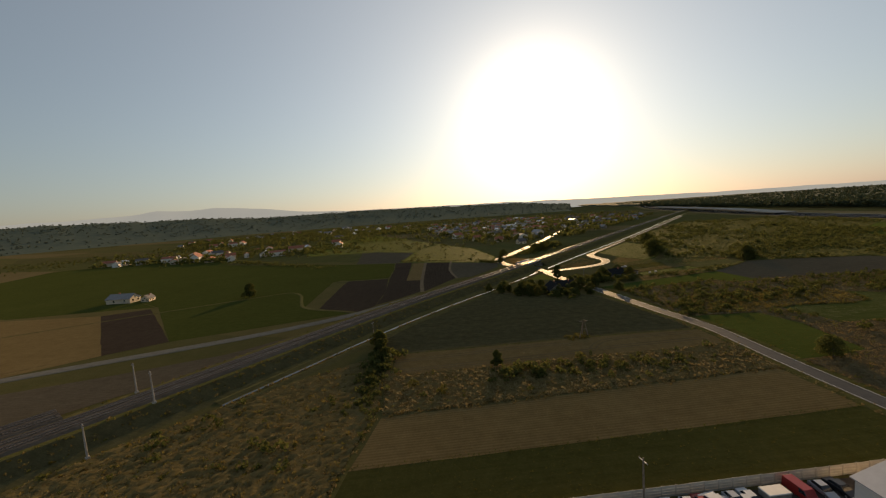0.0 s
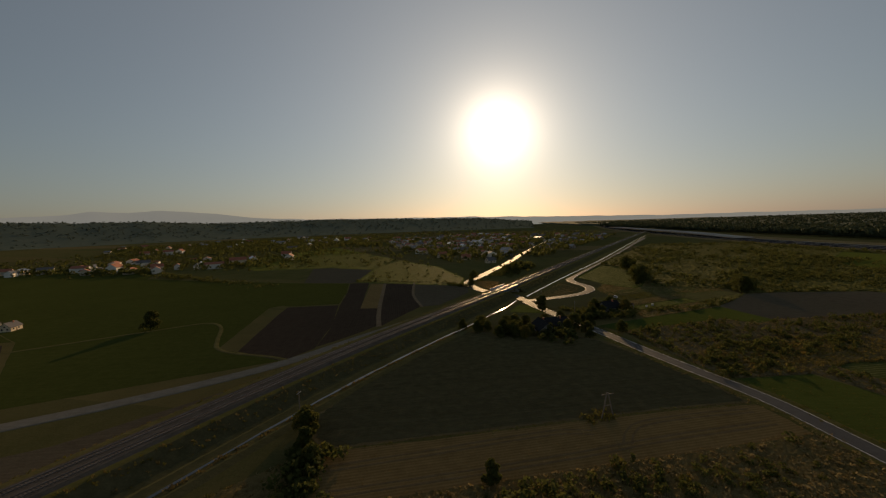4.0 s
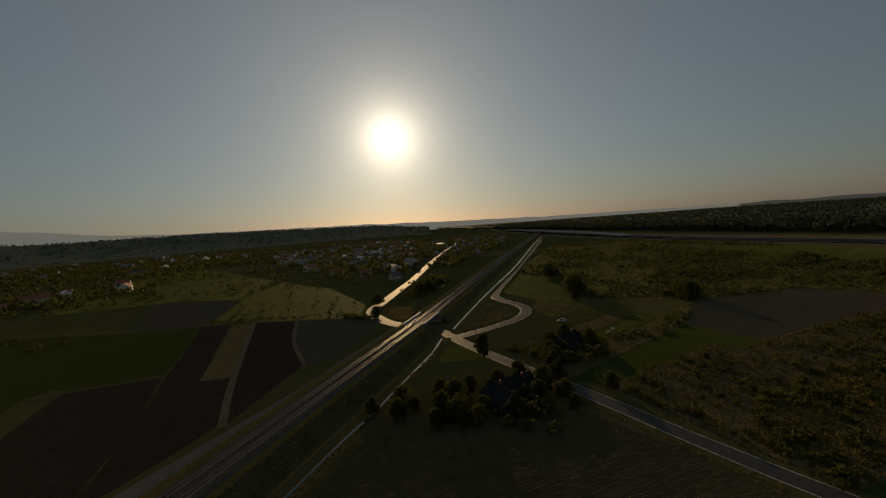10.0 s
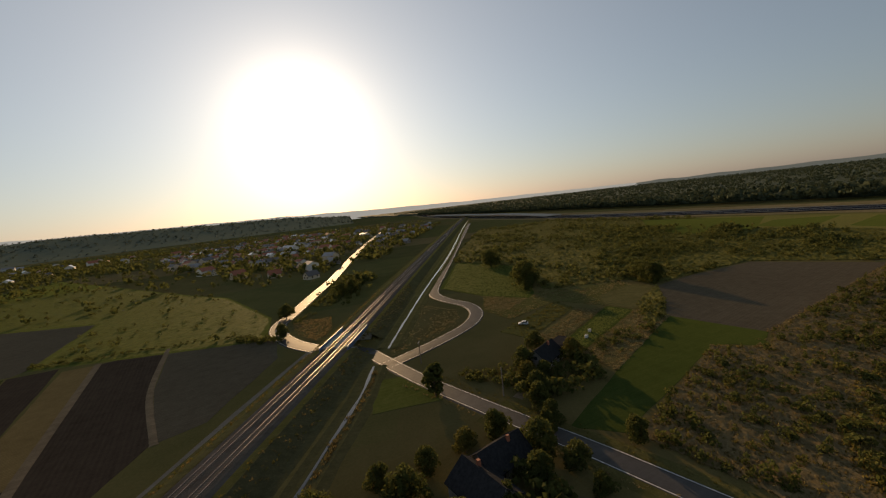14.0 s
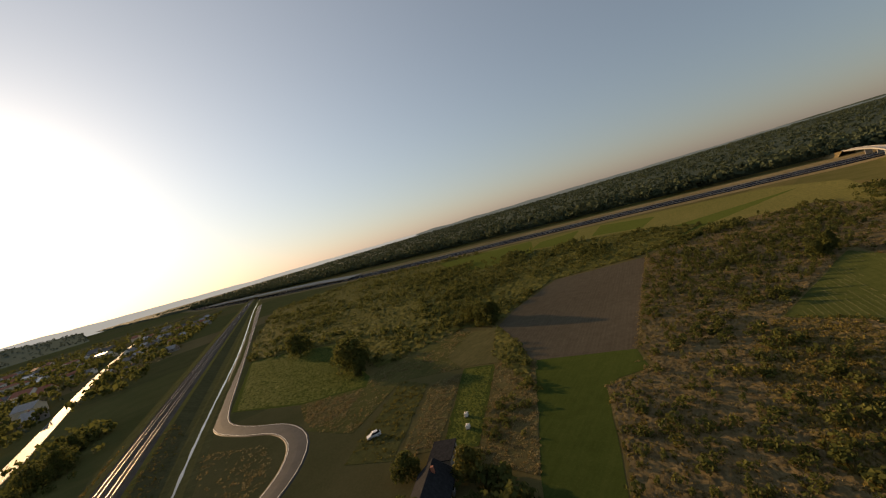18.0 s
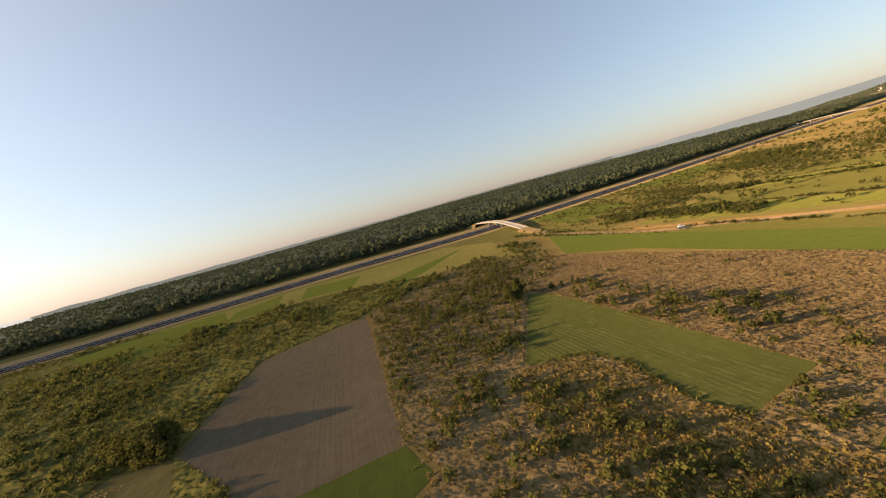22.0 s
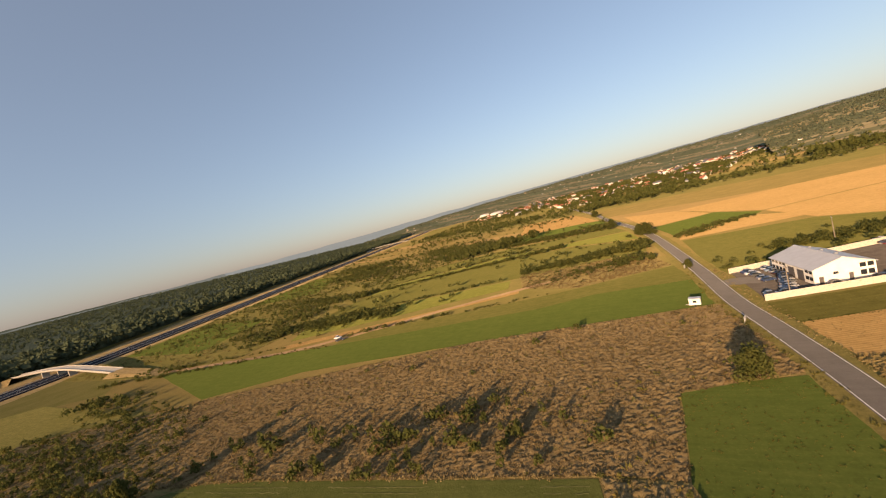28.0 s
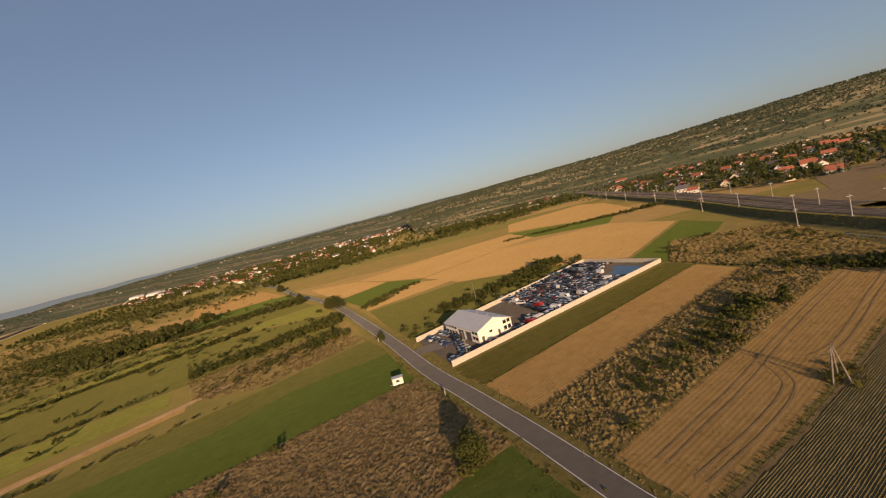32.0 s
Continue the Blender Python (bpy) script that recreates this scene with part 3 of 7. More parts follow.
def leaf_cloud(lumps, count, size, seed, squash=0.8):
    """Leaf quads on the shells of several lumps (centre, radius), as arrays of corners and faces."""
    r = np.random.RandomState(seed)
    w = np.array([l[3] ** 2 for l in lumps])
    pick = r.choice(len(lumps), count, p=w / w.sum())
    c = np.array(lumps)[pick]
    d = r.normal(size=(count, 3))
    d[:, 2] = np.abs(d[:, 2]) * 1.0 - 0.35
    d /= np.linalg.norm(d, axis=1)[:, None]
    pos = c[:, :3] + d * c[:, 3:4] * (0.72 + 0.36 * r.rand(count, 1)) * np.array([1, 1, squash])
    nrm = d + 0.7 * r.normal(size=(count, 3))
    nrm /= np.linalg.norm(nrm, axis=1)[:, None]
    t = np.cross(nrm, r.normal(size=(count, 3)))
    t /= np.linalg.norm(t, axis=1)[:, None]
    b = np.cross(nrm, t)
    s = size * (0.6 + 0.8 * r.rand(count, 1))
    v = np.stack([pos - t * s, pos - b * s * 0.7 + nrm * s * 0.15, pos + t * s, pos + b * s * 0.7 - nrm * s * 0.15], 1)
    return v.reshape(-1, 3), np.arange(4 * count).reshape(-1, 4)


def tuft(seed, blades=7, tall=1.0, spread=0.55):
    """Dry herb stalks with small heads, as slim quads."""
    r = np.random.RandomState(seed)
    v = []
    for _ in range(blades):
        a, lean = r.rand() * 6.28, r.rand() * 0.5
        base = np.array([math.cos(a), math.sin(a), 0]) * spread * r.rand()
        top = base + np.array([math.cos(a) * lean, math.sin(a) * lean, tall * (0.6 + 0.5 * r.rand())])
        side = np.array([-math.sin(a + 0.8), math.cos(a + 0.8), 0]) * (0.07 + 0.08 * r.rand())
        mid = (base + top) / 2
        v += [base, mid + side, top, mid - side]
    return np.array(v), np.arange(4 * blades).reshape(-1, 4)


def quads_mesh(name, v, f, material):
    me = bpy.data.meshes.new(name)
    me.vertices.add(len(v))
    me.vertices.foreach_set("co", np.asarray(v, np.float32).ravel())
    me.loops.add(f.size)
    me.loops.foreach_set("vertex_index", f.astype(np.int32).ravel())
    me.polygons.add(len(f))
    me.polygons.foreach_set("loop_start", np.arange(0, f.size, f.shape[1], dtype=np.int32))
    for m in material if isinstance(material, list) else [material]:
        me.materials.append(m)
    me.update(calc_edges=True)
    me.validate()
    return me


def scatter_mesh(name, templates, places, material):
    """One mesh of many turned and scaled templates. places: rows of x, y, z, scale, height scale."""
    vs, fs, off = [], [], 0
    pick = NP.randint(0, len(templates), len(places))
    turn = NP.rand(len(places)) * 6.283
    for k, (tv, tf) in enumerate(templates):
        w = np.nonzero(pick == k)[0]
        if not len(w):
            continue
        p, c, s = np.asarray(places)[w], np.cos(turn[w])[:, None], np.sin(turn[w])[:, None]
        x = (tv[None, :, 0] * c - tv[None, :, 1] * s) * p[:, 3:4] + p[:, 0:1]
        y = (tv[None, :, 0] * s + tv[None, :, 1] * c) * p[:, 3:4] + p[:, 1:2]
        z = tv[None, :, 2] * p[:, 4:5] + p[:, 2:3]
        vs.append(np.stack([x, y, z], -1).reshape(-1, 3))
        fs.append((tf[None] + (np.arange(len(w)) * len(tv))[:, None, None] + off).reshape(-1, tf.shape[1]))
        off += len(w) * len(tv)
    return quads_mesh(name, np.concatenate(vs), np.concatenate(fs), material)


def inside(pts, poly):
    x, y = pts[:, 0], pts[:, 1]
    hit = np.zeros(len(pts), bool)
    n = len(poly)
    for i in range(n):
        (x0, y0), (x1, y1) = poly[i], poly[(i + 1) % n]
        if y0 != y1:
            hit ^= ((y0 > y) != (y1 > y)) & (x < (x1 - x0) * (y - y0) / (y1 - y0) + x0)
    return hit


def near_line(pts, line, far):
    p, _ = smooth_line(line, 6.0)
    a = np.array([q[:2] for q in p])
    out = np.zeros(len(pts), bool)
    for k in range(0, len(pts), 4000):
        c = pts[k:k + 4000]
        out[k:k + 4000] = (((c[:, None] - a[None]) ** 2).sum(-1)).min(1) < far * far
    return out


KEEP_OFF = []  # lines and clear polygons where nothing wild grows


def sow(poly, per_m2, clump=0.0, scale=0.05, seed=1, off=True):
    """Random plan points in a polygon; clump: how strongly they gather in patches."""
    r = np.random.RandomState(seed)
    a = np.array(poly, float)
    lo, hi = a.min(0), a.max(0)
    n = int((hi - lo).prod() * per_m2)
    p = lo + (hi - lo) * r.rand(n, 2)
    p = p[inside(p, poly)]
    if clump:
        f = np.array([noise.noise((x * scale, y * scale, seed * 1.7)) for x, y in p]) if len(p) < 60000 else r.rand(len(p))
        p = p[f + 0.35 * r.normal(size=len(p)) > clump - 0.5]
    if off:
        for line, far in KEEP_OFF:
            if len(p):
                p = p[~(inside(p, line) if far == 0 else near_line(p, line, far))]
    return p


def rows_of(p, lo, hi, seed=3, z=0.0, squat=1.0):
    r = np.random.RandomState(seed)
    s = lo + (hi - lo) * r.rand(len(p)) ** 1.6
    return np.stack([p[:, 0], p[:, 1], np.zeros(len(p)) + z, s, s * squat * (0.8 + 0.4 * r.rand(len(p)))], 1)


# templates of unit height
SHRUB = [leaf_cloud([(0, 0, 0.45, 0.45), (0.25, 0.1, 0.35, 0.35), (-0.2, -0.2, 0.35, 0.38), (0.05, 0.3, 0.3, 0.3)], 80, 0.12, s, 1.0) for s in range(4)]
BUSHLET = [leaf_cloud([(0, 0, 0.4, 0.45), (0.2, 0.15, 0.3, 0.35)], 24, 0.17, s + 9, 1.0) for s in range(4)]
THICKET = [leaf_cloud([(0, 0, 0.45, 0.42), (0.28, 0.1, 0.35, 0.33), (-0.22, -0.2, 0.38, 0.36), (0.05, 0.3, 0.3, 0.3), (0.05, 0, 0.72, 0.2)], 46, 0.14, s + 90, 1.0) for s in range(5)]
MOUND = [leaf_cloud([(0, 0, 0.22, 0.5), (0.3, 0.2, 0.15, 0.35), (-0.3, 0.1, 0.1, 0.35)], 11, 0.24, s + 110, 0.9) for s in range(6)]
COVER = [leaf_cloud([(0, 0, 0.2, 0.5), (0.3, 0.15, 0.12, 0.36)], 7, 0.24, s + 130, 0.9) for s in range(6)]
SLIM = [leaf_cloud([(0, 0, 0.25, 0.22), (0.03, 0, 0.5, 0.2), (0, 0.03, 0.75, 0.14), (0, 0, 0.92, 0.07)], 60, 0.085, s + 20, 1.0) for s in range(3)]
TUFT = [tuft(s + 30) for s in range(5)]
FIR = [leaf_cloud([(0, 0, 0.5, 0.2), (0, 0, 0.68, 0.17), (0, 0, 0.84, 0.12), (0, 0, 0.95, 0.06)], 17, 0.14, s + 40, 1.0) for s in range(3)]
ROUND = [leaf_cloud([(0, 0, 0.62, 0.3), (0.12, 0.05, 0.5, 0.25), (-0.12, -0.05, 0.55, 0.25), (0, 0.1, 0.8, 0.18)], 15, 0.17, s + 50, 1.0) for s in range(3)]
CLUMP = [leaf_cloud([(0, 0, 0.55, 0.4), (0.2, 0.1, 0.4, 0.3), (-0.15, -0.1, 0.7, 0.22)], 10, 0.24, s + 70, 1.0) for s in range(5)]


def stuff(name, label, category, templates, places, material):
    if len(places):
        return tagged(new(name, scatter_mesh(name, templates, places, material)), label, category, kind="stuff")


def carpet(name, label, poly, step, tall, material, seed, scale=0.9):
    """Low growth that covers the ground closely: one uneven, lumpy sheet with open patches."""
    r = np.random.RandomState(seed)
    a = np.array(poly, float)
    lo, hi = a.min(0), a.max(0)
    nx, ny = int((hi[0] - lo[0]) / step), int((hi[1] - lo[1]) / step)
    gx, gy = np.meshgrid(np.arange(nx), np.arange(ny))
    p = np.stack([lo[0] + gx.ravel() * step, lo[1] + gy.ravel() * step], 1)
    ok = inside(p, poly)
    for line, far in KEEP_OFF:
        w = np.nonzero(ok)[0]
        ok[w] = ~(inside(p[w], line) if far == 0 else near_line(p[w], line, far))
    p += r.uniform(-0.38, 0.38, p.shape) * step
    z = np.zeros(len(p))
    w = np.nonzero(ok)[0]
    lump = np.array([noise.noise((x * scale, y * scale, seed)) for x, y in p[w]])
    z[w] = np.maximum(0.03, tall * (0.1 + 0.22 * lump + 0.85 * r.rand(len(w)) ** 2.2))
    q = (gy[:-1, :-1] * nx + gx[:-1, :-1]).ravel()
    f = np.stack([q, q + 1, q + nx + 1, q + nx], 1)
    f = f[ok[f].all(1)]
    f = np.concatenate([f[:, [0, 1, 2]], f[:, [0, 2, 3]]])
    used = np.unique(f)
    back = np.zeros(len(p), np.int64)
    back[used] = np.arange(len(used))
    return tagged(new(name, quads_mesh(name, np.column_stack([p, z])[used], back[f], material)), label, "herbs", kind="stuff")


def rows_mesh(name, label, category, poly, spacing, slope, wide, tall, material, seed, gaps=-9.0, step=0.7):
    """Long low ridges, as swaths or crop rows, side by side inside a plan outline."""
    r = np.random.RandomState(seed)
    a = np.array(poly, float)
    lo, hi = a.min(0), a.max(0)
    span = hi[0] - lo[0]
    n = int(span / step)
    vv, ff = [], []
    for v0 in np.arange(lo[1] - abs(slope) * span, hi[1] + abs(slope) * span, spacing):
        x = lo[0] + np.arange(n) * step
        y = v0 + slope * (x - lo[0]) + 0.02 * spacing * np.sin(x * 0.05 + v0)
        p = np.stack([x, y], 1)
        ok = inside(p, poly)
        if not ok.any():
            continue
        if gaps > -5:
            ok &= np.array([noise.noise((c * 0.05, d * 0.14, seed)) + 0.5 * noise.noise((c * 0.5, d * 0.5, seed)) > gaps for c, d in p])
        o = len(vv)
        wd = wide * (0.7 + 0.6 * r.rand(n))
        hh = tall * (0.5 + r.rand(n))
        off = r.normal(size=n) * 0.12 * wide
        for k in range(n):
            vv += [(x[k], y[k] + off[k] - wd[k] / 2, 0.03), (x[k], y[k] + off[k], 0.05 + hh[k]), (x[k], y[k] + off[k] + wd[k] / 2, 0.03)]
        for k in np.nonzero(ok[:-1] & ok[1:])[0]:
            b = o + 3 * k
            ff += [(b, b + 3, b + 4, b + 1), (b + 1, b + 4, b + 5, b + 2)]
    return tagged(new(name, mesh_from(name, vv, ff, material)), label, category, kind="stuff")


def trunk_mesh(tall, girth, seed, limbs=6):
    """A tapered trunk with rising limbs."""
    r = random.Random(seed)
    bm = bmesh.new()

    def tube(a, b, ra, rb):
        d = (b - a).normalized()
        q = d.to_track_quat("Z", "Y").to_matrix()
        rings = []
        for c, rr in ((a, ra), ((a + b) / 2 + Vector((r.uniform(-1, 1), r.uniform(-1, 1), 0)) * 0.04 * (b - a).length, (ra + rb) / 2), (b, rb)):
            rings.append([bm.verts.new(c + q @ Vector((math.cos(i * 1.0472) * rr, math.sin(i * 1.0472) * rr, 0))) for i in range(6)])
        for p, s in zip(rings, rings[1:]):
            for i in range(6):
                bm.faces.new((p[i], p[(i + 1) % 6], s[(i + 1) % 6], s[i]))

    top = Vector((r.uniform(-0.3, 0.3), r.uniform(-0.3, 0.3), tall * 0.72))
    tube(Vector((0, 0, -0.1)), top, girth, girth * 0.35)
    for i in range(limbs):
        t = 0.3 + 0.6 * i / limbs
        a = 2.4 * i + r.random()
        root = top * t
        tube(root, root + Vector((math.cos(a), math.sin(a), 0.8)) * tall * 0.22, girth * 0.4 * (1.1 - t), girth * 0.1)
    return bm


def make_tree(tall, wide, material, seed, lean=1.0):
    """A tree: trunk with limbs, and an uneven crown of leaf clumps with gaps."""
    r = random.Random(seed)
    t = new("tree")
    part("trunk", trunk_mesh(tall, tall * 0.028 + 0.05, seed), M["bark"], t)
    lumps = []
    for i in range(22):
        a, h = r.random() * 6.28, 0.16 + 0.72 * (i / 21)
        reach = wide * 0.5 * math.sin(math.pi * min(1, 0.18 + h * 0.82)) * r.uniform(0.35, 0.95)
        lumps.append((math.cos(a) * reach, math.sin(a) * reach, tall * h, wide * r.uniform(0.17, 0.27)))
    lumps.append((0, 0, tall * 0.9, wide * 0.14))
    v, f = leaf_cloud(lumps, 2400, 0.033 * tall + 0.06, seed, 0.9)
    part("crown", quads_mesh("crown", v, f, material), material, t)
    return t


TREES = {}


def tree(x, y, tall, kind="round", label="leafy green deciduous tree standing in grass", group=""):
    """A copy of one of the tree kinds at a place and height."""
    if kind not in TREES:
        spec = {"round": (9, 8, "leaf", 1), "broad": (9, 11, "leaf", 2), "tall": (9, 4.6, "leaf", 3), "yellow": (9, 8, "leaf_yellow", 4), "poplar": (9, 3.0, "leaf", 5)}[kind]
        TREES[kind] = [spec]
    made, spec = TREES[kind][1:], TREES[kind][0]
    m = pose(x, y, 0, 0, 0, R.uniform(0, 360))
    s = tall / 9
    if len(made) < 2:
        ob = make_tree(spec[0], spec[1], M[spec[2]], spec[3] * 10 + len(made))
        ob.matrix_basis = m
        TREES[kind].append(ob)
    else:
        ob = copy_thing(R.choice(made), m)
    ob.scale = (s, s, s * R.uniform(0.92, 1.08))
    return tagged(ob, label, "tree", group)


SHRUBS = {}


def shrub(x, y, tall, kind="green", label="green leafy shrub in rough grass"):
    """A single shrub as a thing of its own."""
    if kind not in SHRUBS:
        mt = M["leaf_yellow"] if kind == "yellow" else M["leaf"]
        tp = SLIM if kind == "slim" else SHRUB
        SHRUBS[kind] = [quads_mesh("shrub", tv, tf, mt) for tv, tf in tp]
    ob = new("shrub", R.choice(SHRUBS[kind]))
    ob.matrix_basis = pose(x, y, 0, 0, 0, R.uniform(0, 360)) @ Matrix.Diagonal((tall, tall, tall * R.uniform(0.8, 1.2), 1))
    return tagged(ob, label, "shrub", "shrubs of the rough grassland")

# ---- forest beyond the motorway ----
def forest():
    """Canopy sheet for the depth of the wood, single crowns along its near edge."""
    n, k = 170, 46
    edge = lambda y: 662 + (max(0, y - 450) * 0.03 + max(0, -y - 40) * 0.36 if y < 1500 else 30)
    verts, faces = [], []
    for i in range(n):
        y = -4200 + 8400 * i / (n - 1)
        for j in range(k):
            u = (j / (k - 1)) ** 2
            x = edge(y) + 45 + u * 4600
            h = 9 + 6 * abs(noise.noise((x * 0.013, y * 0.013, 0))) + 5 * noise.noise((x * 0.06, y * 0.06, 4))
            h += u * (10 + 64 * min(1, max(0, (1500 - y) / 3000)))
            verts.append((x, y, 0 if j == 0 else h))
    for i in range(n - 1):
        for j in range(k - 1):
            a = i * k + j
            faces.append((a, a + 1, a + k + 1, a + k))
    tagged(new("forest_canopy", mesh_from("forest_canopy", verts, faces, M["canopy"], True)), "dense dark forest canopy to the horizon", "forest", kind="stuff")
    r = np.random.RandomState(5)
    y = r.uniform(-1500, 1900, 9000)
    d = r.rand(9000) ** 1.3 * 150
    x = np.array([edge(q) for q in y]) + d
    keep = np.array([noise.noise((a * 0.02, b * 0.02, 9)) > -0.5 for a, b in zip(x, y)])
    p = np.stack([x, y], 1)[keep]
    stuff("forest_trees", "dark pines and leafy trees at the forest edge", "forest", FIR + ROUND, rows_of(p[::2], 12, 22, 2, 0, 0.9), M["pine"])
    stuff("forest_trees", "mixed leafy trees at the forest edge", "forest", ROUND, rows_of(p[1::2], 9, 19, 3, 0, 0.9), M["pine_light"])
    # tree tops standing out of the canopy further in
    n = 24000
    y = r.uniform(-2600, 2600, n)
    d = 100 + r.rand(n) ** 1.4 * 2700
    p = np.stack([np.array([edge(q) for q in y]) + d, y], 1)
    rise = np.maximum(0, d - 45) / 4600 * (10 + 64 * np.clip((1500 - y) / 3000, 0, 1))
    stuff("forest_tree_tops", "dark pine tops of the deep forest", "forest", TOPS, rows_of(p[::3], 13, 20, 4, rise[::3], 1.0), M["pine"])
    stuff("forest_tree_tops", "leafy tree tops of the deep forest", "forest", TOPS, rows_of(p[1::3], 12, 19, 5, rise[1::3], 1.0), M["pine_light"])
    stuff("forest_tree_tops", "dark pine tops of the deep forest", "forest", TOPS, rows_of(p[2::3], 13, 20, 6, rise[2::3], 1.0), M["pine"])


TOPS = [leaf_cloud([(0, 0, 0.76, 0.2), (0.06, 0.04, 0.85, 0.12)], 8, 0.14, s + 60, 1.0) for s in range(4)]
M["pine_light"] = leaf_mat("mixed_forest_leaves", (0.052, 0.069, 0.04), (0.066, 0.084, 0.046), (0.085, 0.102, 0.054), 0.2)
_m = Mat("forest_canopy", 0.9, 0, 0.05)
# blue-green of the distance haze is put into the canopy's base colour
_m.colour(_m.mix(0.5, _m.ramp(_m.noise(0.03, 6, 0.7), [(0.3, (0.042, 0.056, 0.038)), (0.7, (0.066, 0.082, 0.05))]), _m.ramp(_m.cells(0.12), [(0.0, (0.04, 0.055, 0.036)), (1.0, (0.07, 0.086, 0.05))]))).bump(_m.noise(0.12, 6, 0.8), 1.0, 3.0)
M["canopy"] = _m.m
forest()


# ---- distance: hills and far woods ----
def hills(name, label, skyline, far, near, seed, material, ragged=2.5, woods=0, leaves="pine_light", size=1.0, houses=0):
    """Rising ground to a far ridge whose height follows given bearings and elevations (degrees)."""
    n = 160
    verts, faces = [], []
    az, el = zip(*skyline)
    steps = (0, 0.25, 0.5, 0.75, 0.92, 1.0, 1.06)
    for i in range(n):
        t = i / (n - 1)
        a = az[0] + (az[-1] - az[0]) * t
        h = 50 + far * math.tan(radians(float(np.interp(a, az, el)))) + 7 * noise.noise((a * 0.35, seed, 0)) * far / 3000
        a = radians(a)
        for j, u in enumerate(steps):
            d = near + (far - near) * u
            hh = h * (u * u * (3 - 2 * u) if u <= 1 else 0.8) - (0.6 if j == 0 else 0)
            verts.append((60 + d * math.sin(a), 60 + d * math.cos(a), hh + (ragged * noise.noise((t * 500, j, seed)) if j > 3 else 0)))
    k = len(steps)
    for i in range(n - 1):
        for j in range(k - 1):
            q = i * k + j
            faces.append((q, q + 1, q + k + 1, q + k))
    if woods:
        r = np.random.RandomState(int(seed * 7))
        trees = []
        for t, u in zip(r.rand(woods * 3), r.rand(woods * 3) ** 0.8):
            b = az[0] + (az[-1] - az[0]) * t
            h = 50 + far * math.tan(radians(float(np.interp(b, az, el)))) + 7 * noise.noise((b * 0.35, seed, 0)) * far / 3000
            d = near + (far - near) * u
            x, y = 60 + d * math.sin(radians(b)), 60 + d * math.cos(radians(b))
            if noise.noise((x * 0.0035, y * 0.0035, seed)) + 0.5 * noise.noise((x * 0.012, y * 0.012, seed)) + 0.5 * u > 0.1 or u > 0.62 or r.rand() < 0.3:
                trees.append((x, y, max(0, h * u * u * (3 - 2 * u)) - 3, size * r.uniform(9, 19), size * r.uniform(9, 16)))
        stuff("hill_woods", "woods and tree belts on the far slopes", "forest", CLUMP, np.array(trees[:woods]), M[leaves])
    if houses:
        r = np.random.RandomState(int(seed * 13))
        spots = []
        while len(spots) < houses:
            b, u = az[0] + (az[-1] - az[0]) * r.rand(), r.rand() ** 1.4 * 0.8
            d = near + (far - near) * u
            x, y = 60 + d * math.sin(radians(b)), 60 + d * math.cos(radians(b))
            if noise.noise((x * 0.002, y * 0.002, seed)) > -0.1 - 0.3 * r.rand():
                h = 50 + far * math.tan(radians(float(np.interp(b, az, el)))) + 7 * noise.noise((b * 0.35, seed, 0)) * far / 3000
                spots.append((x, y, max(0, h * u * u * (3 - 2 * u)) - 1.0))
        SLOPE_TOWNS.append(spots)
    return tagged(new(name, mesh_from(name, verts, faces, material, True)), label, "hills", kind="structure")


SLOPE_TOWNS = []


_m = Mat("far_fields", 1.0, 0, 0.0)
# field tones shifted to grey-green to stand in for haze
_m.colour(_m.mix(0.75, _m.ramp(_m.noise(0.008, 8, 0.75), [(0.35, (0.08, 0.1, 0.065)), (0.5, (0.13, 0.14, 0.085)), (0.66, (0.24, 0.21, 0.13))]), _m.ramp(_m.cells(0.01, (0.5, 1.6, 1), 0.3), [(0.0, (0.11, 0.13, 0.08)), (0.4, (0.19, 0.175, 0.1)), (0.6, (0.12, 0.14, 0.08)), (0.8, (0.27, 0.22, 0.13))], True)))
M["far_fields"] = _m.m
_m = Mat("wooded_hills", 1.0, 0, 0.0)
# wood tones lightened and greyed as painted haze; the cells are field patches
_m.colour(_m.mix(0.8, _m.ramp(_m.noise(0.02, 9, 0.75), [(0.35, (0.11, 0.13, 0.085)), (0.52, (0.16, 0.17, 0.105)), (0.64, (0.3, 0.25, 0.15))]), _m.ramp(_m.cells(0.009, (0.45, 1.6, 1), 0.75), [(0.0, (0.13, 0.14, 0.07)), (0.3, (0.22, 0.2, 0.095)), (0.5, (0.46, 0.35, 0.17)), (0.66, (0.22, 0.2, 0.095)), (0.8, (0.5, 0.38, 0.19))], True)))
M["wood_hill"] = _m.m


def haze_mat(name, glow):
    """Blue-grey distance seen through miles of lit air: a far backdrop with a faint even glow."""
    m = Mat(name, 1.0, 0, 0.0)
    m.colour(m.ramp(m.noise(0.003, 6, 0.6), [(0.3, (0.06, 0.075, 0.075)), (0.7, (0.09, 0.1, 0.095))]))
    # brightness of the lit haze is added as emission; the hills themselves are unlit
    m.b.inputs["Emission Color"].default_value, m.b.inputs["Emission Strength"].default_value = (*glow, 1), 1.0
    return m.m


# ridge and far tree colours carry the haze's blue-grey, mixed into the base
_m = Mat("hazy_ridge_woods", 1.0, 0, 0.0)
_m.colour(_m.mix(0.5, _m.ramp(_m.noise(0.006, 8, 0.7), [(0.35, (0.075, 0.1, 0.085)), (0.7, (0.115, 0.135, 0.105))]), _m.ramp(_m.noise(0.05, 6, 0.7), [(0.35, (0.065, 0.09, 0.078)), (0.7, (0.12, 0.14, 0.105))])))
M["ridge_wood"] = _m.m
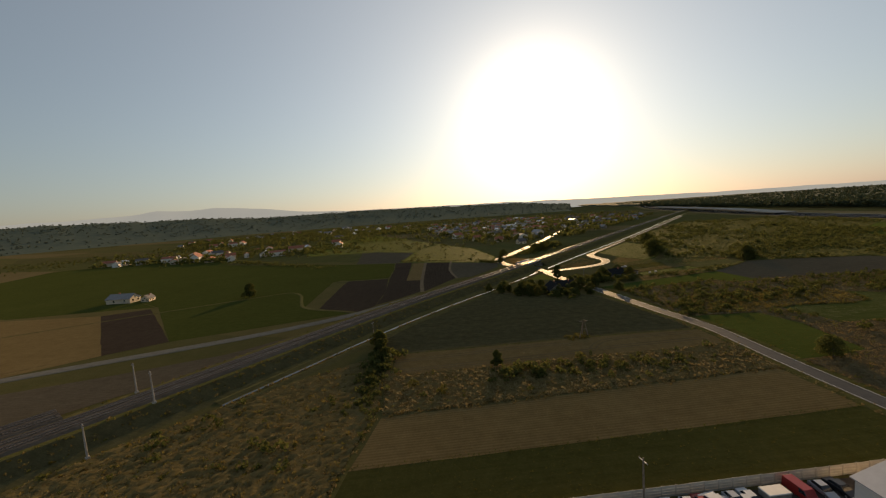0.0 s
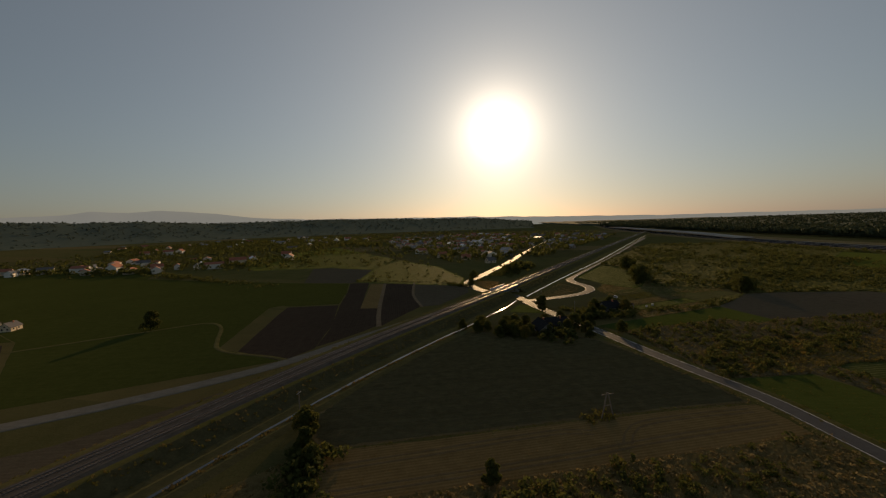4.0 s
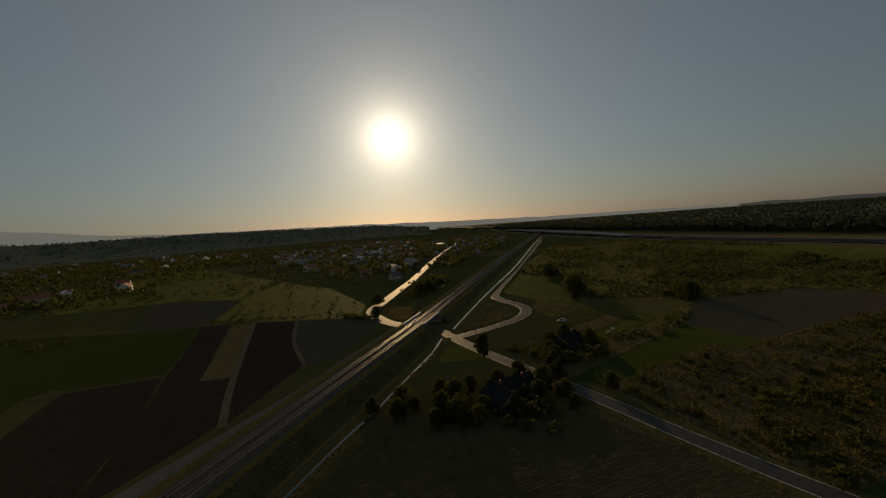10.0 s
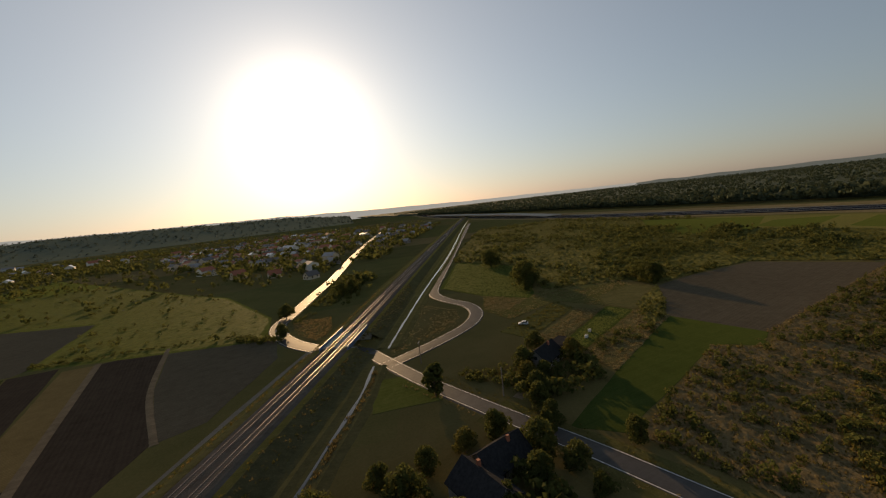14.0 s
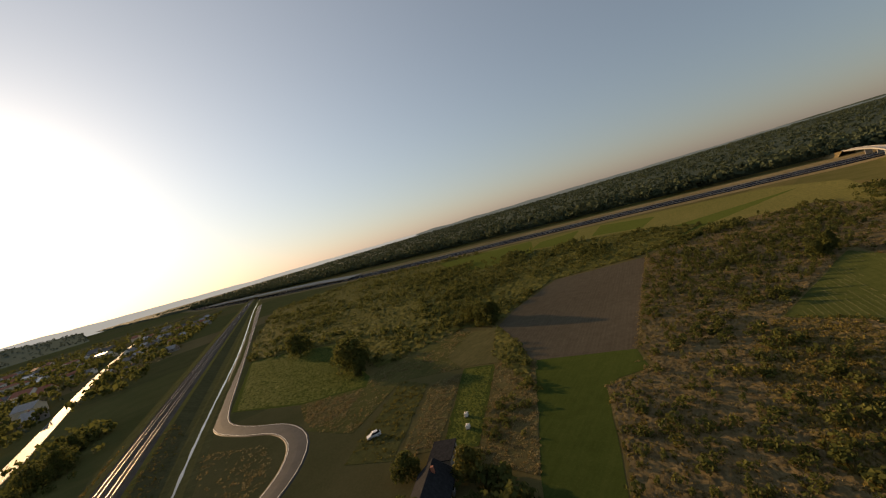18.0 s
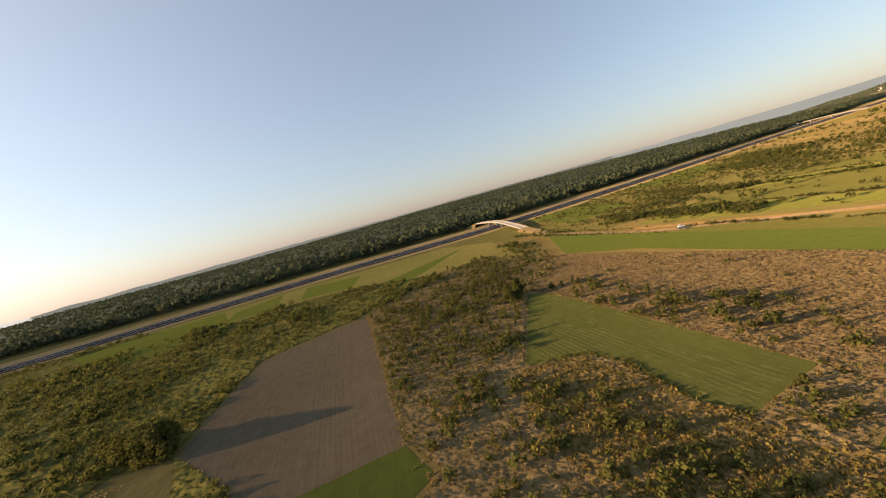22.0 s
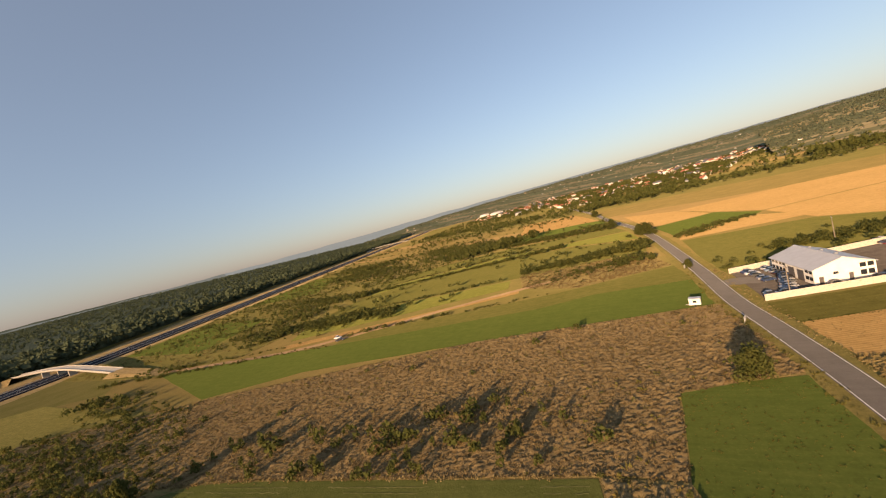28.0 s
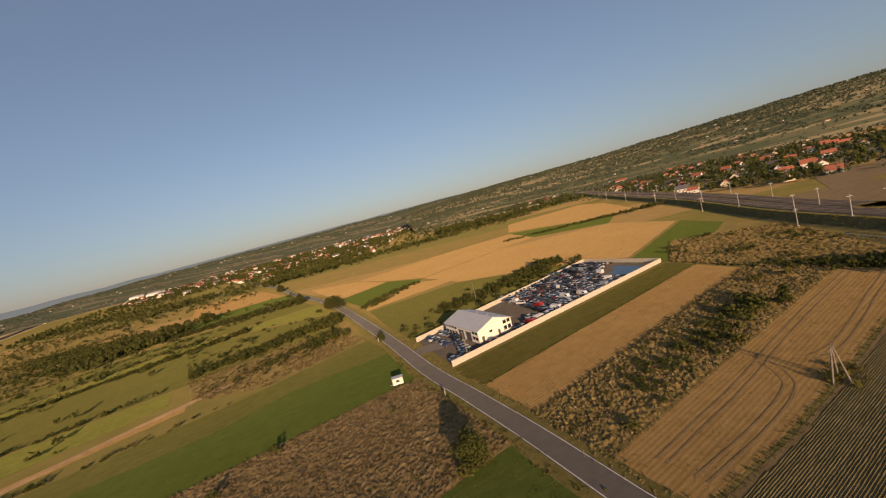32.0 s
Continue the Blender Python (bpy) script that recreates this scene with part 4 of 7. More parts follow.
M["ridge_leaf"] = leaf_mat("hazy_ridge_leaves", (0.07, 0.094, 0.078), (0.09, 0.113, 0.088), (0.115, 0.135, 0.1), 0.2)
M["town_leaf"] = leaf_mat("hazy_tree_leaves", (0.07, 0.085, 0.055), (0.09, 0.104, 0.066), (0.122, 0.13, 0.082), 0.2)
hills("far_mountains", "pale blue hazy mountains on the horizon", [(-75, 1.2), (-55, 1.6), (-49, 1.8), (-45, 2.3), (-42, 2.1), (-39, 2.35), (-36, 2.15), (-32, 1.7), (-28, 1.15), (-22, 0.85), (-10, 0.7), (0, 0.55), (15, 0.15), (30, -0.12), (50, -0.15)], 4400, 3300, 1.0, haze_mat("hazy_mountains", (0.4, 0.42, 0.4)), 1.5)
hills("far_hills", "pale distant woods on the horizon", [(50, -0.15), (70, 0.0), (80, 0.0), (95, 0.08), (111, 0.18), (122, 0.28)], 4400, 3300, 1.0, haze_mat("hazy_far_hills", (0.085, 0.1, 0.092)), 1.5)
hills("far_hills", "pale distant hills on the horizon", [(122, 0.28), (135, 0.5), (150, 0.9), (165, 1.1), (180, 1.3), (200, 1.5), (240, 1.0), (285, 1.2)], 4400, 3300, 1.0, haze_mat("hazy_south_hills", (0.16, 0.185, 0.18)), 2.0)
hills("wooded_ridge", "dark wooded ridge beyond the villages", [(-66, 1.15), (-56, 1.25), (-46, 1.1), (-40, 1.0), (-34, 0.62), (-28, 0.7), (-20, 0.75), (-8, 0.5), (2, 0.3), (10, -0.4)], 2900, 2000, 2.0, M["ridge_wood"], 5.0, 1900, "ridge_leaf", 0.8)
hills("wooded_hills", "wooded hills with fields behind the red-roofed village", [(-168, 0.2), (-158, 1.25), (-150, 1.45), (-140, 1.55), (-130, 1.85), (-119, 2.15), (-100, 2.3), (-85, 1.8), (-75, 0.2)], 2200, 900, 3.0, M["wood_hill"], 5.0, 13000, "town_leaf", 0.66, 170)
hills("wooded_rise", "low rise of fields and woods beyond the town", [(140, -0.4), (152, 0.4), (165, 0.8), (180, 1.05), (195, 1.3), (208, 1.45), (220, 1.1)], 3400, 2300, 4.0, M["far_fields"], 2.0, 10000, "town_leaf", 0.6, 230)


# ---- roads ----
def road(name, label, pts, half, material, z=0.19, lines=True, step=4.0):
    ob = ribbon(name, pts, [(-half - 0.5, -0.05), (-half, z - 0.03), (0, z + 0.03), (half, z - 0.03), (half + 0.5, -0.05)], material, label, step, "road", wobble=0.15)
    if lines:
        for s in (-1, 1):
            e = (half - 0.28) * s
            ribbon("edge_line", pts, [(e - 0.07, z + 0.02), (e + 0.07, z + 0.02)], M["paint"], step=step, parent=ob)
    return ob


def verge(pts, half, material=None, z=0.15):
    return ribbon("road_verge", pts, [(-half, 0), (-half + 1, z), (half - 1, z), (half, 0)], material or M["rough_green"], "grassy road verge", 6.0, "verge", wobble=1.6)


verge(ROAD[2:], 5.6)
road("road", "grey asphalt country road with white edge lines", ROAD, 2.75, M["asphalt"])
UNDER = [(40, 236), (36.5, 242), (31, 247.5), (25, 252)]
road("road", "asphalt road passing under the railway", UNDER, 3.2, M["asphalt_pale"], lines=False, step=2.0)
VILLAGE_ROAD = [(25, 252), (16, 268), (10.5, 288), (11, 305), (19, 326), (40, 382), (58, 430), (104, 571), (165, 745), (260, 1000)]
road("road", "pale village road shining in low sun", VILLAGE_ROAD, 3.6, M["asphalt_pale"])
LOOP_ROAD = [(42, 220), (47, 221.6), (56, 225), (70, 231), (84, 239), (94, 251), (97.5, 266), (94, 283), (94, 300), (103, 320), (130, 366), (200, 485), (285, 630), (420, 860)]
road("road", "pale concrete access road curving beside the railway", LOOP_ROAD, 3.0, M["asphalt_pale"])
SERVICE = [(-420, -120), (-260, -18), (-170, 45), (-105, 86), (-68, 117), (-46, 147), (-26.5, 174), (-15, 191), (-0.5, 216), (22.5, 253)]
road("service_road", "pale gravel service road along the railway", SERVICE, 2.9, M["gravel"], lines=False)
road("field_track", "worn dirt track between fields", [(-61, 305), (-47, 210), (-39, 168)], 1.0, M["dirt"], 0.16, False)
road("field_track", "worn dirt track between fields", [(-36, 306), (-31, 253), (-21, 211)], 0.7, M["dirt"], 0.16, False)
road("field_track", "grassy dirt track through the meadow", [(-64, 122), (-76, 127), (-93, 132), (-104, 139), (-112, 152), (-124, 174), (-138, 183), (-160, 168), (-200, 138), (-260, 90)], 0.7, M["rough"], 0.16, False, 3.0)
road("field_track", "sandy track leading to the motorway bridge", [(166, -62), (215, -35), (262, -6), (300, 10), (383, 22)], 1.8, M["dirt"], 0.16, False)
road("driveway", "asphalt driveway into the car yard", [(98.5, -17), (92, -18), (86, -16)], 4.0, M["asphalt"], 0.17, False, 2.0)

def wheel_tracks(pts):
    """A pair of wheel ruts along a line."""
    for g in (-0.9, 0.9):
        ribbon("wheel_track", pts, [(g - 0.34, 0.04), (g - 0.2, 0.07), (g + 0.2, 0.07), (g + 0.34, 0.04)], M["stubble_dark"], "dark wheel track across the stubble", 3.0, "wheel track", wobble=0.25)


wheel_tracks([(78, 71.5), (64, 68.5), (50, 65.5), (30, 60), (6, 54), (-26, 47)])
wheel_tracks([(77, 77.5), (62, 75.5), (50, 73), (44, 70.5), (41, 67), (39, 63)])
wheel_tracks([(33, 68), (26, 68.5), (12, 65.5), (-8, 60), (-28, 55)])

# ---- railway ----
RAIL = [(-1500, -2400), (-800, -1180), (-362, -430), (-194, -138), (-112, -12), (-42, 121), (35, 250), (111, 382), (320, 738), (900, 1720), (1800, 3250)]
_line, _ways = smooth_line(RAIL, 4.0)
_cut = min(range(len(_line)), key=lambda i: (_line[i] - Vector((33, 245.5, 0))).length)
_south, _north = _line[:_cut - 1], _line[_cut + 2:]


def along(points, each):
    """Every so-many-th point of a line, ends kept."""
    q = points[::each]
    return q + [points[-1]] if q[-1] != points[-1] else q


BANK = [(-15, 0), (-12, 0.6), (-7.5, 3.4), (7.5, 3.4), (12.5, 0.6), (15.5, 0)]
for seg in (_south, _north):
    q = along(seg, 3)
    ribbon("railway_embankment", q, BANK, M["rough_dark"], "overgrown grassy railway embankment", 12.0, "embankment")
    ribbon("track_bed", q, [(-5.2, 3.41), (-4.2, 3.9), (4.2, 3.9), (5.2, 3.41)], M["ballast"], "brown stone ballast under two tracks", 12.0, "track bed")


for seg in (_south, _north):
    q = along(seg, 3)
    ribbon("bank_shoulder", q, [(-7.4, 3.41), (-6.9, 3.46), (-5.5, 3.46), (-5.25, 3.42)], M["rough"], "dry tan grass shoulder beside the ballast", 12.0, "verge", wobble=0.4)
    ribbon("bank_shoulder", q, [(5.25, 3.42), (5.5, 3.46), (6.7, 3.46), (7.3, 3.41)], M["rough_green"], "dry grass shoulder beside the ballast", 12.0, "verge", wobble=0.4)


def rail_bridge():
    """The railway's short bridge over the road, with abutments and parapets."""
    b = tagged(new("railway_bridge"), "concrete railway bridge over the road", "bridge")
    a, c = _line[_cut - 2], _line[_cut + 3]
    w = (c - a).normalized()
    b.matrix_basis = Matrix.Translation(((a + c) / 2).to_3d()) @ Matrix.Rotation(math.atan2(w.y, w.x), 4, "Z")
    half = (c - a).length / 2
    part("deck", box(bmesh.new(), -half, half, -5.3, 5.3, 3.0, 3.88, 0.05), M["concrete"], b)
    for s in (-1, 1):
        x0, x1 = sorted((s * half, s * (half - 2.2)))
        part("abutment", box(bmesh.new(), x0, x1, -7.5, 7.5, -0.1, 2.99, 0.05), M["concrete"], b)
        part("parapet", box(bmesh.new(), -half - 2, half + 2, s * 5.3 - 0.15, s * 5.3 + 0.15, 3.3, 4.9, 0.03), M["blue_steel"], b, "blue painted steel parapet")


rail_bridge()
track_a = tagged(new("railway_track"), "worn steel railway track on concrete sleepers", "railway track", "pair of railway tracks")
track_b = tagged(new("railway_track"), "worn steel railway track on concrete sleepers", "railway track", "pair of railway tracks")
RAILPROF = [(-0.04, 0), (-0.035, 0.17), (0.035, 0.17), (0.04, 0)]
bm = box(bmesh.new(), -1.28, 1.28, -0.13, 0.13, 3.8, 3.99, 0.02)
_sl = bpy.data.meshes.new("sleeper")
bm.to_mesh(_sl)
bm.free()
_sl.materials.append(M["sleeper"])
_sv = np.array([v.co[:] for v in _sl.vertices])
for tr, offx in ((track_a, -2.1), (track_b, 2.1)):
    for g in (-0.75, 0.75):
        ribbon("rail", along(_line, 3), [(offx + g + a, 3.98 + h) for a, h in RAILPROF], M["rail"], step=12.0, parent=tr)
    cnt = 0
    rest = []
    for i in range(len(_line) - 1):
        p, w = _line[i], _ways[i]
        if not (-160 < p.y < 330):
            continue
        k = int(round((_line[i + 1] - p).length / 0.62))
        for j in range(k):
            q = p.lerp(_line[i + 1], j / k)
            rot = math.atan2(-w.x, w.y)
            m = Matrix.Translation((q.x + w.y * offx, q.y - w.x * offx, 0)) @ Matrix.Rotation(rot, 4, "Z")
            if 150 < p.y < 228 and cnt < 145:
                s = new("sleeper", _sl)
                s.matrix_basis = m
                s.parent = tr
                cnt += 1
            else:
                rest.append(m)
    vv, ff = [], []
    for m in rest:
        o = len(vv)
        for x, y, z in ((-1.28, -0.13, 3.99), (1.28, -0.13, 3.99), (1.28, 0.13, 3.99), (-1.28, 0.13, 3.99), (-1.28, -0.13, 3.8), (1.28, -0.13, 3.8), (1.28, 0.13, 3.8), (-1.28, 0.13, 3.8)):
            vv.append((m @ Vector((x, y, z)))[:])
        ff += [(o, o + 1, o + 2, o + 3), (o, o + 4, o + 5, o + 1), (o + 2, o + 6, o + 7, o + 3)]
    s = new("sleeper_run", mesh_from("sleeper_run", vv, ff, M["sleeper"]))
    s.parent = tr
    s["kind"] = "stuff"


_side = [p for p in _line if p.y < 10 and p.y > -1300]
ribbon("railway_embankment", along(_side, 3), [(-27, 0), (-24, 0.6), (-17.5, 3.38), (-7.6, 3.38)], M["rough_dark"], "overgrown grassy railway embankment of the sidings", 12.0, "embankment")
ribbon("track_bed", along(_side, 3), [(-16.6, 3.39), (-15.6, 3.86), (-6.6, 3.86), (-5.6, 3.4)], M["ballast"], "brown stone ballast under the siding tracks", 12.0, "track bed")
for offx in (-8.6, -13.0):
    tr = tagged(new("railway_track"), "worn steel siding track on concrete sleepers", "railway track", "railway sidings")
    for g in (-0.75, 0.75):
        ribbon("rail", along(_side, 3), [(offx + g + a, 3.94 + h) for a, h in RAILPROF], M["rail"], step=12.0, parent=tr)
    vv, ff = [], []
    for i in range(len(_side) - 1):
        if _side[i].y < -420:
            continue
        p, w = _side[i], (_side[i + 1] - _side[i]).normalized()
        for j in range(6):
            q = p.lerp(_side[i + 1], j / 6)
            m = Matrix.Translation((q.x + w.y * offx, q.y - w.x * offx, 0)) @ Matrix.Rotation(math.atan2(-w.x, w.y), 4, "Z")
            o = len(vv)
            vv += [(m @ Vector(v))[:] for v in ((-1.28, -0.13, 3.95), (1.28, -0.13, 3.95), (1.28, 0.13, 3.95), (-1.28, 0.13, 3.95), (-1.28, -0.13, 3.8), (1.28, -0.13, 3.8), (1.28, 0.13, 3.8), (-1.28, 0.13, 3.8))]
            ff += [(o, o + 1, o + 2, o + 3), (o, o + 4, o + 5, o + 1), (o + 2, o + 6, o + 7, o + 3)]
    s = new("sleeper_run", mesh_from("sleeper_run", vv, ff, M["sleeper"]))
    s.parent = tr
    s["kind"] = "stuff"


def line_pole():
    """A pale lineside pole: tapered shaft on a footing, short crossarm and two insulators."""
    t = new("lineside_pole")
    part("footing", box(bmesh.new(), -0.35, 0.35, -0.35, 0.35, -0.4, 0.35, 0.04), M["concrete"], t)
    bm = bmesh.new()
    bmesh.ops.create_cone(bm, cap_ends=True, segments=8, radius1=0.2, radius2=0.12, depth=6.6, matrix=Matrix.Translation((0, 0, 3.6)))
    part("pole", bm, M["grey_pole"], t)
    part("crossarm", box(bmesh.new(), -0.8, 0.8, -0.06, 0.06, 6.3, 6.45, 0.02), M["steel"], t)
    for x in (-0.7, 0.7):
        bm = bmesh.new()
        bmesh.ops.create_cone(bm, cap_ends=True, segments=8, radius1=0.09, radius2=0.06, depth=0.3, matrix=Matrix.Translation((x, 0, 6.6)))
        part("insulator", bm, M["dark_roof"], t)
    return tagged(t, "pale concrete pole with a short crossarm beside the railway", "pole", "lineside poles")


M["grey_pole"] = plain("weathered_concrete_pole", (0.34, 0.32, 0.29), 0.9, 0, 0.15, 1.0, 0.1)
_pole = line_pole()
_first = True
_spots = [(16.2, 0.1, y, 1.2) for y in (3, -88, -178, -270, -360)]
for y in (20, -10, -55, -104, -152, -200, -248, -296, -344, -392, -440, -520, -600):
    _spots += [(6.6, 3.4, y, 1.1), (-6.6 if y > -15 else -17.1, 3.36, y + 5, 1.1)]
for off, z0, y, size in _spots:
    i = min(range(len(_line)), key=lambda q: abs(_line[q].y - _ways[q].x * off - y))
    p, w = _line[i], _ways[i]
    m = Matrix.Translation((p.x + w.y * off, p.y - w.x * off, z0)) @ Matrix.Rotation(math.atan2(-w.x, w.y), 4, "Z") @ Matrix.Scale(size, 4)
    if _first:
        _pole.matrix_basis = m
        _first = False
    else:
        copy_thing(_pole, m)

# ---- ditch along the railway ----
DITCH_A = [(-70, 25), (-38, 92), (-12, 137), (3, 160), (15, 180), (29, 203), (38, 222)]
DITCH_B = [(47, 235), (77, 287), (110, 342), (160, 424), (230, 545), (370, 790), (560, 1110)]
for d in (DITCH_A, DITCH_B):
    ribbon("ditch_bank", d, [(-5.5, 0), (-3.2, 0.5), (-1.4, 0.14), (1.4, 0.14), (3.2, 0.5), (5.5, 0)], M["rough_dark"], "grassy bank of the ditch", 8.0, "bank", wobble=0.8)
    ribbon("ditch_water", d, [(-0.45, 0.2), (0.45, 0.2)], M["water"], "narrow ditch of still water", 5.0, "water", wobble=0.4)

# ---- motorway ----
MOTORWAY = [(1000, 2900), (640, 1600), (545, 1000), (522, 640), (540, 400), (560, 220), (562, 100), (572, 5), (622, -160), (722, -430), (835, -740), (1100, -1500), (1700, -3100)]
ribbon("motorway_verge", MOTORWAY, [(-86, 0), (-70, 0.3), (33, 0.3), (40, 0)], M["sandy"], "sandy motorway verge with dry grass", 20.0, "verge", wobble=8.0)
mw = ribbon("motorway", MOTORWAY, [(-21, 0.3), (-20, 1.2), (20, 1.2), (21, 0.3)], M["motorway"], "new dark asphalt motorway with pale barriers", 20.0, "motorway")
for o in (-18, -3, 3, 18):
    ribbon("lane_line", MOTORWAY, [(o - 0.12, 1.23), (o + 0.12, 1.23)], M["paint"], step=20.0, parent=mw)
for o in (-20.4, 0, 20.4):
    ribbon("guard_rail", MOTORWAY, [(o - 0.06, 1.45), (o - 0.08, 1.85), (o + 0.08, 1.85), (o + 0.06, 1.45)], M["steel"], step=20.0, parent=mw)


def overpass(name, label, pts, top, half=4.5, posts=()):
    """A road bridge: deck, two parapets, piers."""
    b = tagged(new(name), label, "bridge")
    ribbon("deck", pts, [(-half + 1, -1.4), (-half, -0.9), (-half, 0), (half, 0), (half, -0.9), (half - 1, -1.4)], M["concrete"], step=10.0, parent=b)
    for s in (-1, 1):
        ribbon("parapet", pts, [(s * half - 0.15, -0.9), (s * half - 0.15, 0.5), (s * half + 0.15, 0.5), (s * half + 0.15, -0.9)], M["concrete"], step=10.0, parent=b)
    for x, y, z in posts:
        part("pier", box(bmesh.new(), x - 0.7, x + 0.7, y - 2.5, y + 2.5, 0, z - 1.3, 0.1), M["concrete"], b)
    return b


overpass("motorway_bridge", "slender pale concrete bridge over the motorway", [(455, 17, 2.6), (500, 14, 4.8), (540, 11, 6.3), (575, 9, 6.8), (612, 10, 6.6), (650, 16, 6.0)], 8, 3.6, [(545, 11, 6.3), (573, 9, 6.8), (604, 10, 6.6)])
ribbon("bridge_ramp", [(385, 22, 0.1), (420, 19, 1.2), (456, 17, 2.5)], [(-9, -2.6), (-4.2, 0.02), (4.2, 0.02), (9, -2.6)], M["sandy"], "earth ramp of the bridge", 10.0, "ramp")
ribbon("bridge_ramp", [(649, 16, 6.0), (675, 28, 3.5), (705, 50, 0.1)], [(-9, -6.2), (-4.2, 0.02), (4.2, 0.02), (9, -6.2)], M["sandy"], "earth ramp of the bridge", 10.0, "ramp")
overpass("motorway_bridge", "pale concrete bridge over the distant motorway", [(860, -1040, 6), (930, -1030, 8.5), (985, -1035, 8), (1040, -1045, 5)], 8, 5, [(930, -1030, 8.5), (985, -1035, 8)])
overpass("motorway_viaduct", "long pale viaduct carrying the motorway over the railway", [(620, 1540, 6), (575, 1250, 8), (548, 1050, 8.5), (530, 860, 8), (522, 700, 4)], 8, 17, [(600, 1400, 7), (560, 1150, 8), (540, 960, 8)])


# ---- car yard: fence, warehouse, cars ----
def wall_fence(a, b, tall=2.0, bay=2.5):
    """A precast concrete fence: posts and panels of stacked boards."""
    t = tagged(new("concrete_fence"), "pale precast concrete fence round the car yard", "fence")
    a, b = Vector(a), Vector(b)
    n = max(1, round((b - a).length / bay))
    step = (b - a).length / n
    t.matrix_basis = Matrix.Translation((a.x, a.y, 0)) @ Matrix.Rotation(math.atan2(b.y - a.y, b.x - a.x), 4, "Z")
    bm = bmesh.new()
    for k in range(4):
        box(bm, 0.09, step - 0.09, -0.035, 0.035, k * tall / 4 + 0.02, (k + 1) * tall / 4 - 0.01, 0.012)
    pm = bpy.data.meshes.new("panel")
    bm.to_mesh(pm)
    bm.free()
    pm.materials.append(M["fence"])
    bm = box(bmesh.new(), -0.085, 0.085, -0.085, 0.085, -0.1, tall + 0.06, 0.02)
    qm = bpy.data.meshes.new("post")
    bm.to_mesh(qm)
    bm.free()
    qm.materials.append(M["fence"])
    for i in range(n + 1):
        q = new("post", qm)
        q.parent = t
        q.location = (i * step, 0, 0)
        if i < n:
            p = new("panel", pm)
            p.parent = t
            p.location = (i * step, 0, R.uniform(-0.03, 0.03))
    return t


wall_fence((90.5, 6), (-23, -17.5))
wall_fence((-23, -17.5), (-15, -61))
wall_fence((-15, -61), (93, -29))
field("car_yard", "dark gravel and asphalt yard of a car breaker", [(90, 5), (-22, -18), (-14.5, -60), (92.5, -29)], M["yard"], 0.2)
field("pond", "pool of still water in the car yard", [(1, -24), (-13, -36), (-19.5, -30), (-21, -21), (-6, -15)], M["water"], 1.5)
field("earth_bank", "rough weedy ground behind the yard", [(93, -30), (-14.5, -62), (-20, -64), (0, -78), (42, -116), (100, -114), (97, -60)], M["olive"], 1.0)


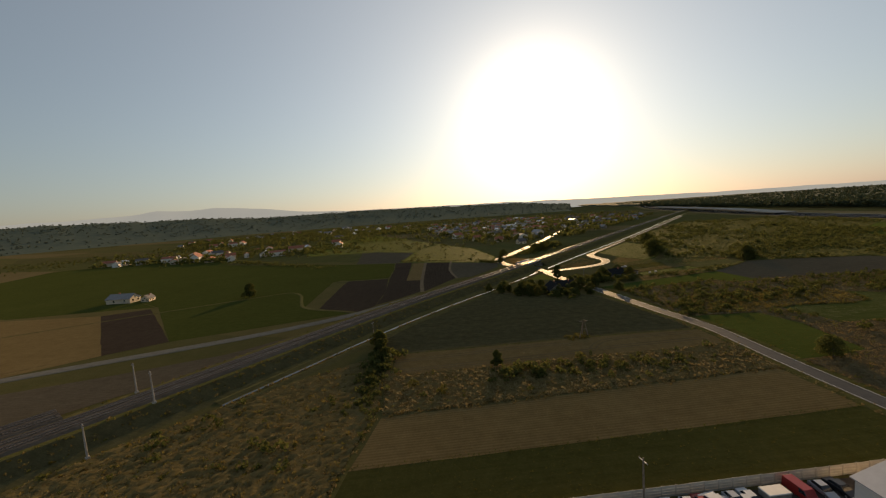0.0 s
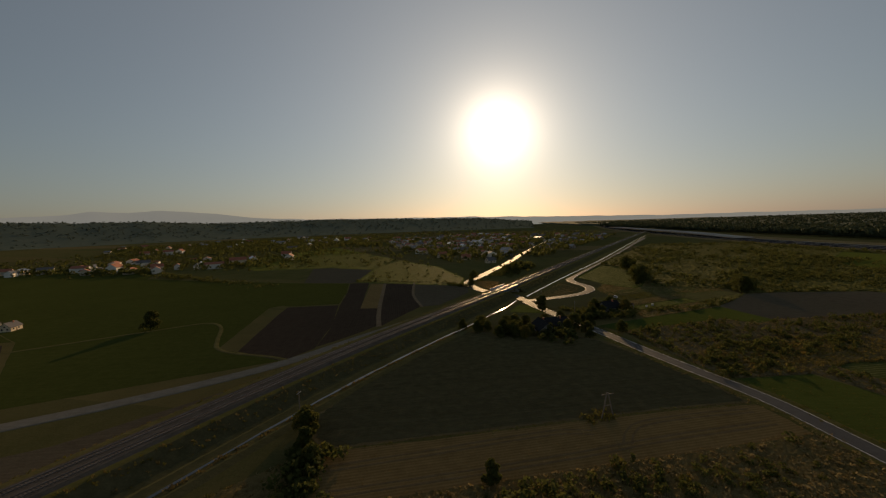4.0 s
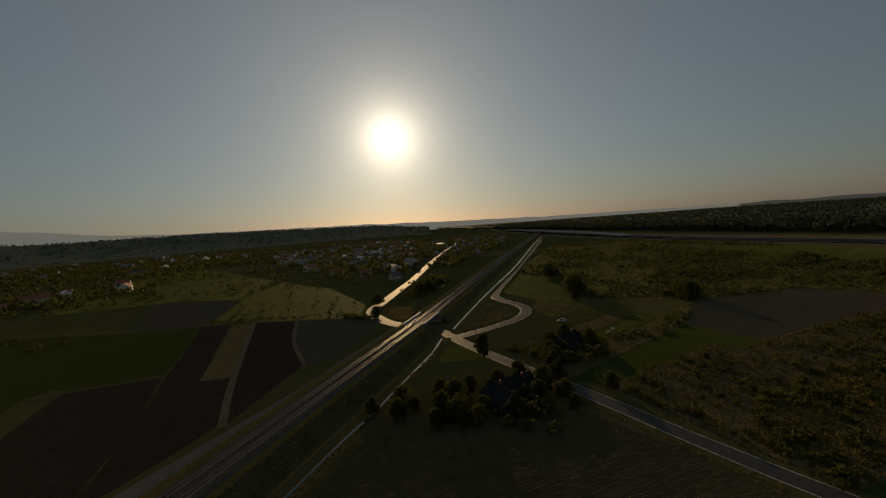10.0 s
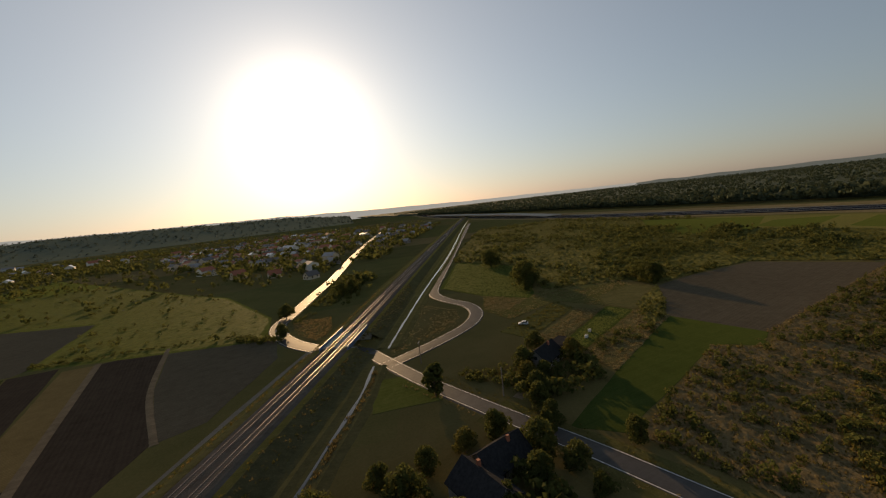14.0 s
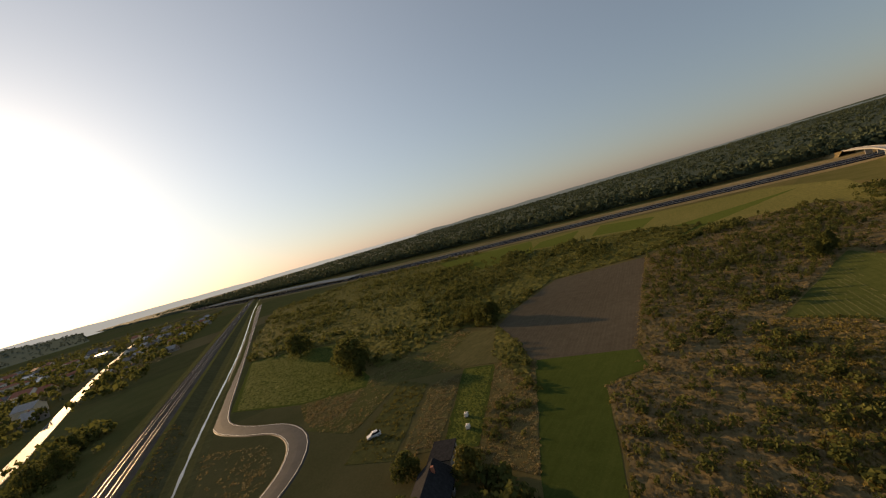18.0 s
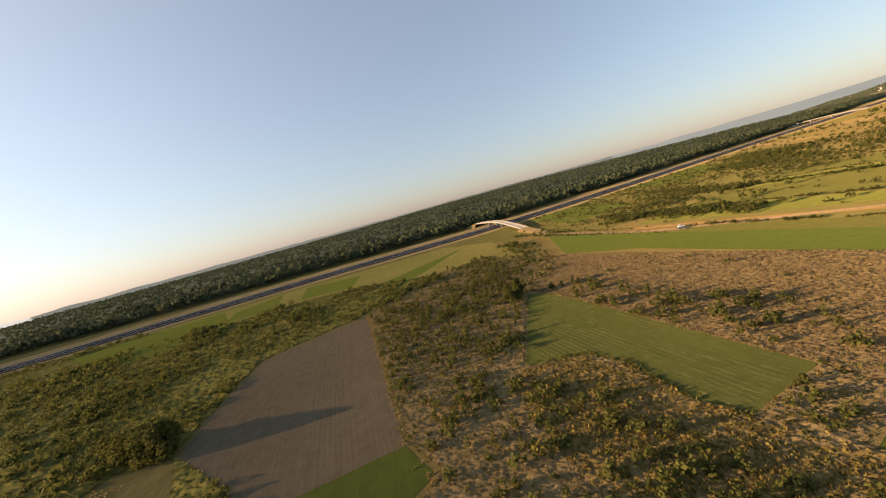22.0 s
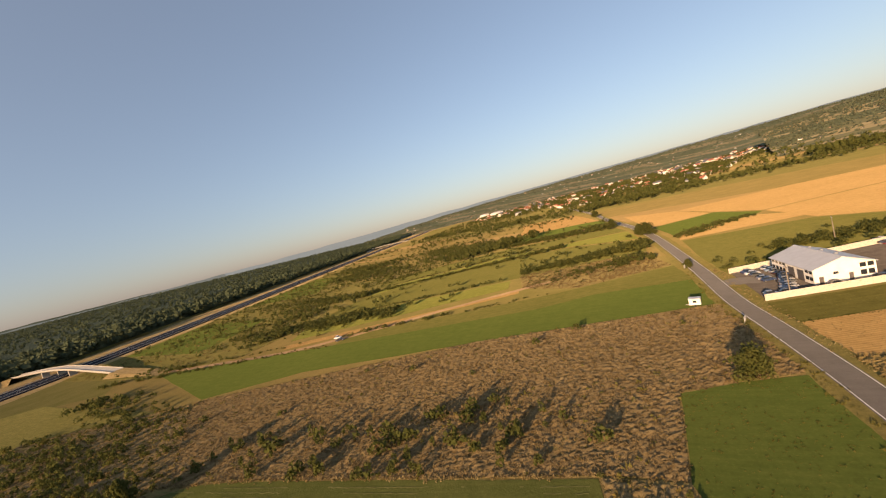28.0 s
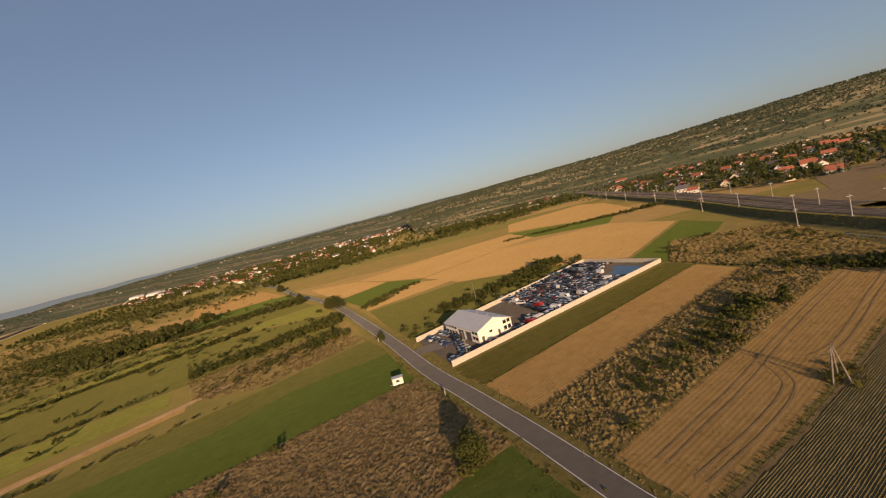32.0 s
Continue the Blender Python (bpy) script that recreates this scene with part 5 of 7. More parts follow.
def warehouse():
    """White gabled hall with doors, windows and a pale sheet roof."""
    t = tagged(new("warehouse"), "white gabled warehouse with pale metal roof in the car yard", "warehouse")
    t.matrix_basis = pose(71.3, -16.3, 0, 0, 0, 10)
    W, L, H, A = 7.4, 11.7, 4.5, 7.1
    bm = bmesh.new()
    prof = [(-W, 0), (-W, H), (0, A), (W, H), (W, 0)]
    f = [bm.verts.new((x, -L, z)) for x, z in prof]
    g = [bm.verts.new((x, L, z)) for x, z in prof]
    bm.faces.new(f)
    bm.faces.new(g[::-1])
    for i in range(4):
        bm.faces.new((f[i], g[i], g[i + 1], f[i + 1]))
    bmesh.ops.recalc_face_normals(bm, faces=bm.faces)
    part("wall", bm, M["white_wall"], t)
    for s in (-1, 1):
        bm = bmesh.new()
        q = [bm.verts.new(v) for v in ((s * (W + 0.5), -L - 0.4, H - 0.12), (0, -L - 0.4, A + 0.06), (0, L + 0.4, A + 0.06), (s * (W + 0.5), L + 0.4, H - 0.12))]
        r = bmesh.ops.extrude_face_region(bm, geom=[bm.faces.new(q)])
        bmesh.ops.translate(bm, vec=(0, 0, 0.16), verts=[v for v in r["geom"] if isinstance(v, bmesh.types.BMVert)])
        bmesh.ops.recalc_face_normals(bm, faces=bm.faces)
        part("roof", bm, M["metal_roof"], t)
    part("ridge_cap", box(bmesh.new(), -0.3, 0.3, -L - 0.4, L + 0.4, A + 0.12, A + 0.3, 0.05), M["metal_roof"], t)
    for y in (-8, -2, 5):
        part("roof_vent", box(bmesh.new(), -2.6, -1.8, y - 0.4, y + 0.4, A - 0.9, A - 0.1, 0.05), M["steel"], t)

    def opening(name, x, y, w, h, z, side, mat):
        """A framed window or door on the east wall, or on the north gable."""
        if side == "e":
            o = part(name, box(bmesh.new(), x - 0.05, x + 0.06, y - w / 2, y + w / 2, z, z + h, 0.01), mat, t)
            part("frame", box(bmesh.new(), x - 0.02, x + 0.1, y - w / 2 - 0.07, y + w / 2 + 0.07, z + h, z + h + 0.08), M["dark_roof"], o)
        else:
            o = part(name, box(bmesh.new(), x - w / 2, x + w / 2, y - 0.05, y + 0.06, z, z + h, 0.01), mat, t)
            part("frame", box(bmesh.new(), x - w / 2 - 0.07, x + w / 2 + 0.07, y - 0.02, y + 0.1, z + h, z + h + 0.08), M["dark_roof"], o)

    for y in (-10.4, -8.2, -6.0, -3.8):
        opening("window", W, y, 1.5, 0.9, 3.2, "e", M["glass"])
        opening("window", W, y, 1.5, 1.1, 1.1, "e", M["glass"])
    opening("garage_door", W, 0.2, 3.4, 3.4, 0.05, "e", M["dark_roof"])
    opening("garage_door", W, 5.2, 3.4, 3.4, 0.05, "e", M["dark_roof"])
    for y in (8.6, 10.5):
        opening("window", W, y, 1.5, 0.9, 3.2, "e", M["glass"])
        opening("window", W, y, 1.5, 1.1, 1.1, "e", M["glass"])
    for x in (-6.2, -4.4):
        opening("window", x, L, 1.4, 1.2, 3.3, "n", M["glass"])
        opening("window", x, L, 1.4, 1.4, 1.0, "n", M["glass"])
    opening("door", -1.5, L, 1.0, 2.1, 0.05, "n", M["dark_roof"])
    opening("window", 2.0, L, 1.2, 0.7, 2.4, "n", M["glass"])
    opening("door", 5.6, L, 1.1, 2.1, 0.05, "n", M["dark_roof"])


warehouse()


def car_body(kind, colour):
    """One car: shaped body shell, glazed cabin, lamps, and wheels with rims."""
    t = new("car")
    L, Wd, H = {"hatch": (3.9, 1.7, 1.48), "saloon": (4.5, 1.76, 1.45), "van": (5.0, 1.95, 2.05)}[kind]
    if kind == "van":
        side = [(-L / 2, 0.35), (-L / 2, 1.0), (-L / 2 + 0.7, 1.1), (-L / 2 + 1.3, 1.95), (L / 2 - 0.1, 2.05), (L / 2, 1.9), (L / 2, 0.35)]
        cabin = [(-L / 2 + 0.8, 1.15), (-L / 2 + 1.32, 1.85), (-0.3, 1.88), (-0.3, 1.15)]
    else:
        side = [(-L / 2, 0.32), (-L / 2, 0.66), (-L / 2 + 0.95, 0.92), (L / 2 - (0.15 if kind == "hatch" else 0.75), 0.98), (L / 2, 0.9), (L / 2, 0.35)]
        back = L / 2 - (0.2 if kind == "hatch" else 0.75)
        cabin = [(-L / 2 + 1.0, 0.92), (-L / 2 + 1.7, H - 0.05), (back - 0.55, H), (back, 0.97)]

    def slab(pts, half, tuck):
        bm = bmesh.new()
        a = [bm.verts.new((x, -half + (tuck if z > 0.95 else 0), z)) for x, z in pts]
        b = [bm.verts.new((x, half - (tuck if z > 0.95 else 0), z)) for x, z in pts]
        bm.faces.new(a)
        bm.faces.new(b[::-1])
        for i in range(len(pts)):
            j = (i + 1) % len(pts)
            bm.faces.new((a[i], b[i], b[j], a[j]))
        bmesh.ops.recalc_face_normals(bm, faces=bm.faces)
        bmesh.ops.bevel(bm, geom=bm.edges[:], offset=0.05, segments=1, affect="EDGES")
        return bm

    body = part("body", slab(side, Wd / 2, 0.08 if kind == "van" else 0.03), colour, t)
    part("glazing", slab(cabin, Wd / 2 - 0.06 if kind != "van" else Wd / 2 - 0.04, 0.12 if kind != "van" else 0.0), M["glass"], t, "dark tinted car windows")
    if kind != "van":
        part("roof_panel", box(bmesh.new(), cabin[1][0] + 0.05, cabin[2][0] - 0.02, -Wd / 2 + 0.22, Wd / 2 - 0.22, H - 0.02, H + 0.03, 0.02), colour, t)
    for s in (-1, 1):
        part("headlight", box(bmesh.new(), -L / 2 - 0.01, -L / 2 + 0.12, s * (Wd / 2 - 0.3) - 0.18, s * (Wd / 2 - 0.3) + 0.18, 0.52, 0.66, 0.02), M["lamp_glass"], t, "clear headlight")
        part("tail_light", box(bmesh.new(), L / 2 - 0.12, L / 2 + 0.01, s * (Wd / 2 - 0.2) - 0.12, s * (Wd / 2 - 0.2) + 0.12, 0.6, 0.85, 0.02), M["tail"], t, "red tail light")
        for x in (-L / 2 + 0.75, L / 2 - 0.8):
            bm = bmesh.new()
            bmesh.ops.create_cone(bm, cap_ends=True, segments=10, radius1=0.31, radius2=0.31, depth=0.2, matrix=Matrix.Translation((x, s * (Wd / 2 - 0.1), 0.31)) @ Matrix.Rotation(radians(90), 4, "X"))
            w = part("wheel", bm, M["tyre"], t)
            bm = bmesh.new()
            bmesh.ops.create_cone(bm, cap_ends=True, segments=8, radius1=0.18, radius2=0.18, depth=0.03, matrix=Matrix.Translation((x, s * (Wd / 2 + 0.005), 0.31)) @ Matrix.Rotation(radians(90), 4, "X"))
            part("rim", bm, M["steel"], w)
    return t


PAINTS = [("white", (0.7, 0.7, 0.69)), ("silver", (0.42, 0.43, 0.45)), ("black", (0.02, 0.02, 0.022)), ("dark blue", (0.03, 0.055, 0.13)), ("red", (0.35, 0.03, 0.025)), ("grey", (0.13, 0.135, 0.14)), ("dark green", (0.03, 0.06, 0.04)), ("pale blue", (0.25, 0.33, 0.42))]
KINDS = ["hatch", "saloon", "van"]
CARS = {}


def car(x, y, turn, kind, paint, place, z=0.1, tilt=0.0):
    colour = dict(PAINTS)[paint]
    m = pose(x, y, z, tilt, 0, turn)
    if (kind, paint) not in CARS:
        mt = Mat("car_paint_" + paint.replace(" ", "_"), 0.35, 0.25 if paint in ("silver", "grey") else 0.0, 0.5)
        mt.colour(mt.mix(0.5, tuple(v * 0.75 for v in colour), mt.ramp(mt.noise(2.0, 5), [(0.3, tuple(v * 0.8 for v in colour)), (0.7, colour)])))
        ob = CARS[(kind, paint)] = car_body(kind, mt.m)
        ob.matrix_basis = m
    else:
        ob = copy_thing(CARS[(kind, paint)], m)
    word = {"hatch": "hatchback", "saloon": "saloon car", "van": "van"}[kind]
    return tagged(ob, f"{paint} scrapped {word} {place}" if "yard" in place else f"{paint} {word} {place}", "van" if kind == "van" else "car", "cars in the breaker yard" if "yard" in place else "")


def fill_yard():
    """Uneven double rows of cars, with lanes, over the western part of the yard."""
    u, v = Vector((113.5, 23.5)).normalized(), Vector((-23.5, 113.5)).normalized()
    o = Vector((-15, -61))
    for row in range(8):
        across = 3.5 + row * 5.2
        s = 4.0 + R.uniform(0, 2)
        while s < 108:
            q = o + u * s + v * (across + R.uniform(-0.7, 0.7)) + Vector((0, 0))
            s += R.uniform(2.15, 3.1)
            if row in (3,) and R.random() < 0.55:
                continue
            if R.random() < 0.05:
                s += R.uniform(2, 5)
            p = np.array([[q.x, q.y]])
            if inside(p, [(6, -24), (-8, -40), (-24, -40), (-24, -14), (-4, -10)])[0]:
                continue
            if inside(p, [(100, -60), (47, -60), (47, 0), (100, 20)])[0]:
                continue
            kind = R.choices(KINDS, [5, 4, 1])[0]
            paint = R.choices([a for a, _ in PAINTS], [9, 6, 9, 2, 2, 8, 1, 1])[0]
            car(q.x, q.y, 12 + 90 + R.choice((0, 180)) + R.uniform(-26, 26), kind, paint, "parked close in the breaker yard", 0.12 + (R.choice((0, 0, 0, 0.02))))
            if R.random() < 0.1 and kind != "van" and row not in (0, 7):
                car(q.x + R.uniform(-0.2, 0.2), q.y, 12 + 90 + R.uniform(-12, 12), R.choice(("hatch", "saloon")), R.choice(("silver", "black", "white", "grey", "grey")), "stacked on another in the yard", 1.5)
    for i in range(11):
        q = Vector((91, -27)) + Vector((-0.21, 0.98)) * (1.5 + (i % 6) * 2.6) + Vector((-0.98, -0.21)) * (3 if i < 6 else 9)
        if not inside(np.array([[q.x, q.y]]), [(86, -21), (100, -21), (100, -12), (86, -12)])[0]:
            car(q.x, q.y, 12 + R.uniform(-8, 8), R.choice(("hatch", "saloon")), R.choice(("silver", "white", "grey", "pale blue", "dark blue", "black")), "parked at the yard entrance", 0.12)
    for i in range(6):
        car(80.5 + 0.5 * i, -14 + i * 2.6, 12 + R.uniform(-10, 10), R.choice(("hatch", "saloon")), R.choice(("silver", "red", "grey", "dark blue", "black")), "parked by the warehouse in the yard", 0.12)
    for x, y, p in ((88, 1.5, "silver"), (84, 1.0, "grey"), (72, -1.2, "grey"), (52, -10, "white")):
        car(x, y, 12 + R.uniform(-15, 15), "hatch", p, "parked along the fence of the yard", 0.12)


fill_yard()
for x, p, k in ((31, "grey", "hatch"), (34, "white", "saloon"), (36.9, "white", "hatch"), (39.3, "red", "saloon"), (41.7, "white", "saloon"), (44.4, "silver", "hatch"), (47, "white", "saloon"), (55.5, "red", "van"), (59.3, "silver", "hatch"), (62.2, "black", "saloon")):
    car(x, 6 - (90.5 - x) * 0.207 - 3.4, 102 + R.uniform(-6, 6), k, p, "parked along the fence of the yard", 0.12)


def box_trailer(x, y):
    """A low white box trailer on two wheels with a drawbar."""
    t = tagged(new("box_trailer"), "white covered trailer parked along the fence of the yard", "trailer")
    t.matrix_basis = pose(x, y, 0.12, 0, 0, 12)
    part("body", box(bmesh.new(), -1.9, 1.9, -1.05, 1.05, 0.55, 1.5, 0.06), M["grey_wall"], t)
    part("cover", box(bmesh.new(), -1.95, 1.95, -1.1, 1.1, 1.5, 1.72, 0.06), M["white_wall"], t, "white tarpaulin cover")
    part("drawbar", box(bmesh.new(), 1.9, 3.0, -0.06, 0.06, 0.5, 0.6), M["steel"], t)
    for s in (-1, 1):
        bm = bmesh.new()
        bmesh.ops.create_cone(bm, cap_ends=True, segments=10, radius1=0.31, radius2=0.31, depth=0.2, matrix=Matrix.Translation((-0.2, s * 0.98, 0.31)) @ Matrix.Rotation(radians(90), 4, "X"))
        part("wheel", bm, M["tyre"], t)


box_trailer(51, -5.6)


def scrap():
    """Loose body panels, engines and bumpers lying between the cars, as one heap."""
    r = random.Random(19)
    vv, ff = [], []
    for _ in range(1500):
        q = Vector((-13, -58)) + Vector((0.979, 0.203)) * r.uniform(0, 62) + Vector((-0.203, 0.979)) * r.uniform(0, 39)
        if inside(np.array([[q.x, q.y]]), [(5, -25), (-8, -40), (-24, -40), (-24, -14), (-4, -11)])[0]:
            continue
        m = Matrix.Translation((q.x, q.y, r.uniform(0.2, 0.9))) @ Matrix.Rotation(r.uniform(0, 3.14), 4, "Z") @ Matrix.Rotation(r.uniform(-0.5, 0.5), 4, "X") @ Matrix.Diagonal((r.uniform(0.3, 1.1), r.uniform(0.2, 0.7), r.uniform(0.06, 0.35), 1))
        o = len(vv)
        vv += [(m @ Vector((x * (0.9 if z > 0 else 1), y * (0.8 if z > 0 else 1), z)))[:] for z in (-1, 1) for x, y in ((-1, -1), (1, -1), (1, 1), (-1, 1))]
        ff += [(o + 4, o + 5, o + 6, o + 7)] + [(o + i, o + (i + 1) % 4, o + 4 + (i + 1) % 4, o + 4 + i) for i in range(4)]
    mt = Mat("scrap_metal", 0.55, 0.1, 0.3)
    mt.colour(mt.ramp(mt.island(), [(0.0, (0.02, 0.02, 0.022)), (0.35, (0.07, 0.06, 0.055)), (0.5, (0.04, 0.06, 0.11)), (0.62, (0.2, 0.035, 0.025)), (0.74, (0.16, 0.085, 0.05)), (0.86, (0.3, 0.3, 0.3)), (0.94, (0.62, 0.62, 0.6))], True))
    tagged(new("scrap_heap", mesh_from("scrap_heap", vv, ff, mt.m)), "loose dark and coloured scrap panels among the cars", "scrap", kind="stuff")


scrap()
for x, y, a, k, p, l in ((99.5, 222.7, -35, "hatch", "white", "standing on the meadow"), (268, -5, 10, "hatch", "white", "stopped on the sandy track"), (263, -1, 30, "saloon", "black", "stopped on the sandy track")):
    car(x, y, a, k, p, l, 0.1)


def pole(x, y, tall, label="weathered concrete electricity pole standing in a field", arms=1):
    t = tagged(new("utility_pole"), label, "pole")
    t.matrix_basis = pose(x, y, 0, 0, 0, R.uniform(0, 180))
    bm = bmesh.new()
    bmesh.ops.create_cone(bm, cap_ends=True, segments=8, radius1=0.2, radius2=0.12, depth=tall, matrix=Matrix.Translation((0, 0, tall / 2 - 0.1)))
    part("shaft", bm, M["old_wood"], t)
    for k in range(arms):
        part("crossarm", box(bmesh.new(), -1.0, 1.0, -0.06, 0.06, tall - 0.7 - k, tall - 0.55 - k, 0.02), M["steel"], t)
        for s in (-0.85, 0, 0.85):
            bm = bmesh.new()
            bmesh.ops.create_cone(bm, cap_ends=True, segments=6, radius1=0.07, radius2=0.05, depth=0.25, matrix=Matrix.Translation((s, 0, tall - 0.42 - k)))
            part("insulator", bm, M["dark_roof"], t)
    return t


def trestle(x, y):
    """A wooden trestle pylon of three splayed poles with a crossarm."""
    t = tagged(new("trestle_pylon"), "grey wooden trestle pylon with splayed legs", "pylon")
    t.matrix_basis = pose(x, y, 0, 0, 0, 15)
    for dx, dy in ((-1.7, 0), (1.7, 0), (0.3, 2.2)):
        a, b = Vector((dx, dy, -0.1)), Vector((dx * 0.12, dy * 0.12, 6.6))
        d = b - a
        bm = bmesh.new()
        bmesh.ops.create_cone(bm, cap_ends=True, segments=8, radius1=0.19, radius2=0.13, depth=d.length, matrix=Matrix.Translation((a + b) / 2) @ d.to_track_quat("Z", "Y").to_matrix().to_4x4())
        part("leg", bm, M["old_wood"], t)
    part("crossarm", box(bmesh.new(), -1.8, 1.8, -0.08, 0.08, 6.1, 6.3, 0.02), M["old_wood"], t)
    part("brace", box(bmesh.new(), -1.0, 1.0, -0.06, 0.06, 3.2, 3.35, 0.02), M["old_wood"], t)
    for s in (-1.6, 0, 1.6):
        bm = bmesh.new()
        bmesh.ops.create_cone(bm, cap_ends=True, segments=6, radius1=0.09, radius2=0.06, depth=0.35, matrix=Matrix.Translation((s, 0, 6.45)))
        part("insulator", bm, M["dark_roof"], t)


trestle(39, 75)
for x, y, h in ((-41, 74, 9), (84, 3, 9), (30, -8.5, 9), (52, -62, 9), (62, 180, 8), (52, 214, 8), (108, 128, 0)):
    if h:
        pole(x, y, h)


def kiosk(x, y):
    """A small white trailer cabin on wheels."""
    t = tagged(new("trailer_cabin"), "small white trailer cabin at the field edge", "cabin")
    t.matrix_basis = pose(x, y, 0.06, 0, 0, -10)
    part("body", box(bmesh.new(), -1.6, 1.6, -1.0, 1.0, 0.5, 2.5, 0.08), M["white_wall"], t)
    part("roof", box(bmesh.new(), -1.7, 1.7, -1.1, 1.1, 2.5, 2.62, 0.03), M["metal_roof"], t)
    part("window", box(bmesh.new(), -0.5, 0.5, 0.96, 1.03, 1.3, 2.0, 0.01), M["glass"], t)
    part("drawbar", box(bmesh.new(), 1.6, 2.6, -0.08, 0.08, 0.45, 0.55), M["steel"], t)
    for s in (-1, 1):
        bm = bmesh.new()
        bmesh.ops.create_cone(bm, cap_ends=True, segments=10, radius1=0.32, radius2=0.32, depth=0.18, matrix=Matrix.Translation((0, s * 0.95, 0.32)) @ Matrix.Rotation(radians(90), 4, "X"))
        part("wheel", bm, M["tyre"], t)


kiosk(107.7, 3.6)


def board(x, y, turn, label):
    """A white board sign on two posts with grey bars for its unreadable writing."""
    t = tagged(new("sign_board"), label, "sign")
    t.matrix_basis = pose(x, y, 0.05, 0, 0, turn)
    part("panel", box(bmesh.new(), -1.0, 1.0, -0.03, 0.03, 0.7, 1.9, 0.01), M["white_wall"], t)
    for s in (-0.8, 0.8):
        part("post", box(bmesh.new(), s - 0.04, s + 0.04, -0.08, -0.031, -0.1, 1.9), M["steel"], t)
    for z in (1.2, 1.5):
        part("bar", box(bmesh.new(), -0.7, 0.7, 0.031, 0.037, z, z + 0.1), M["grey_roof"], t)


board(98.6, 22, 70, "white sign board beside the road")
board(105.5, -46.5, 70, "white sign board by a roadside bush")


# ---- houses ----
def house(kind):
    """A house: walls, two roof slopes, chimney, door and windows with sills."""
    W, L, H, A, wall, roof = HOUSE[kind]
    t = new("house")
    bm = bmesh.new()
    prof = [(-W, 0), (-W, H), (0, A), (W, H), (W, 0)]
    f = [bm.verts.new((x, -L, z)) for x, z in prof]
    g = [bm.verts.new((x, L, z)) for x, z in prof]
    bm.faces.new(f)
    bm.faces.new(g[::-1])
    for i in range(4):
        bm.faces.new((f[i], g[i], g[i + 1], f[i + 1]))
    bmesh.ops.recalc_face_normals(bm, faces=bm.faces)
    part("wall", bm, M[wall], t)
    for s in (-1, 1):
        bm = bmesh.new()
        q = [bm.verts.new(v) for v in ((s * (W + 0.5), -L - 0.5, H - 0.3), (0, -L - 0.5, A + 0.06), (0, L + 0.5, A + 0.06), (s * (W + 0.5), L + 0.5, H - 0.3))]
        r = bmesh.ops.extrude_face_region(bm, geom=[bm.faces.new(q)])
        bmesh.ops.translate(bm, vec=(0, 0, 0.2), verts=[v for v in r["geom"] if isinstance(v, bmesh.types.BMVert)])
        bmesh.ops.recalc_face_normals(bm, faces=bm.faces)
        rf = part("roof", bm, M[roof], t)
        if s > 0:
            part("chimney", box(bmesh.new(), 0.5, 1.2, L * 0.3, L * 0.3 + 0.7, A - 1.2, A + 0.9, 0.03), M["red_roof"], rf)
    for s in (-1, 1):
        for y in (-L * 0.55, L * 0.35):
            w = part("window", box(bmesh.new(), *sorted((s * (W - 0.05), s * (W + 0.05))), y - 0.65, y + 0.65, 1.2, 2.5), M["glass"], t)
            part("sill", box(bmesh.new(), *sorted((s * (W - 0.05), s * (W + 0.14))), y - 0.75, y + 0.75, 1.1, 1.19), M["white_wall"], w)
        for x in (-W * 0.45, W * 0.45):
            part("window", box(bmesh.new(), x - 0.6, x + 0.6, *sorted((s * (L - 0.05), s * (L + 0.05))), 1.2, 2.5), M["glass"], t)
        part("window", box(bmesh.new(), -0.6, 0.6, *sorted((s * (L - 0.05), s * (L + 0.05))), H + 0.1, H + 1.2), M["glass"], t)
    part("door", box(bmesh.new(), W - 0.05, W + 0.07, -0.5, 0.5, 0.02, 2.1), M["door_wood"], t)
    return t


HOUSE = {
    "red": (4.5, 5.5, 3.6, 7.4, "cream_wall", "red_roof"), "redwhite": (4.2, 6.0, 4.2, 7.8, "white_wall", "red_roof"), "grey": (4.6, 5.0, 3.4, 6.8, "white_wall", "grey_roof"),
    "dark": (4.0, 5.5, 3.2, 6.6, "cream_wall", "dark_roof"), "weathered": (4.3, 5.2, 3.3, 6.7, "grey_wall", "grey_roof"), "old": (4.4, 6.0, 3.0, 6.4, "grey_wall", "slate"), "barn": (5.0, 9.0, 3.4, 6.2, "cream_wall", "grey_roof"), "block": (6.5, 11.0, 6.0, 7.6, "white_wall", "metal_roof"),
}
WORDS = {"red": "cream house with red tiled roof", "redwhite": "white house with red tiled roof", "grey": "white house with grey sheet roof", "dark": "cream house with dark roof", "weathered": "grey rendered house with grey sheet roof", "old": "old grey house with dark slate roof", "barn": "long farm building with grey roof", "block": "large white building with flat pale roof"}
BUILT = {}


def put_house(x, y, turn, kind, where, scale=1.0, group=""):
    m = pose(x, y, 0, 0, 0, turn)
    if kind not in BUILT:
        ob = BUILT[kind] = house(kind)
        ob.matrix_basis = m
    else:
        ob = copy_thing(BUILT[kind], m)
    ob.scale = (scale,) * 3
    return tagged(ob, f"{WORDS[kind]} {where}", "house", group)


put_house(39.5, 151.5, 10, "old", "among orchard trees", 0.9)
put_house(46.5, 157.5, -78, "old", "among orchard trees", 0.85)
put_house(83.5, 190, -66, "old", "beside a garden", 0.85)
road("driveway", "worn dirt driveway to the garden house", [(64, 177), (69, 179.3), (74, 181), (79, 183.5)], 1.0, M["dirt"], 0.16, False, 2.0)


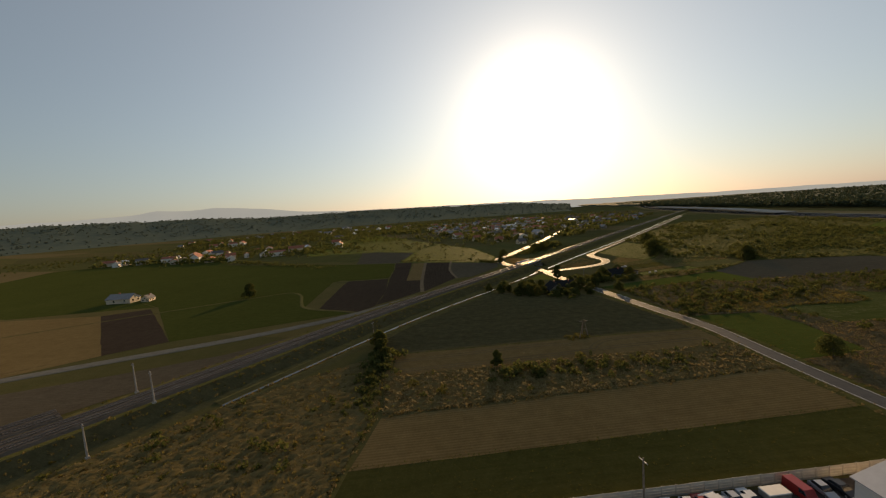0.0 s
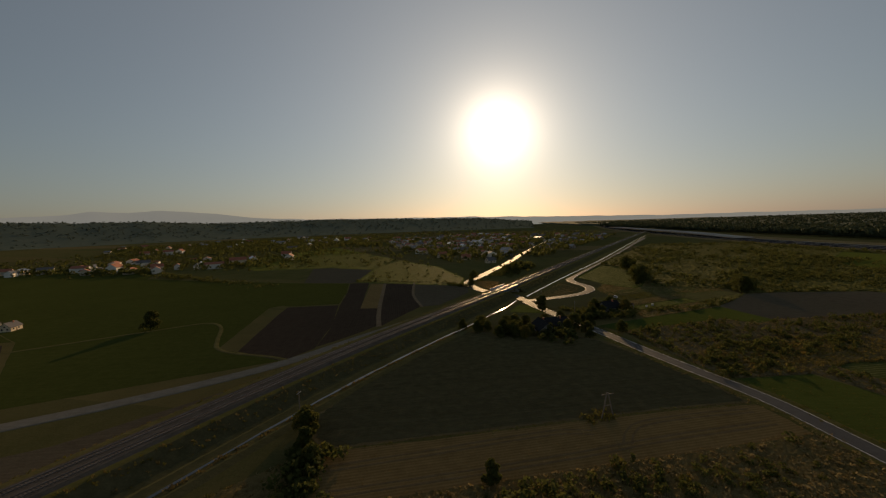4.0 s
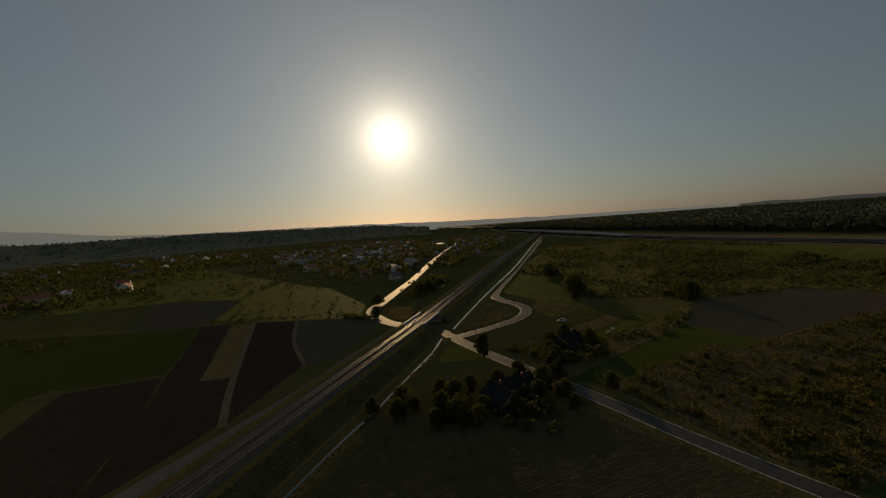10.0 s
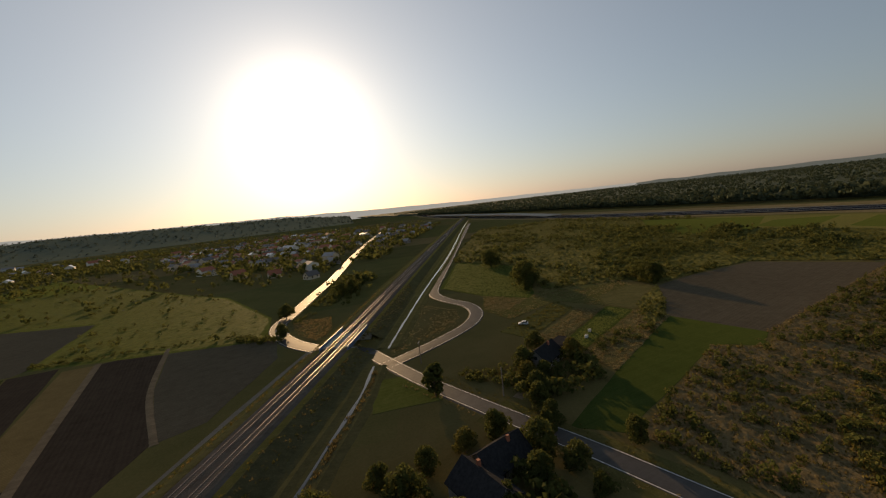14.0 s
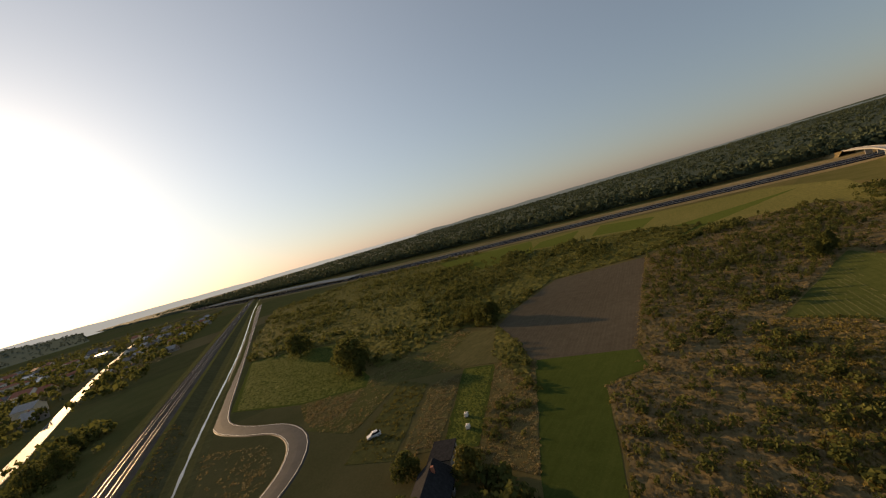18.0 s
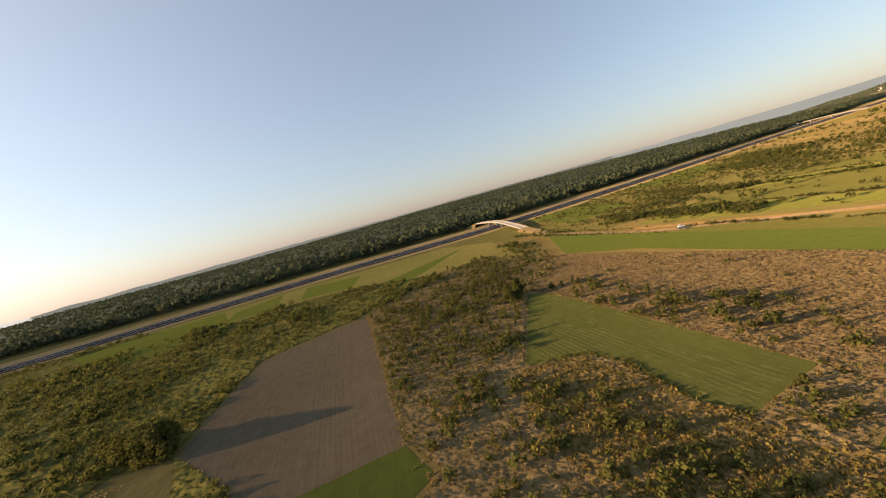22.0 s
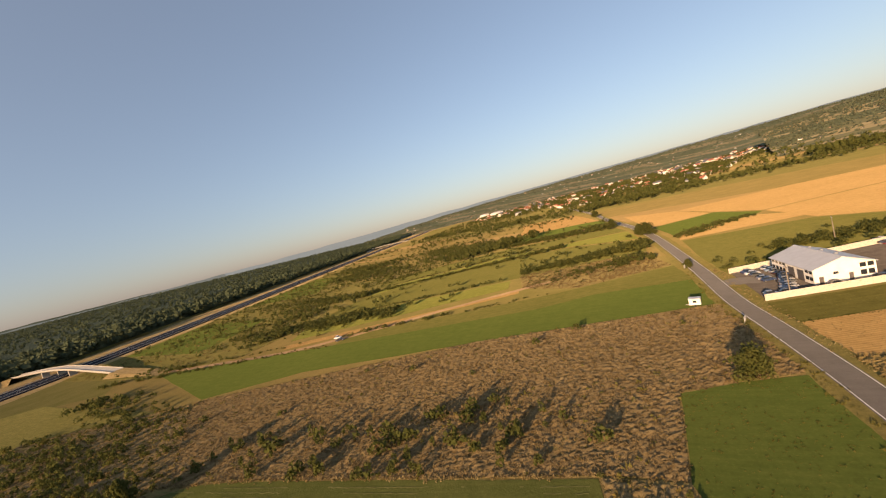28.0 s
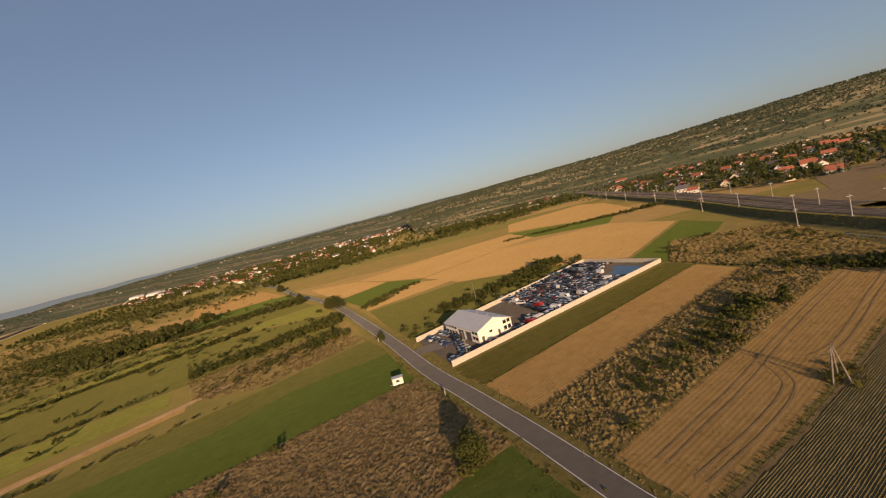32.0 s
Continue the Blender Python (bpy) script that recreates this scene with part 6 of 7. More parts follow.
def garden_shed(x, y, turn):
    """A low shed with a flat dark felt roof."""
    t = tagged(new("garden_shed"), "low garden shed with flat dark roof behind the old house", "shed")
    t.matrix_basis = pose(x, y, 0, 0, 0, turn)
    part("wall", box(bmesh.new(), -3.6, 3.6, -2.4, 2.4, -0.1, 2.3, 0.03), M["grey_wall"], t)
    part("roof", box(bmesh.new(), -3.9, 3.9, -2.7, 2.7, 2.3, 2.5, 0.03), M["slate"], t)
    part("door", box(bmesh.new(), -0.5, 0.5, -2.46, -2.36, 0.0, 2.0), M["door_wood"], t)
    part("window", box(bmesh.new(), 1.4, 2.4, -2.46, -2.36, 1.0, 1.8), M["glass"], t)


garden_shed(95, 195.5, 24)


def water_tank(x, y):
    """A white plastic tank in a wire cage on a pallet."""
    t = tagged(new("water_tank"), "white plastic water tank standing in a green garden strip", "tank")
    t.matrix_basis = pose(x, y, 0.03, 0, 0, 20)
    part("pallet", box(bmesh.new(), -0.6, 0.6, -0.5, 0.5, 0, 0.14, 0.01), M["old_wood"], t)
    part("body", box(bmesh.new(), -0.55, 0.55, -0.47, 0.47, 0.14, 1.1, 0.1), M["white_wall"], t)
    bm = bmesh.new()
    bmesh.ops.create_cone(bm, cap_ends=True, segments=10, radius1=0.12, radius2=0.12, depth=0.08, matrix=Matrix.Translation((0, 0, 1.13)))
    part("cap", bm, M["dark_roof"], t)
    for z in (0.3, 0.6, 0.9):
        part("rail", box(bmesh.new(), -0.6, 0.6, -0.52, -0.49, z, z + 0.03), M["steel"], t)


water_tank(107, 196.5)
water_tank(112, 200)
for _x, _y, _a, _s in ((764, -1767, 60, 2.0), (704, -1592, 65, 2.4), (284, -1073, 20, 1.3), (880, -1900, 62, 2.2), (1040, -1044, 70, 1.2)):
    put_house(_x, _y, _a, "block", "in the distant town", _s)
put_house(-262, 176, 95, "barn", "alone in the fields")
put_house(-244, 178, 15, "dark", "alone in the fields", 0.7)


def far_houses(places, turns, scales, name, label, seed):
    """Small plain houses of a far town in one growth: walls and gabled roofs."""
    r = np.random.RandomState(seed)
    vv, ff, ix = [], [], []
    for xyz, a, s in zip(places, turns, scales):
        x, y = xyz[:2]
        W, L, H, A = 4.6 * s, r.uniform(5, 9) * s, r.uniform(3.2, 6.0) * s, 0
        z = 0 if len(xyz) < 3 else xyz[2]
        A = H + r.uniform(1.5, 3.6) * s
        c, q = math.cos(a), math.sin(a)
        o = len(vv)
        for yy in (-L, L):
            for px, pz in ((-W, 0), (-W, H), (0, A), (W, H), (W, 0)):
                vv.append((x + px * c - yy * q, y + px * q + yy * c, z + pz))
        for yy in (-L - 0.4, L + 0.4):
            for px, pz in ((-W - 0.4, H - 0.1), (0, A + 0.25), (W + 0.4, H - 0.1)):
                vv.append((x + px * c - yy * q, y + px * q + yy * c, z + pz))
        ff += [(o, o + 1, o + 2, o + 3, o + 4), (o + 5, o + 6, o + 7, o + 8, o + 9), (o, o + 5, o + 6, o + 1), (o + 3, o + 8, o + 9, o + 4), (o + 10, o + 13, o + 14, o + 11), (o + 11, o + 14, o + 15, o + 12)]
        wall, roof = int(r.choice((0, 1))), int(r.choice((2, 2, 3, 4)))
        ix += [wall] * 4 + [roof] * 2
    me = mesh_from(name, vv, ff, [M["white_wall"], M["cream_wall"], M["red_roof"], M["grey_roof"], M["dark_roof"]], index=ix)
    return tagged(new(name, me), label, "houses", kind="stuff")


def village(poly, count, group, where, seed, kinds, apart=15, trees=1.2, scale=1.0, far=False):
    """Houses at loose spacing, with garden trees and bushes between."""
    r = np.random.RandomState(seed)
    a = np.array(poly, float)
    done = []
    for _ in range(count * 30):
        q = a.min(0) + (a.max(0) - a.min(0)) * r.rand(2)
        if len(done) >= count:
            break
        if not inside(q[None], poly)[0] or any((q[0] - d[0]) ** 2 + (q[1] - d[1]) ** 2 < apart ** 2 for d in done):
            continue
        if near_line(q[None], VILLAGE_ROAD, 12)[0] or near_line(q[None], RAIL, 26)[0] or near_line(q[None], MOTORWAY, 60)[0]:
            continue
        done.append(q)
        if far:
            continue
        put_house(q[0], q[1], r.choice((28, 118, 208, 298)) + r.uniform(-15, 15), str(r.choice(kinds)), where, scale * r.uniform(0.8, 1.15), group)
    if far:
        far_houses(done, r.choice((0.5, 2.06), len(done)) + r.uniform(-0.3, 0.3, len(done)), scale * r.uniform(0.8, 1.3, len(done)), "far_houses", f"small pale houses with red and grey roofs {where}", seed)
    p = sow(poly, 0.014 * trees, 0.5, 0.02, seed)
    p = p[~near_line(p, VILLAGE_ROAD, 8)]
    if len(done):
        d = np.array(done)
        p = p[(((p[:, None] - d[None]) ** 2).sum(-1)).min(1) > 60]
    stuff("garden_trees", "leafy garden trees and hedges between houses", "trees", CLUMP, rows_of(p, 4, 9, seed), M["leaf"])


for _k, _spots in enumerate(SLOPE_TOWNS):
    _r = np.random.RandomState(40 + _k)
    far_houses(_spots, _r.rand(len(_spots)) * 3.14, (0.55, 0.62)[_k] * _r.uniform(0.6, 1.3, len(_spots)), "far_houses", "small pale houses scattered over the far slopes", 50 + _k)
KEEP_OFF += [(VILLAGE_ROAD, 7), (RAIL, 16), (LOOP_ROAD, 6), (MOTORWAY, 45)]
village([(50, 400), (100, 520), (160, 700), (270, 960), (60, 1250), (-180, 1150), (-140, 800), (-40, 560), (-5, 440)], 85, "houses of the western village", "in the western village", 1, ["dark", "weathered", "grey", "weathered", "dark", "red"], 17, 1.6)
village([(110, 480), (240, 700), (420, 1010), (330, 1050), (180, 740), (95, 520)], 22, "houses of the western village", "near the railway", 2, ["red", "dark", "weathered"], 17, 2.0)
village([(-190, 480), (-250, 620), (-480, 600), (-620, 420), (-400, 420)], 32, "houses of the hamlet", "in a hamlet among trees", 3, ["red", "dark", "grey"], 18, 1.6, 1.0, True)
village([(-225, -60), (-250, -180), (-420, -520), (-760, -620), (-640, -200), (-420, -70)], 76, "houses of the red-roofed village", "in the village beyond the railway", 4, ["red", "redwhite", "red", "dark", "grey"], 19, 1.3)
village([(-620, -640), (-350, -760), (-500, -1100), (-900, -1000)], 40, "houses of the red-roofed village", "at the foot of the hills", 5, ["red", "redwhite", "grey"], 22, 1.2, 1.1, True)
village([(20, -640), (260, -760), (420, -1250), (150, -1500), (-150, -1150)], 85, "houses of the southern town", "in the distant town", 6, ["redwhite", "red", "grey", "block"], 24, 1.6, 0.9, True)
village([(420, -1000), (760, -1350), (900, -1900), (500, -2000), (380, -1400)], 90, "houses of the southern town", "in the distant town", 7, ["redwhite", "grey", "block", "red"], 30, 1.2, 1.1, True)
village([(-450, -1150), (-100, -1250), (100, -1700), (-500, -1800)], 45, "houses of the southern town", "in the distant town", 8, ["redwhite", "grey", "block"], 32, 1.0, 1.4, True)
village([(-700, 700), (-350, 800), (-200, 1250), (-600, 1500), (-1000, 1100)], 40, "houses of the hamlet", "far off among trees", 9, ["red", "dark", "grey"], 30, 1.6, 1.2, True)

village([(70, 470), (160, 690), (330, 1010), (80, 1300), (-200, 1200), (-150, 800), (-40, 560)], 130, "houses of the western village", "in the western village", 12, ["red"], 13, 0.5, 1.0, True)
p = sow([(-420, 380), (-60, 470), (60, 440), (300, 900), (500, 1300), (-200, 1700), (-900, 1300), (-800, 600)], 0.0035, 0.35, 0.008, 77)
stuff("far_trees", "trees and hedges scattered through the villages", "trees", CLUMP, rows_of(p, 3, 10, 78), M["leaf"])
p = sow([(-225, -60), (-250, -180), (-420, -520), (-760, -620), (-640, -200), (-420, -70)], 0.007, 0.2, 0.01, 83)
stuff("village_trees", "dark leafy trees in the gardens of the red-roofed village", "trees", CLUMP, rows_of(p, 3, 7, 84), M["town_leaf"])
p = sow([(50, 400), (100, 520), (160, 700), (270, 960), (60, 1250), (-180, 1150), (-140, 800), (-40, 560), (-5, 440)], 0.005, 0.2, 0.01, 85)
stuff("village_trees", "leafy trees in the gardens of the western village", "trees", CLUMP, rows_of(p, 3, 7, 86), M["town_leaf"])
p = sow([(-230, -40), (-700, 100), (-1100, -300), (-900, -900), (-350, -560)], 0.006, 0.4, 0.008, 79)
stuff("far_trees", "trees and hedges scattered through the villages", "trees", CLUMP, rows_of(p, 3, 8, 80), M["town_leaf"])
village([(-900, -1300), (200, -1500), (900, -1900), (700, -2280), (-900, -2250)], 130, "houses of the southern town", "far off in the distant town", 14, ["grey"], 30, 0.35, 1.2, True)
p = sow([(-500, -480), (150, -480), (700, -760), (900, -2000), (-600, -2000)], 0.0034, 0.42, 0.007, 81)
stuff("far_trees", "trees scattered through the distant town", "trees", CLUMP, rows_of(p, 4, 12, 82), M["leaf"])

# ---- single trees ----
for x, y, h, k, l in (
    (103.5, 52, 6.2, "broad", "broad leafy tree beside the country road"), (-160, 172, 10, "round", "lone round tree in a green meadow"), (7, 49, 6, "tall", "slim leafy tree in the weedy strip"),
    (47.5, 191, 10, "tall", "tall leafy tree beside the road bend"), (73.5, 149, 5.5, "round", "small round tree beside the road"), (140, 274, 13, "broad", "large leafy tree at the field edge"),
    (149, 287, 12, "broad", "large leafy tree at the field edge"), (160, 345, 13, "broad", "large spreading tree at the field edge"), (135, 266, 7, "round", "leafy tree at the field edge"), (168, 352, 10, "round", "leafy tree at the field edge"),
    (184, 229, 11, "round", "large leafy tree beside the ploughed field"), (187.5, 237, 9.5, "broad", "leafy tree beside the ploughed field"), (191, 244, 8.5, "broad", "leafy tree beside the ploughed field"), (196, 251, 7.5, "round", "leafy tree beside the ploughed field"),
    (117, -158, 9, "broad", "dense round roadside tree"), (121, -163, 8, "round", "dense round roadside tree"), (143, -232, 9, "round", "roadside tree at the bend"), (104, -47.5, 4, "round", "small round bush-like tree by the road"),
    (-34, 60, 7, "tall", "dark leafy tree at the field corner"), (-36, 66, 8, "tall", "dark leafy tree at the field corner"), (-31, 56, 5, "round", "low leafy tree at the field corner"), (-38, 71, 6, "round", "leafy tree at the field corner"),
    (15, 316, 8, "round", "tree beside the village road"), (12, 282, 6, "round", "tree beside the village road"), (50, 345, 9, "broad", "leafy tree by the railway"), (58, 352, 9, "broad", "leafy tree by the railway"), (66, 372, 8, "round", "leafy tree by the railway"),
    (230, 108, 8.5, "tall", "tall tree at the meadow corner"), (233, 112, 5.5, "round", "leafy tree at the meadow corner"), (228, 113, 5.5, "round", "leafy tree at the meadow corner"),
    (91, 186, 7, "yellow", "yellowing tree in the garden"), (77, 182, 5, "round", "garden tree beside the house"), (76, 190, 7, "round", "garden tree beside the house"), (88, 200, 6, "round", "garden tree beside the house"),
    (230, -300, 9, "broad", "lone broad tree among fields"), (170, -385, 9, "round", "tree beside the distant road"),
):
    tree(x, y, h, k, l)
for x, y, h, k in ((22, 152, 7, "round"), (27, 158, 8, "round"), (30, 143, 6, "yellow"), (19, 146, 6, "round"), (41, 147, 6, "round"), (50, 149, 7, "round"), (55, 156, 8, "round"), (58, 149, 6, "round"), (60, 160, 7, "tall"), (24, 165, 6, "round"), (15, 157, 5, "round"), (51, 166, 7, "round"), (43, 165, 6, "yellow"), (64, 163, 6, "round"), (66, 170, 7, "round"), (70, 176, 7, "round"), (72, 183, 6, "yellow"), (57, 142, 5, "round"), (3, 160, 6, "round"), (10, 154, 7, "round"), (12, 162, 6, "broad"), (25, 148, 7, "broad"), (33, 149, 6, "round"), (34, 164, 6, "round")):
    tree(x, y, h * 0.9, k, "leafy tree in the garden round the houses", "garden trees")

M["swath"] = leaf_mat("drying_cut_grass", (0.085, 0.092, 0.03), (0.12, 0.122, 0.043), (0.17, 0.16, 0.062), 0.2)
M["carpet_tan"] = soil("faded_herb_cover", (0.12, 0.09, 0.042), (0.19, 0.142, 0.068), (0.29, 0.218, 0.11), fine=2.6, bump=1.0, patch=0.06)
M["carpet_gold"] = soil("golden_herb_cover", (0.115, 0.089, 0.033), (0.185, 0.137, 0.054), (0.285, 0.205, 0.086), fine=2.6, bump=1.0, patch=0.07)
M["carpet_brown"] = soil("brown_herb_cover", (0.11, 0.08, 0.04), (0.17, 0.124, 0.061), (0.25, 0.186, 0.093), fine=3.0, bump=1.0, patch=0.08)
M["carpet_green"] = leaf_mat("meadow_herb_cover", (0.1, 0.11, 0.03), (0.17, 0.172, 0.046), (0.28, 0.255, 0.08), 0.5)
M["blades"] = leaf_mat("lit_grass_blades", (0.1, 0.13, 0.026), (0.135, 0.165, 0.033), (0.18, 0.2, 0.045), 0.55)
M["crop_leaf"] = leaf_mat("withered_crop_leaves", (0.085, 0.07, 0.03), (0.12, 0.098, 0.044), (0.165, 0.135, 0.06), 0.05)
# ---- wild growth ----
KEEP_OFF += [(ROAD, 5), (SERVICE, 5), (DITCH_B, 3), ([(125, 106), (133, 109), (155, 110), (163, 114), (168, 130), (238, 101), (207, 94), (131, 84.5)], 0), ([(90, 60), (91, 51), (106, 54), (117, 58), (118, 85), (113, 100), (82, 97)], 0)]
BRIDGE_LAND = [(385, 30), (540, 22), (572, -120), (655, -400), (560, -430), (430, -200), (330, -50), (330, 5)]
field("rough_field", "rough green and tan grassland below the motorway bridge", BRIDGE_LAND, V_, 3.0)
field("green_field", "green strip field near the motorway", [(400, -8), (535, -22), (560, -110), (430, -90)], U_, 1.5)
field("green_field", "green strip field near the motorway", [(470, -190), (585, -180), (640, -360), (560, -330)], U_, 1.5)
KEEP_OFF += [(c, 0) for _, l, c, _ in FIELDS if "below the motorway" in l and l.startswith("green")]
ROUGH_A = [(278, 176), (151, 163), (138, 157), (129, 168), (75, 150), (84, 98), (112, 100), (118, 85), (131, 84), (168, 100), (230, 98), (290, 60), (360, 90), (340, 150)]
ROUGH_B = [(131, 84), (220, 96), (232, 104), (290, 58), (178, 18), (99, 4), (94, 28), (91, 50), (106, 54), (117, 58), (118, 84)]
ROUGH_C = [(145, 194), (163, 208), (182, 225), (184, 262), (300, 330), (400, 300), (400, 200), (360, 150), (285, 180), (255, 226), (185, 228), (150, 212), (128, 188)]
ROUGH_D = [(-24, -14), (-23, 19), (-28, 43), (-33, 62), (-58, 38), (-81, 9), (-94, -12), (-60, -45)]
STRIP = [(87, 46), (86, 66), (-28, 43), (-22, 20)]
MEADOW = [(-90, 318), (5, 283), (8, 325), (-20, 420), (-49, 463), (-274, 847), (-340, 560), (-240, 430), (-150, 436), (-93, 406)]
EAST = [(120, -62), (180, -58), (262, -18), (300, 5), (450, 10), (620, -190), (820, -740), (420, -900), (260, -620), (150, -300), (125, -200)]
WEST = [(150, 400), (180, 330), (140, 262), (190, 240), (260, 300), (400, 300), (500, 420), (480, 640), (330, 660)]
BACK = [(93, -31), (-14, -63), (-24, -76), (40, -76), (72, -62), (100, -45)]
HEDGE = [(100, -120), (104, -136), (58, -164), (53, -156)]

# dry herbs, thick in the rough land near the path
GOLD = [(166, 132), (150, 137), (128, 137), (104, 130), (86, 118), (86, 101), (112, 101), (124, 106.5), (152, 111), (163, 116)]
stuff("faded_grass", "faded tan grass and herbs of the fallow land", "herbs", TUFT, rows_of(sow(ROUGH_A, 0.3, 0.0, 0.06, 21), 0.5, 1.0, 15, 0, 0.5), M["herb_pale"])
stuff("olive_herbs", "close olive-brown herbs of the fallow land", "herbs", COVER, rows_of(sow(ROUGH_A, 0.8, 0.12, 0.06, 151), 0.5, 1.2, 152, 0, 0.7), M["herb_mid"])
carpet("faded_herbs", "low faded tan herbs covering the fallow land", ROUGH_A, 0.5, 0.5, M["carpet_tan"], 121)
carpet("golden_herbs", "yellow-brown herbs covering the fallow land", GOLD, 0.45, 0.7, M["carpet_gold"], 122)
carpet("dry_herb_cover", "dry brown herbs covering the fallow land", ROUGH_B, 0.45, 0.45, M["carpet_brown"], 123)
carpet("dry_herb_cover", "dry brown herbs covering land beside the railway", ROUGH_D, 0.8, 0.8, M["carpet_gold"], 124)
carpet("dry_herb_cover", "tan herbs covering the weedy strip", STRIP, 0.45, 0.6, M["carpet_gold"], 125)
carpet("meadow_herb_cover", "tall uneven growth of the wet meadow", ROUGH_C, 0.9, 0.9, M["carpet_green"], 126, 0.5)
carpet("meadow_herb_cover", "tall uneven growth of the wet meadow", WEST, 1.3, 1.1, M["carpet_green"], 127, 0.35)
carpet("grass", "short bright grass of the field by the curved road", [(156, 394), (165, 365), (173, 330), (134, 262), (126, 256), (113, 275), (104, 310)], 0.6, 0.2, M["blades"], 128)
carpet("grass", "short grass of the narrow strip field", [(139.5, 217), (142, 207.5), (101.5, 190.8), (99.8, 198.5)], 0.45, 0.2, M["blades"], 129)
carpet("grass", "short grass of the pasture", [(-88, 319), (4, 285), (7, 325), (-21, 419), (-50, 462), (-160, 650), (-240, 640), (-240, 440), (-150, 440), (-92, 408)], 1.0, 0.25, M["blades"], 130)
stuff("goldenrod", "yellow-brown goldenrod in broad patches", "herbs", MOUND + TUFT[:3], np.concatenate([rows_of(sow(GOLD, 2.6, 0.3, 0.11, 123), 0.5, 1.4, 124, 0, 0.85), rows_of(sow(ROUGH_A, 0.26, 0.5, 0.05, 125), 0.5, 1.2, 126, 0, 0.8), rows_of(sow(ROUGH_D, 0.4, 0.3, 0.07, 137), 0.5, 1.3, 138, 0, 0.8)]), M["goldenrod"])
tu = np.concatenate([sow(ROUGH_A, 0.2, 0.0, 0.06, 19), sow(ROUGH_B, 1.0, 0.0, 0.06, 22), sow(ROUGH_D, 0.3, 0.4, 0.07, 24)])
stuff("dry_herbs", "tall dry brown herbs and goldenrod", "herbs", TUFT, rows_of(tu, 0.5, 1.1, 5, 0, 0.5), M["herb"])
stuff("brown_herbs", "dark brown seeding herbs among the dry grass", "herbs", COVER, rows_of(sow(ROUGH_B, 1.3, 0.2, 0.12, 127), 0.5, 1.1, 128, 0, 0.7), M["herb_brown"])
tu = np.concatenate([sow(ROUGH_A, 0.35, 0.45, 0.05, 25), sow(ROUGH_B, 0.12, 0.5, 0.05, 26), sow(STRIP, 0.14, 0.5, 0.08, 27), sow(ROUGH_C, 0.3, 0.35, 0.03, 28), sow(ROUGH_D, 0.2, 0.45, 0.06, 29), sow(GOLD, 1.0, 0.45, 0.14, 129), sow([(131, 240), (129, 226), (92, 209), (88, 222)], 0.9, 0.3, 0.15, 139)])
stuff("green_herbs", "green weeds and grass tussocks", "herbs", MOUND + TUFT[:2], rows_of(tu, 0.5, 1.3, 6, 0, 0.8), M["leaf_yellow"])

stuff("meadow_herbs", "tall green and yellowing herbs of the wet meadow", "herbs", MOUND, np.concatenate([rows_of(sow(ROUGH_C, 0.35, 0.45, 0.022, 131), 0.8, 1.6, 132, 0, 0.7), rows_of(sow(WEST, 0.07, 0.5, 0.02, 133), 1.0, 2.0, 134, 0, 0.7)]), M["meadow_herb"])
stuff("faded_grass", "faded olive-brown grass beside the railway", "herbs", TUFT, rows_of(sow(ROUGH_D, 1.2, 0.0, 0.07, 92), 0.6, 1.2, 16, 0, 0.45), M["herb_pale"])
tp = np.concatenate([sow([(128, 224), (137, 217), (99, 200), (93, 207)], 1.6, 0, 1, 93), sow([(143, 207), (145, 193), (127, 186), (95, 173), (96, 187)], 1.6, 0, 1, 94), sow([(112, 271), (123, 253), (108, 245), (98, 254)], 1.2, 0, 1, 95), sow([(98, 252), (112, 275), (126, 254), (134, 260), (184, 262), (176, 236), (150, 232), (140, 219), (131, 240), (100, 232)], 0.9, 0.3, 0.06, 89), sow([(37, 212), (54, 226), (80, 240), (90, 262), (80, 285), (50, 238)], 0.8, 0.3, 0.06, 88)])
stuff("faded_grass", "faded tan weeds between the garden strips", "herbs", TUFT + BUSHLET[:1], rows_of(tp, 0.5, 1.2, 17, 0, 0.5), M["herb_pale"])
stuff("dry_herbs", "tall tan goldenrod along the weedy strip", "herbs", COVER + MOUND[:2], rows_of(sow(STRIP, 1.2, 0.3, 0.12, 90), 0.6, 1.5, 20, 0, 0.8), M["herb_pale"])
stuff("pale_herbs", "puffs of pale dry goldenrod in the weedy strip", "herbs", MOUND, rows_of(sow(STRIP, 0.35, 0.55, 0.15, 135), 0.7, 1.6, 136, 0, 0.8), M["herb_pale"])
stuff("pale_herbs", "puffs of pale dry herbs on the rough land", "herbs", BUSHLET, rows_of(sow(ROUGH_D, 0.12, 0.65, 0.1, 86), 0.5, 1.2, 21, 0, 0.8), M["herb_pale"])
tu = np.concatenate([sow([(17, 272), (30, 262), (36, 300), (18, 306)], 1.0, 0, 1, 96), sow([(110, -58), (119, -100), (192, -92), (180, -54), (150, -40)], 0.8, 0.2, 0.05, 97)])
stuff("dry_herbs", "tall dry brown herbs and goldenrod", "herbs", TUFT, rows_of(tu, 0.7, 1.4, 98, 0, 0.55), M["herb"])
bank = []
for seg, o0, o1, y0, y1, dens in ((_line, 6.5, 12.5, -140, 330, 2.2), (_line, -12.5, -7, -140, 330, 1.6)):
    for p, w in zip(_line, _ways):
        if y0 < p.y < y1:
            for _ in range(int(4 * dens)):
                o = NP.uniform(o0, o1)
                q = p + w * NP.uniform(-2, 2)
                bank.append((q.x + w.y * o, q.y - w.x * o, max(0.1, 3.4 - (abs(o) - 7.5) * 0.56) - 0.1 if abs(o) > 7.5 else 3.35, NP.uniform(0.5, 1.3), NP.uniform(0.4, 1.0)))
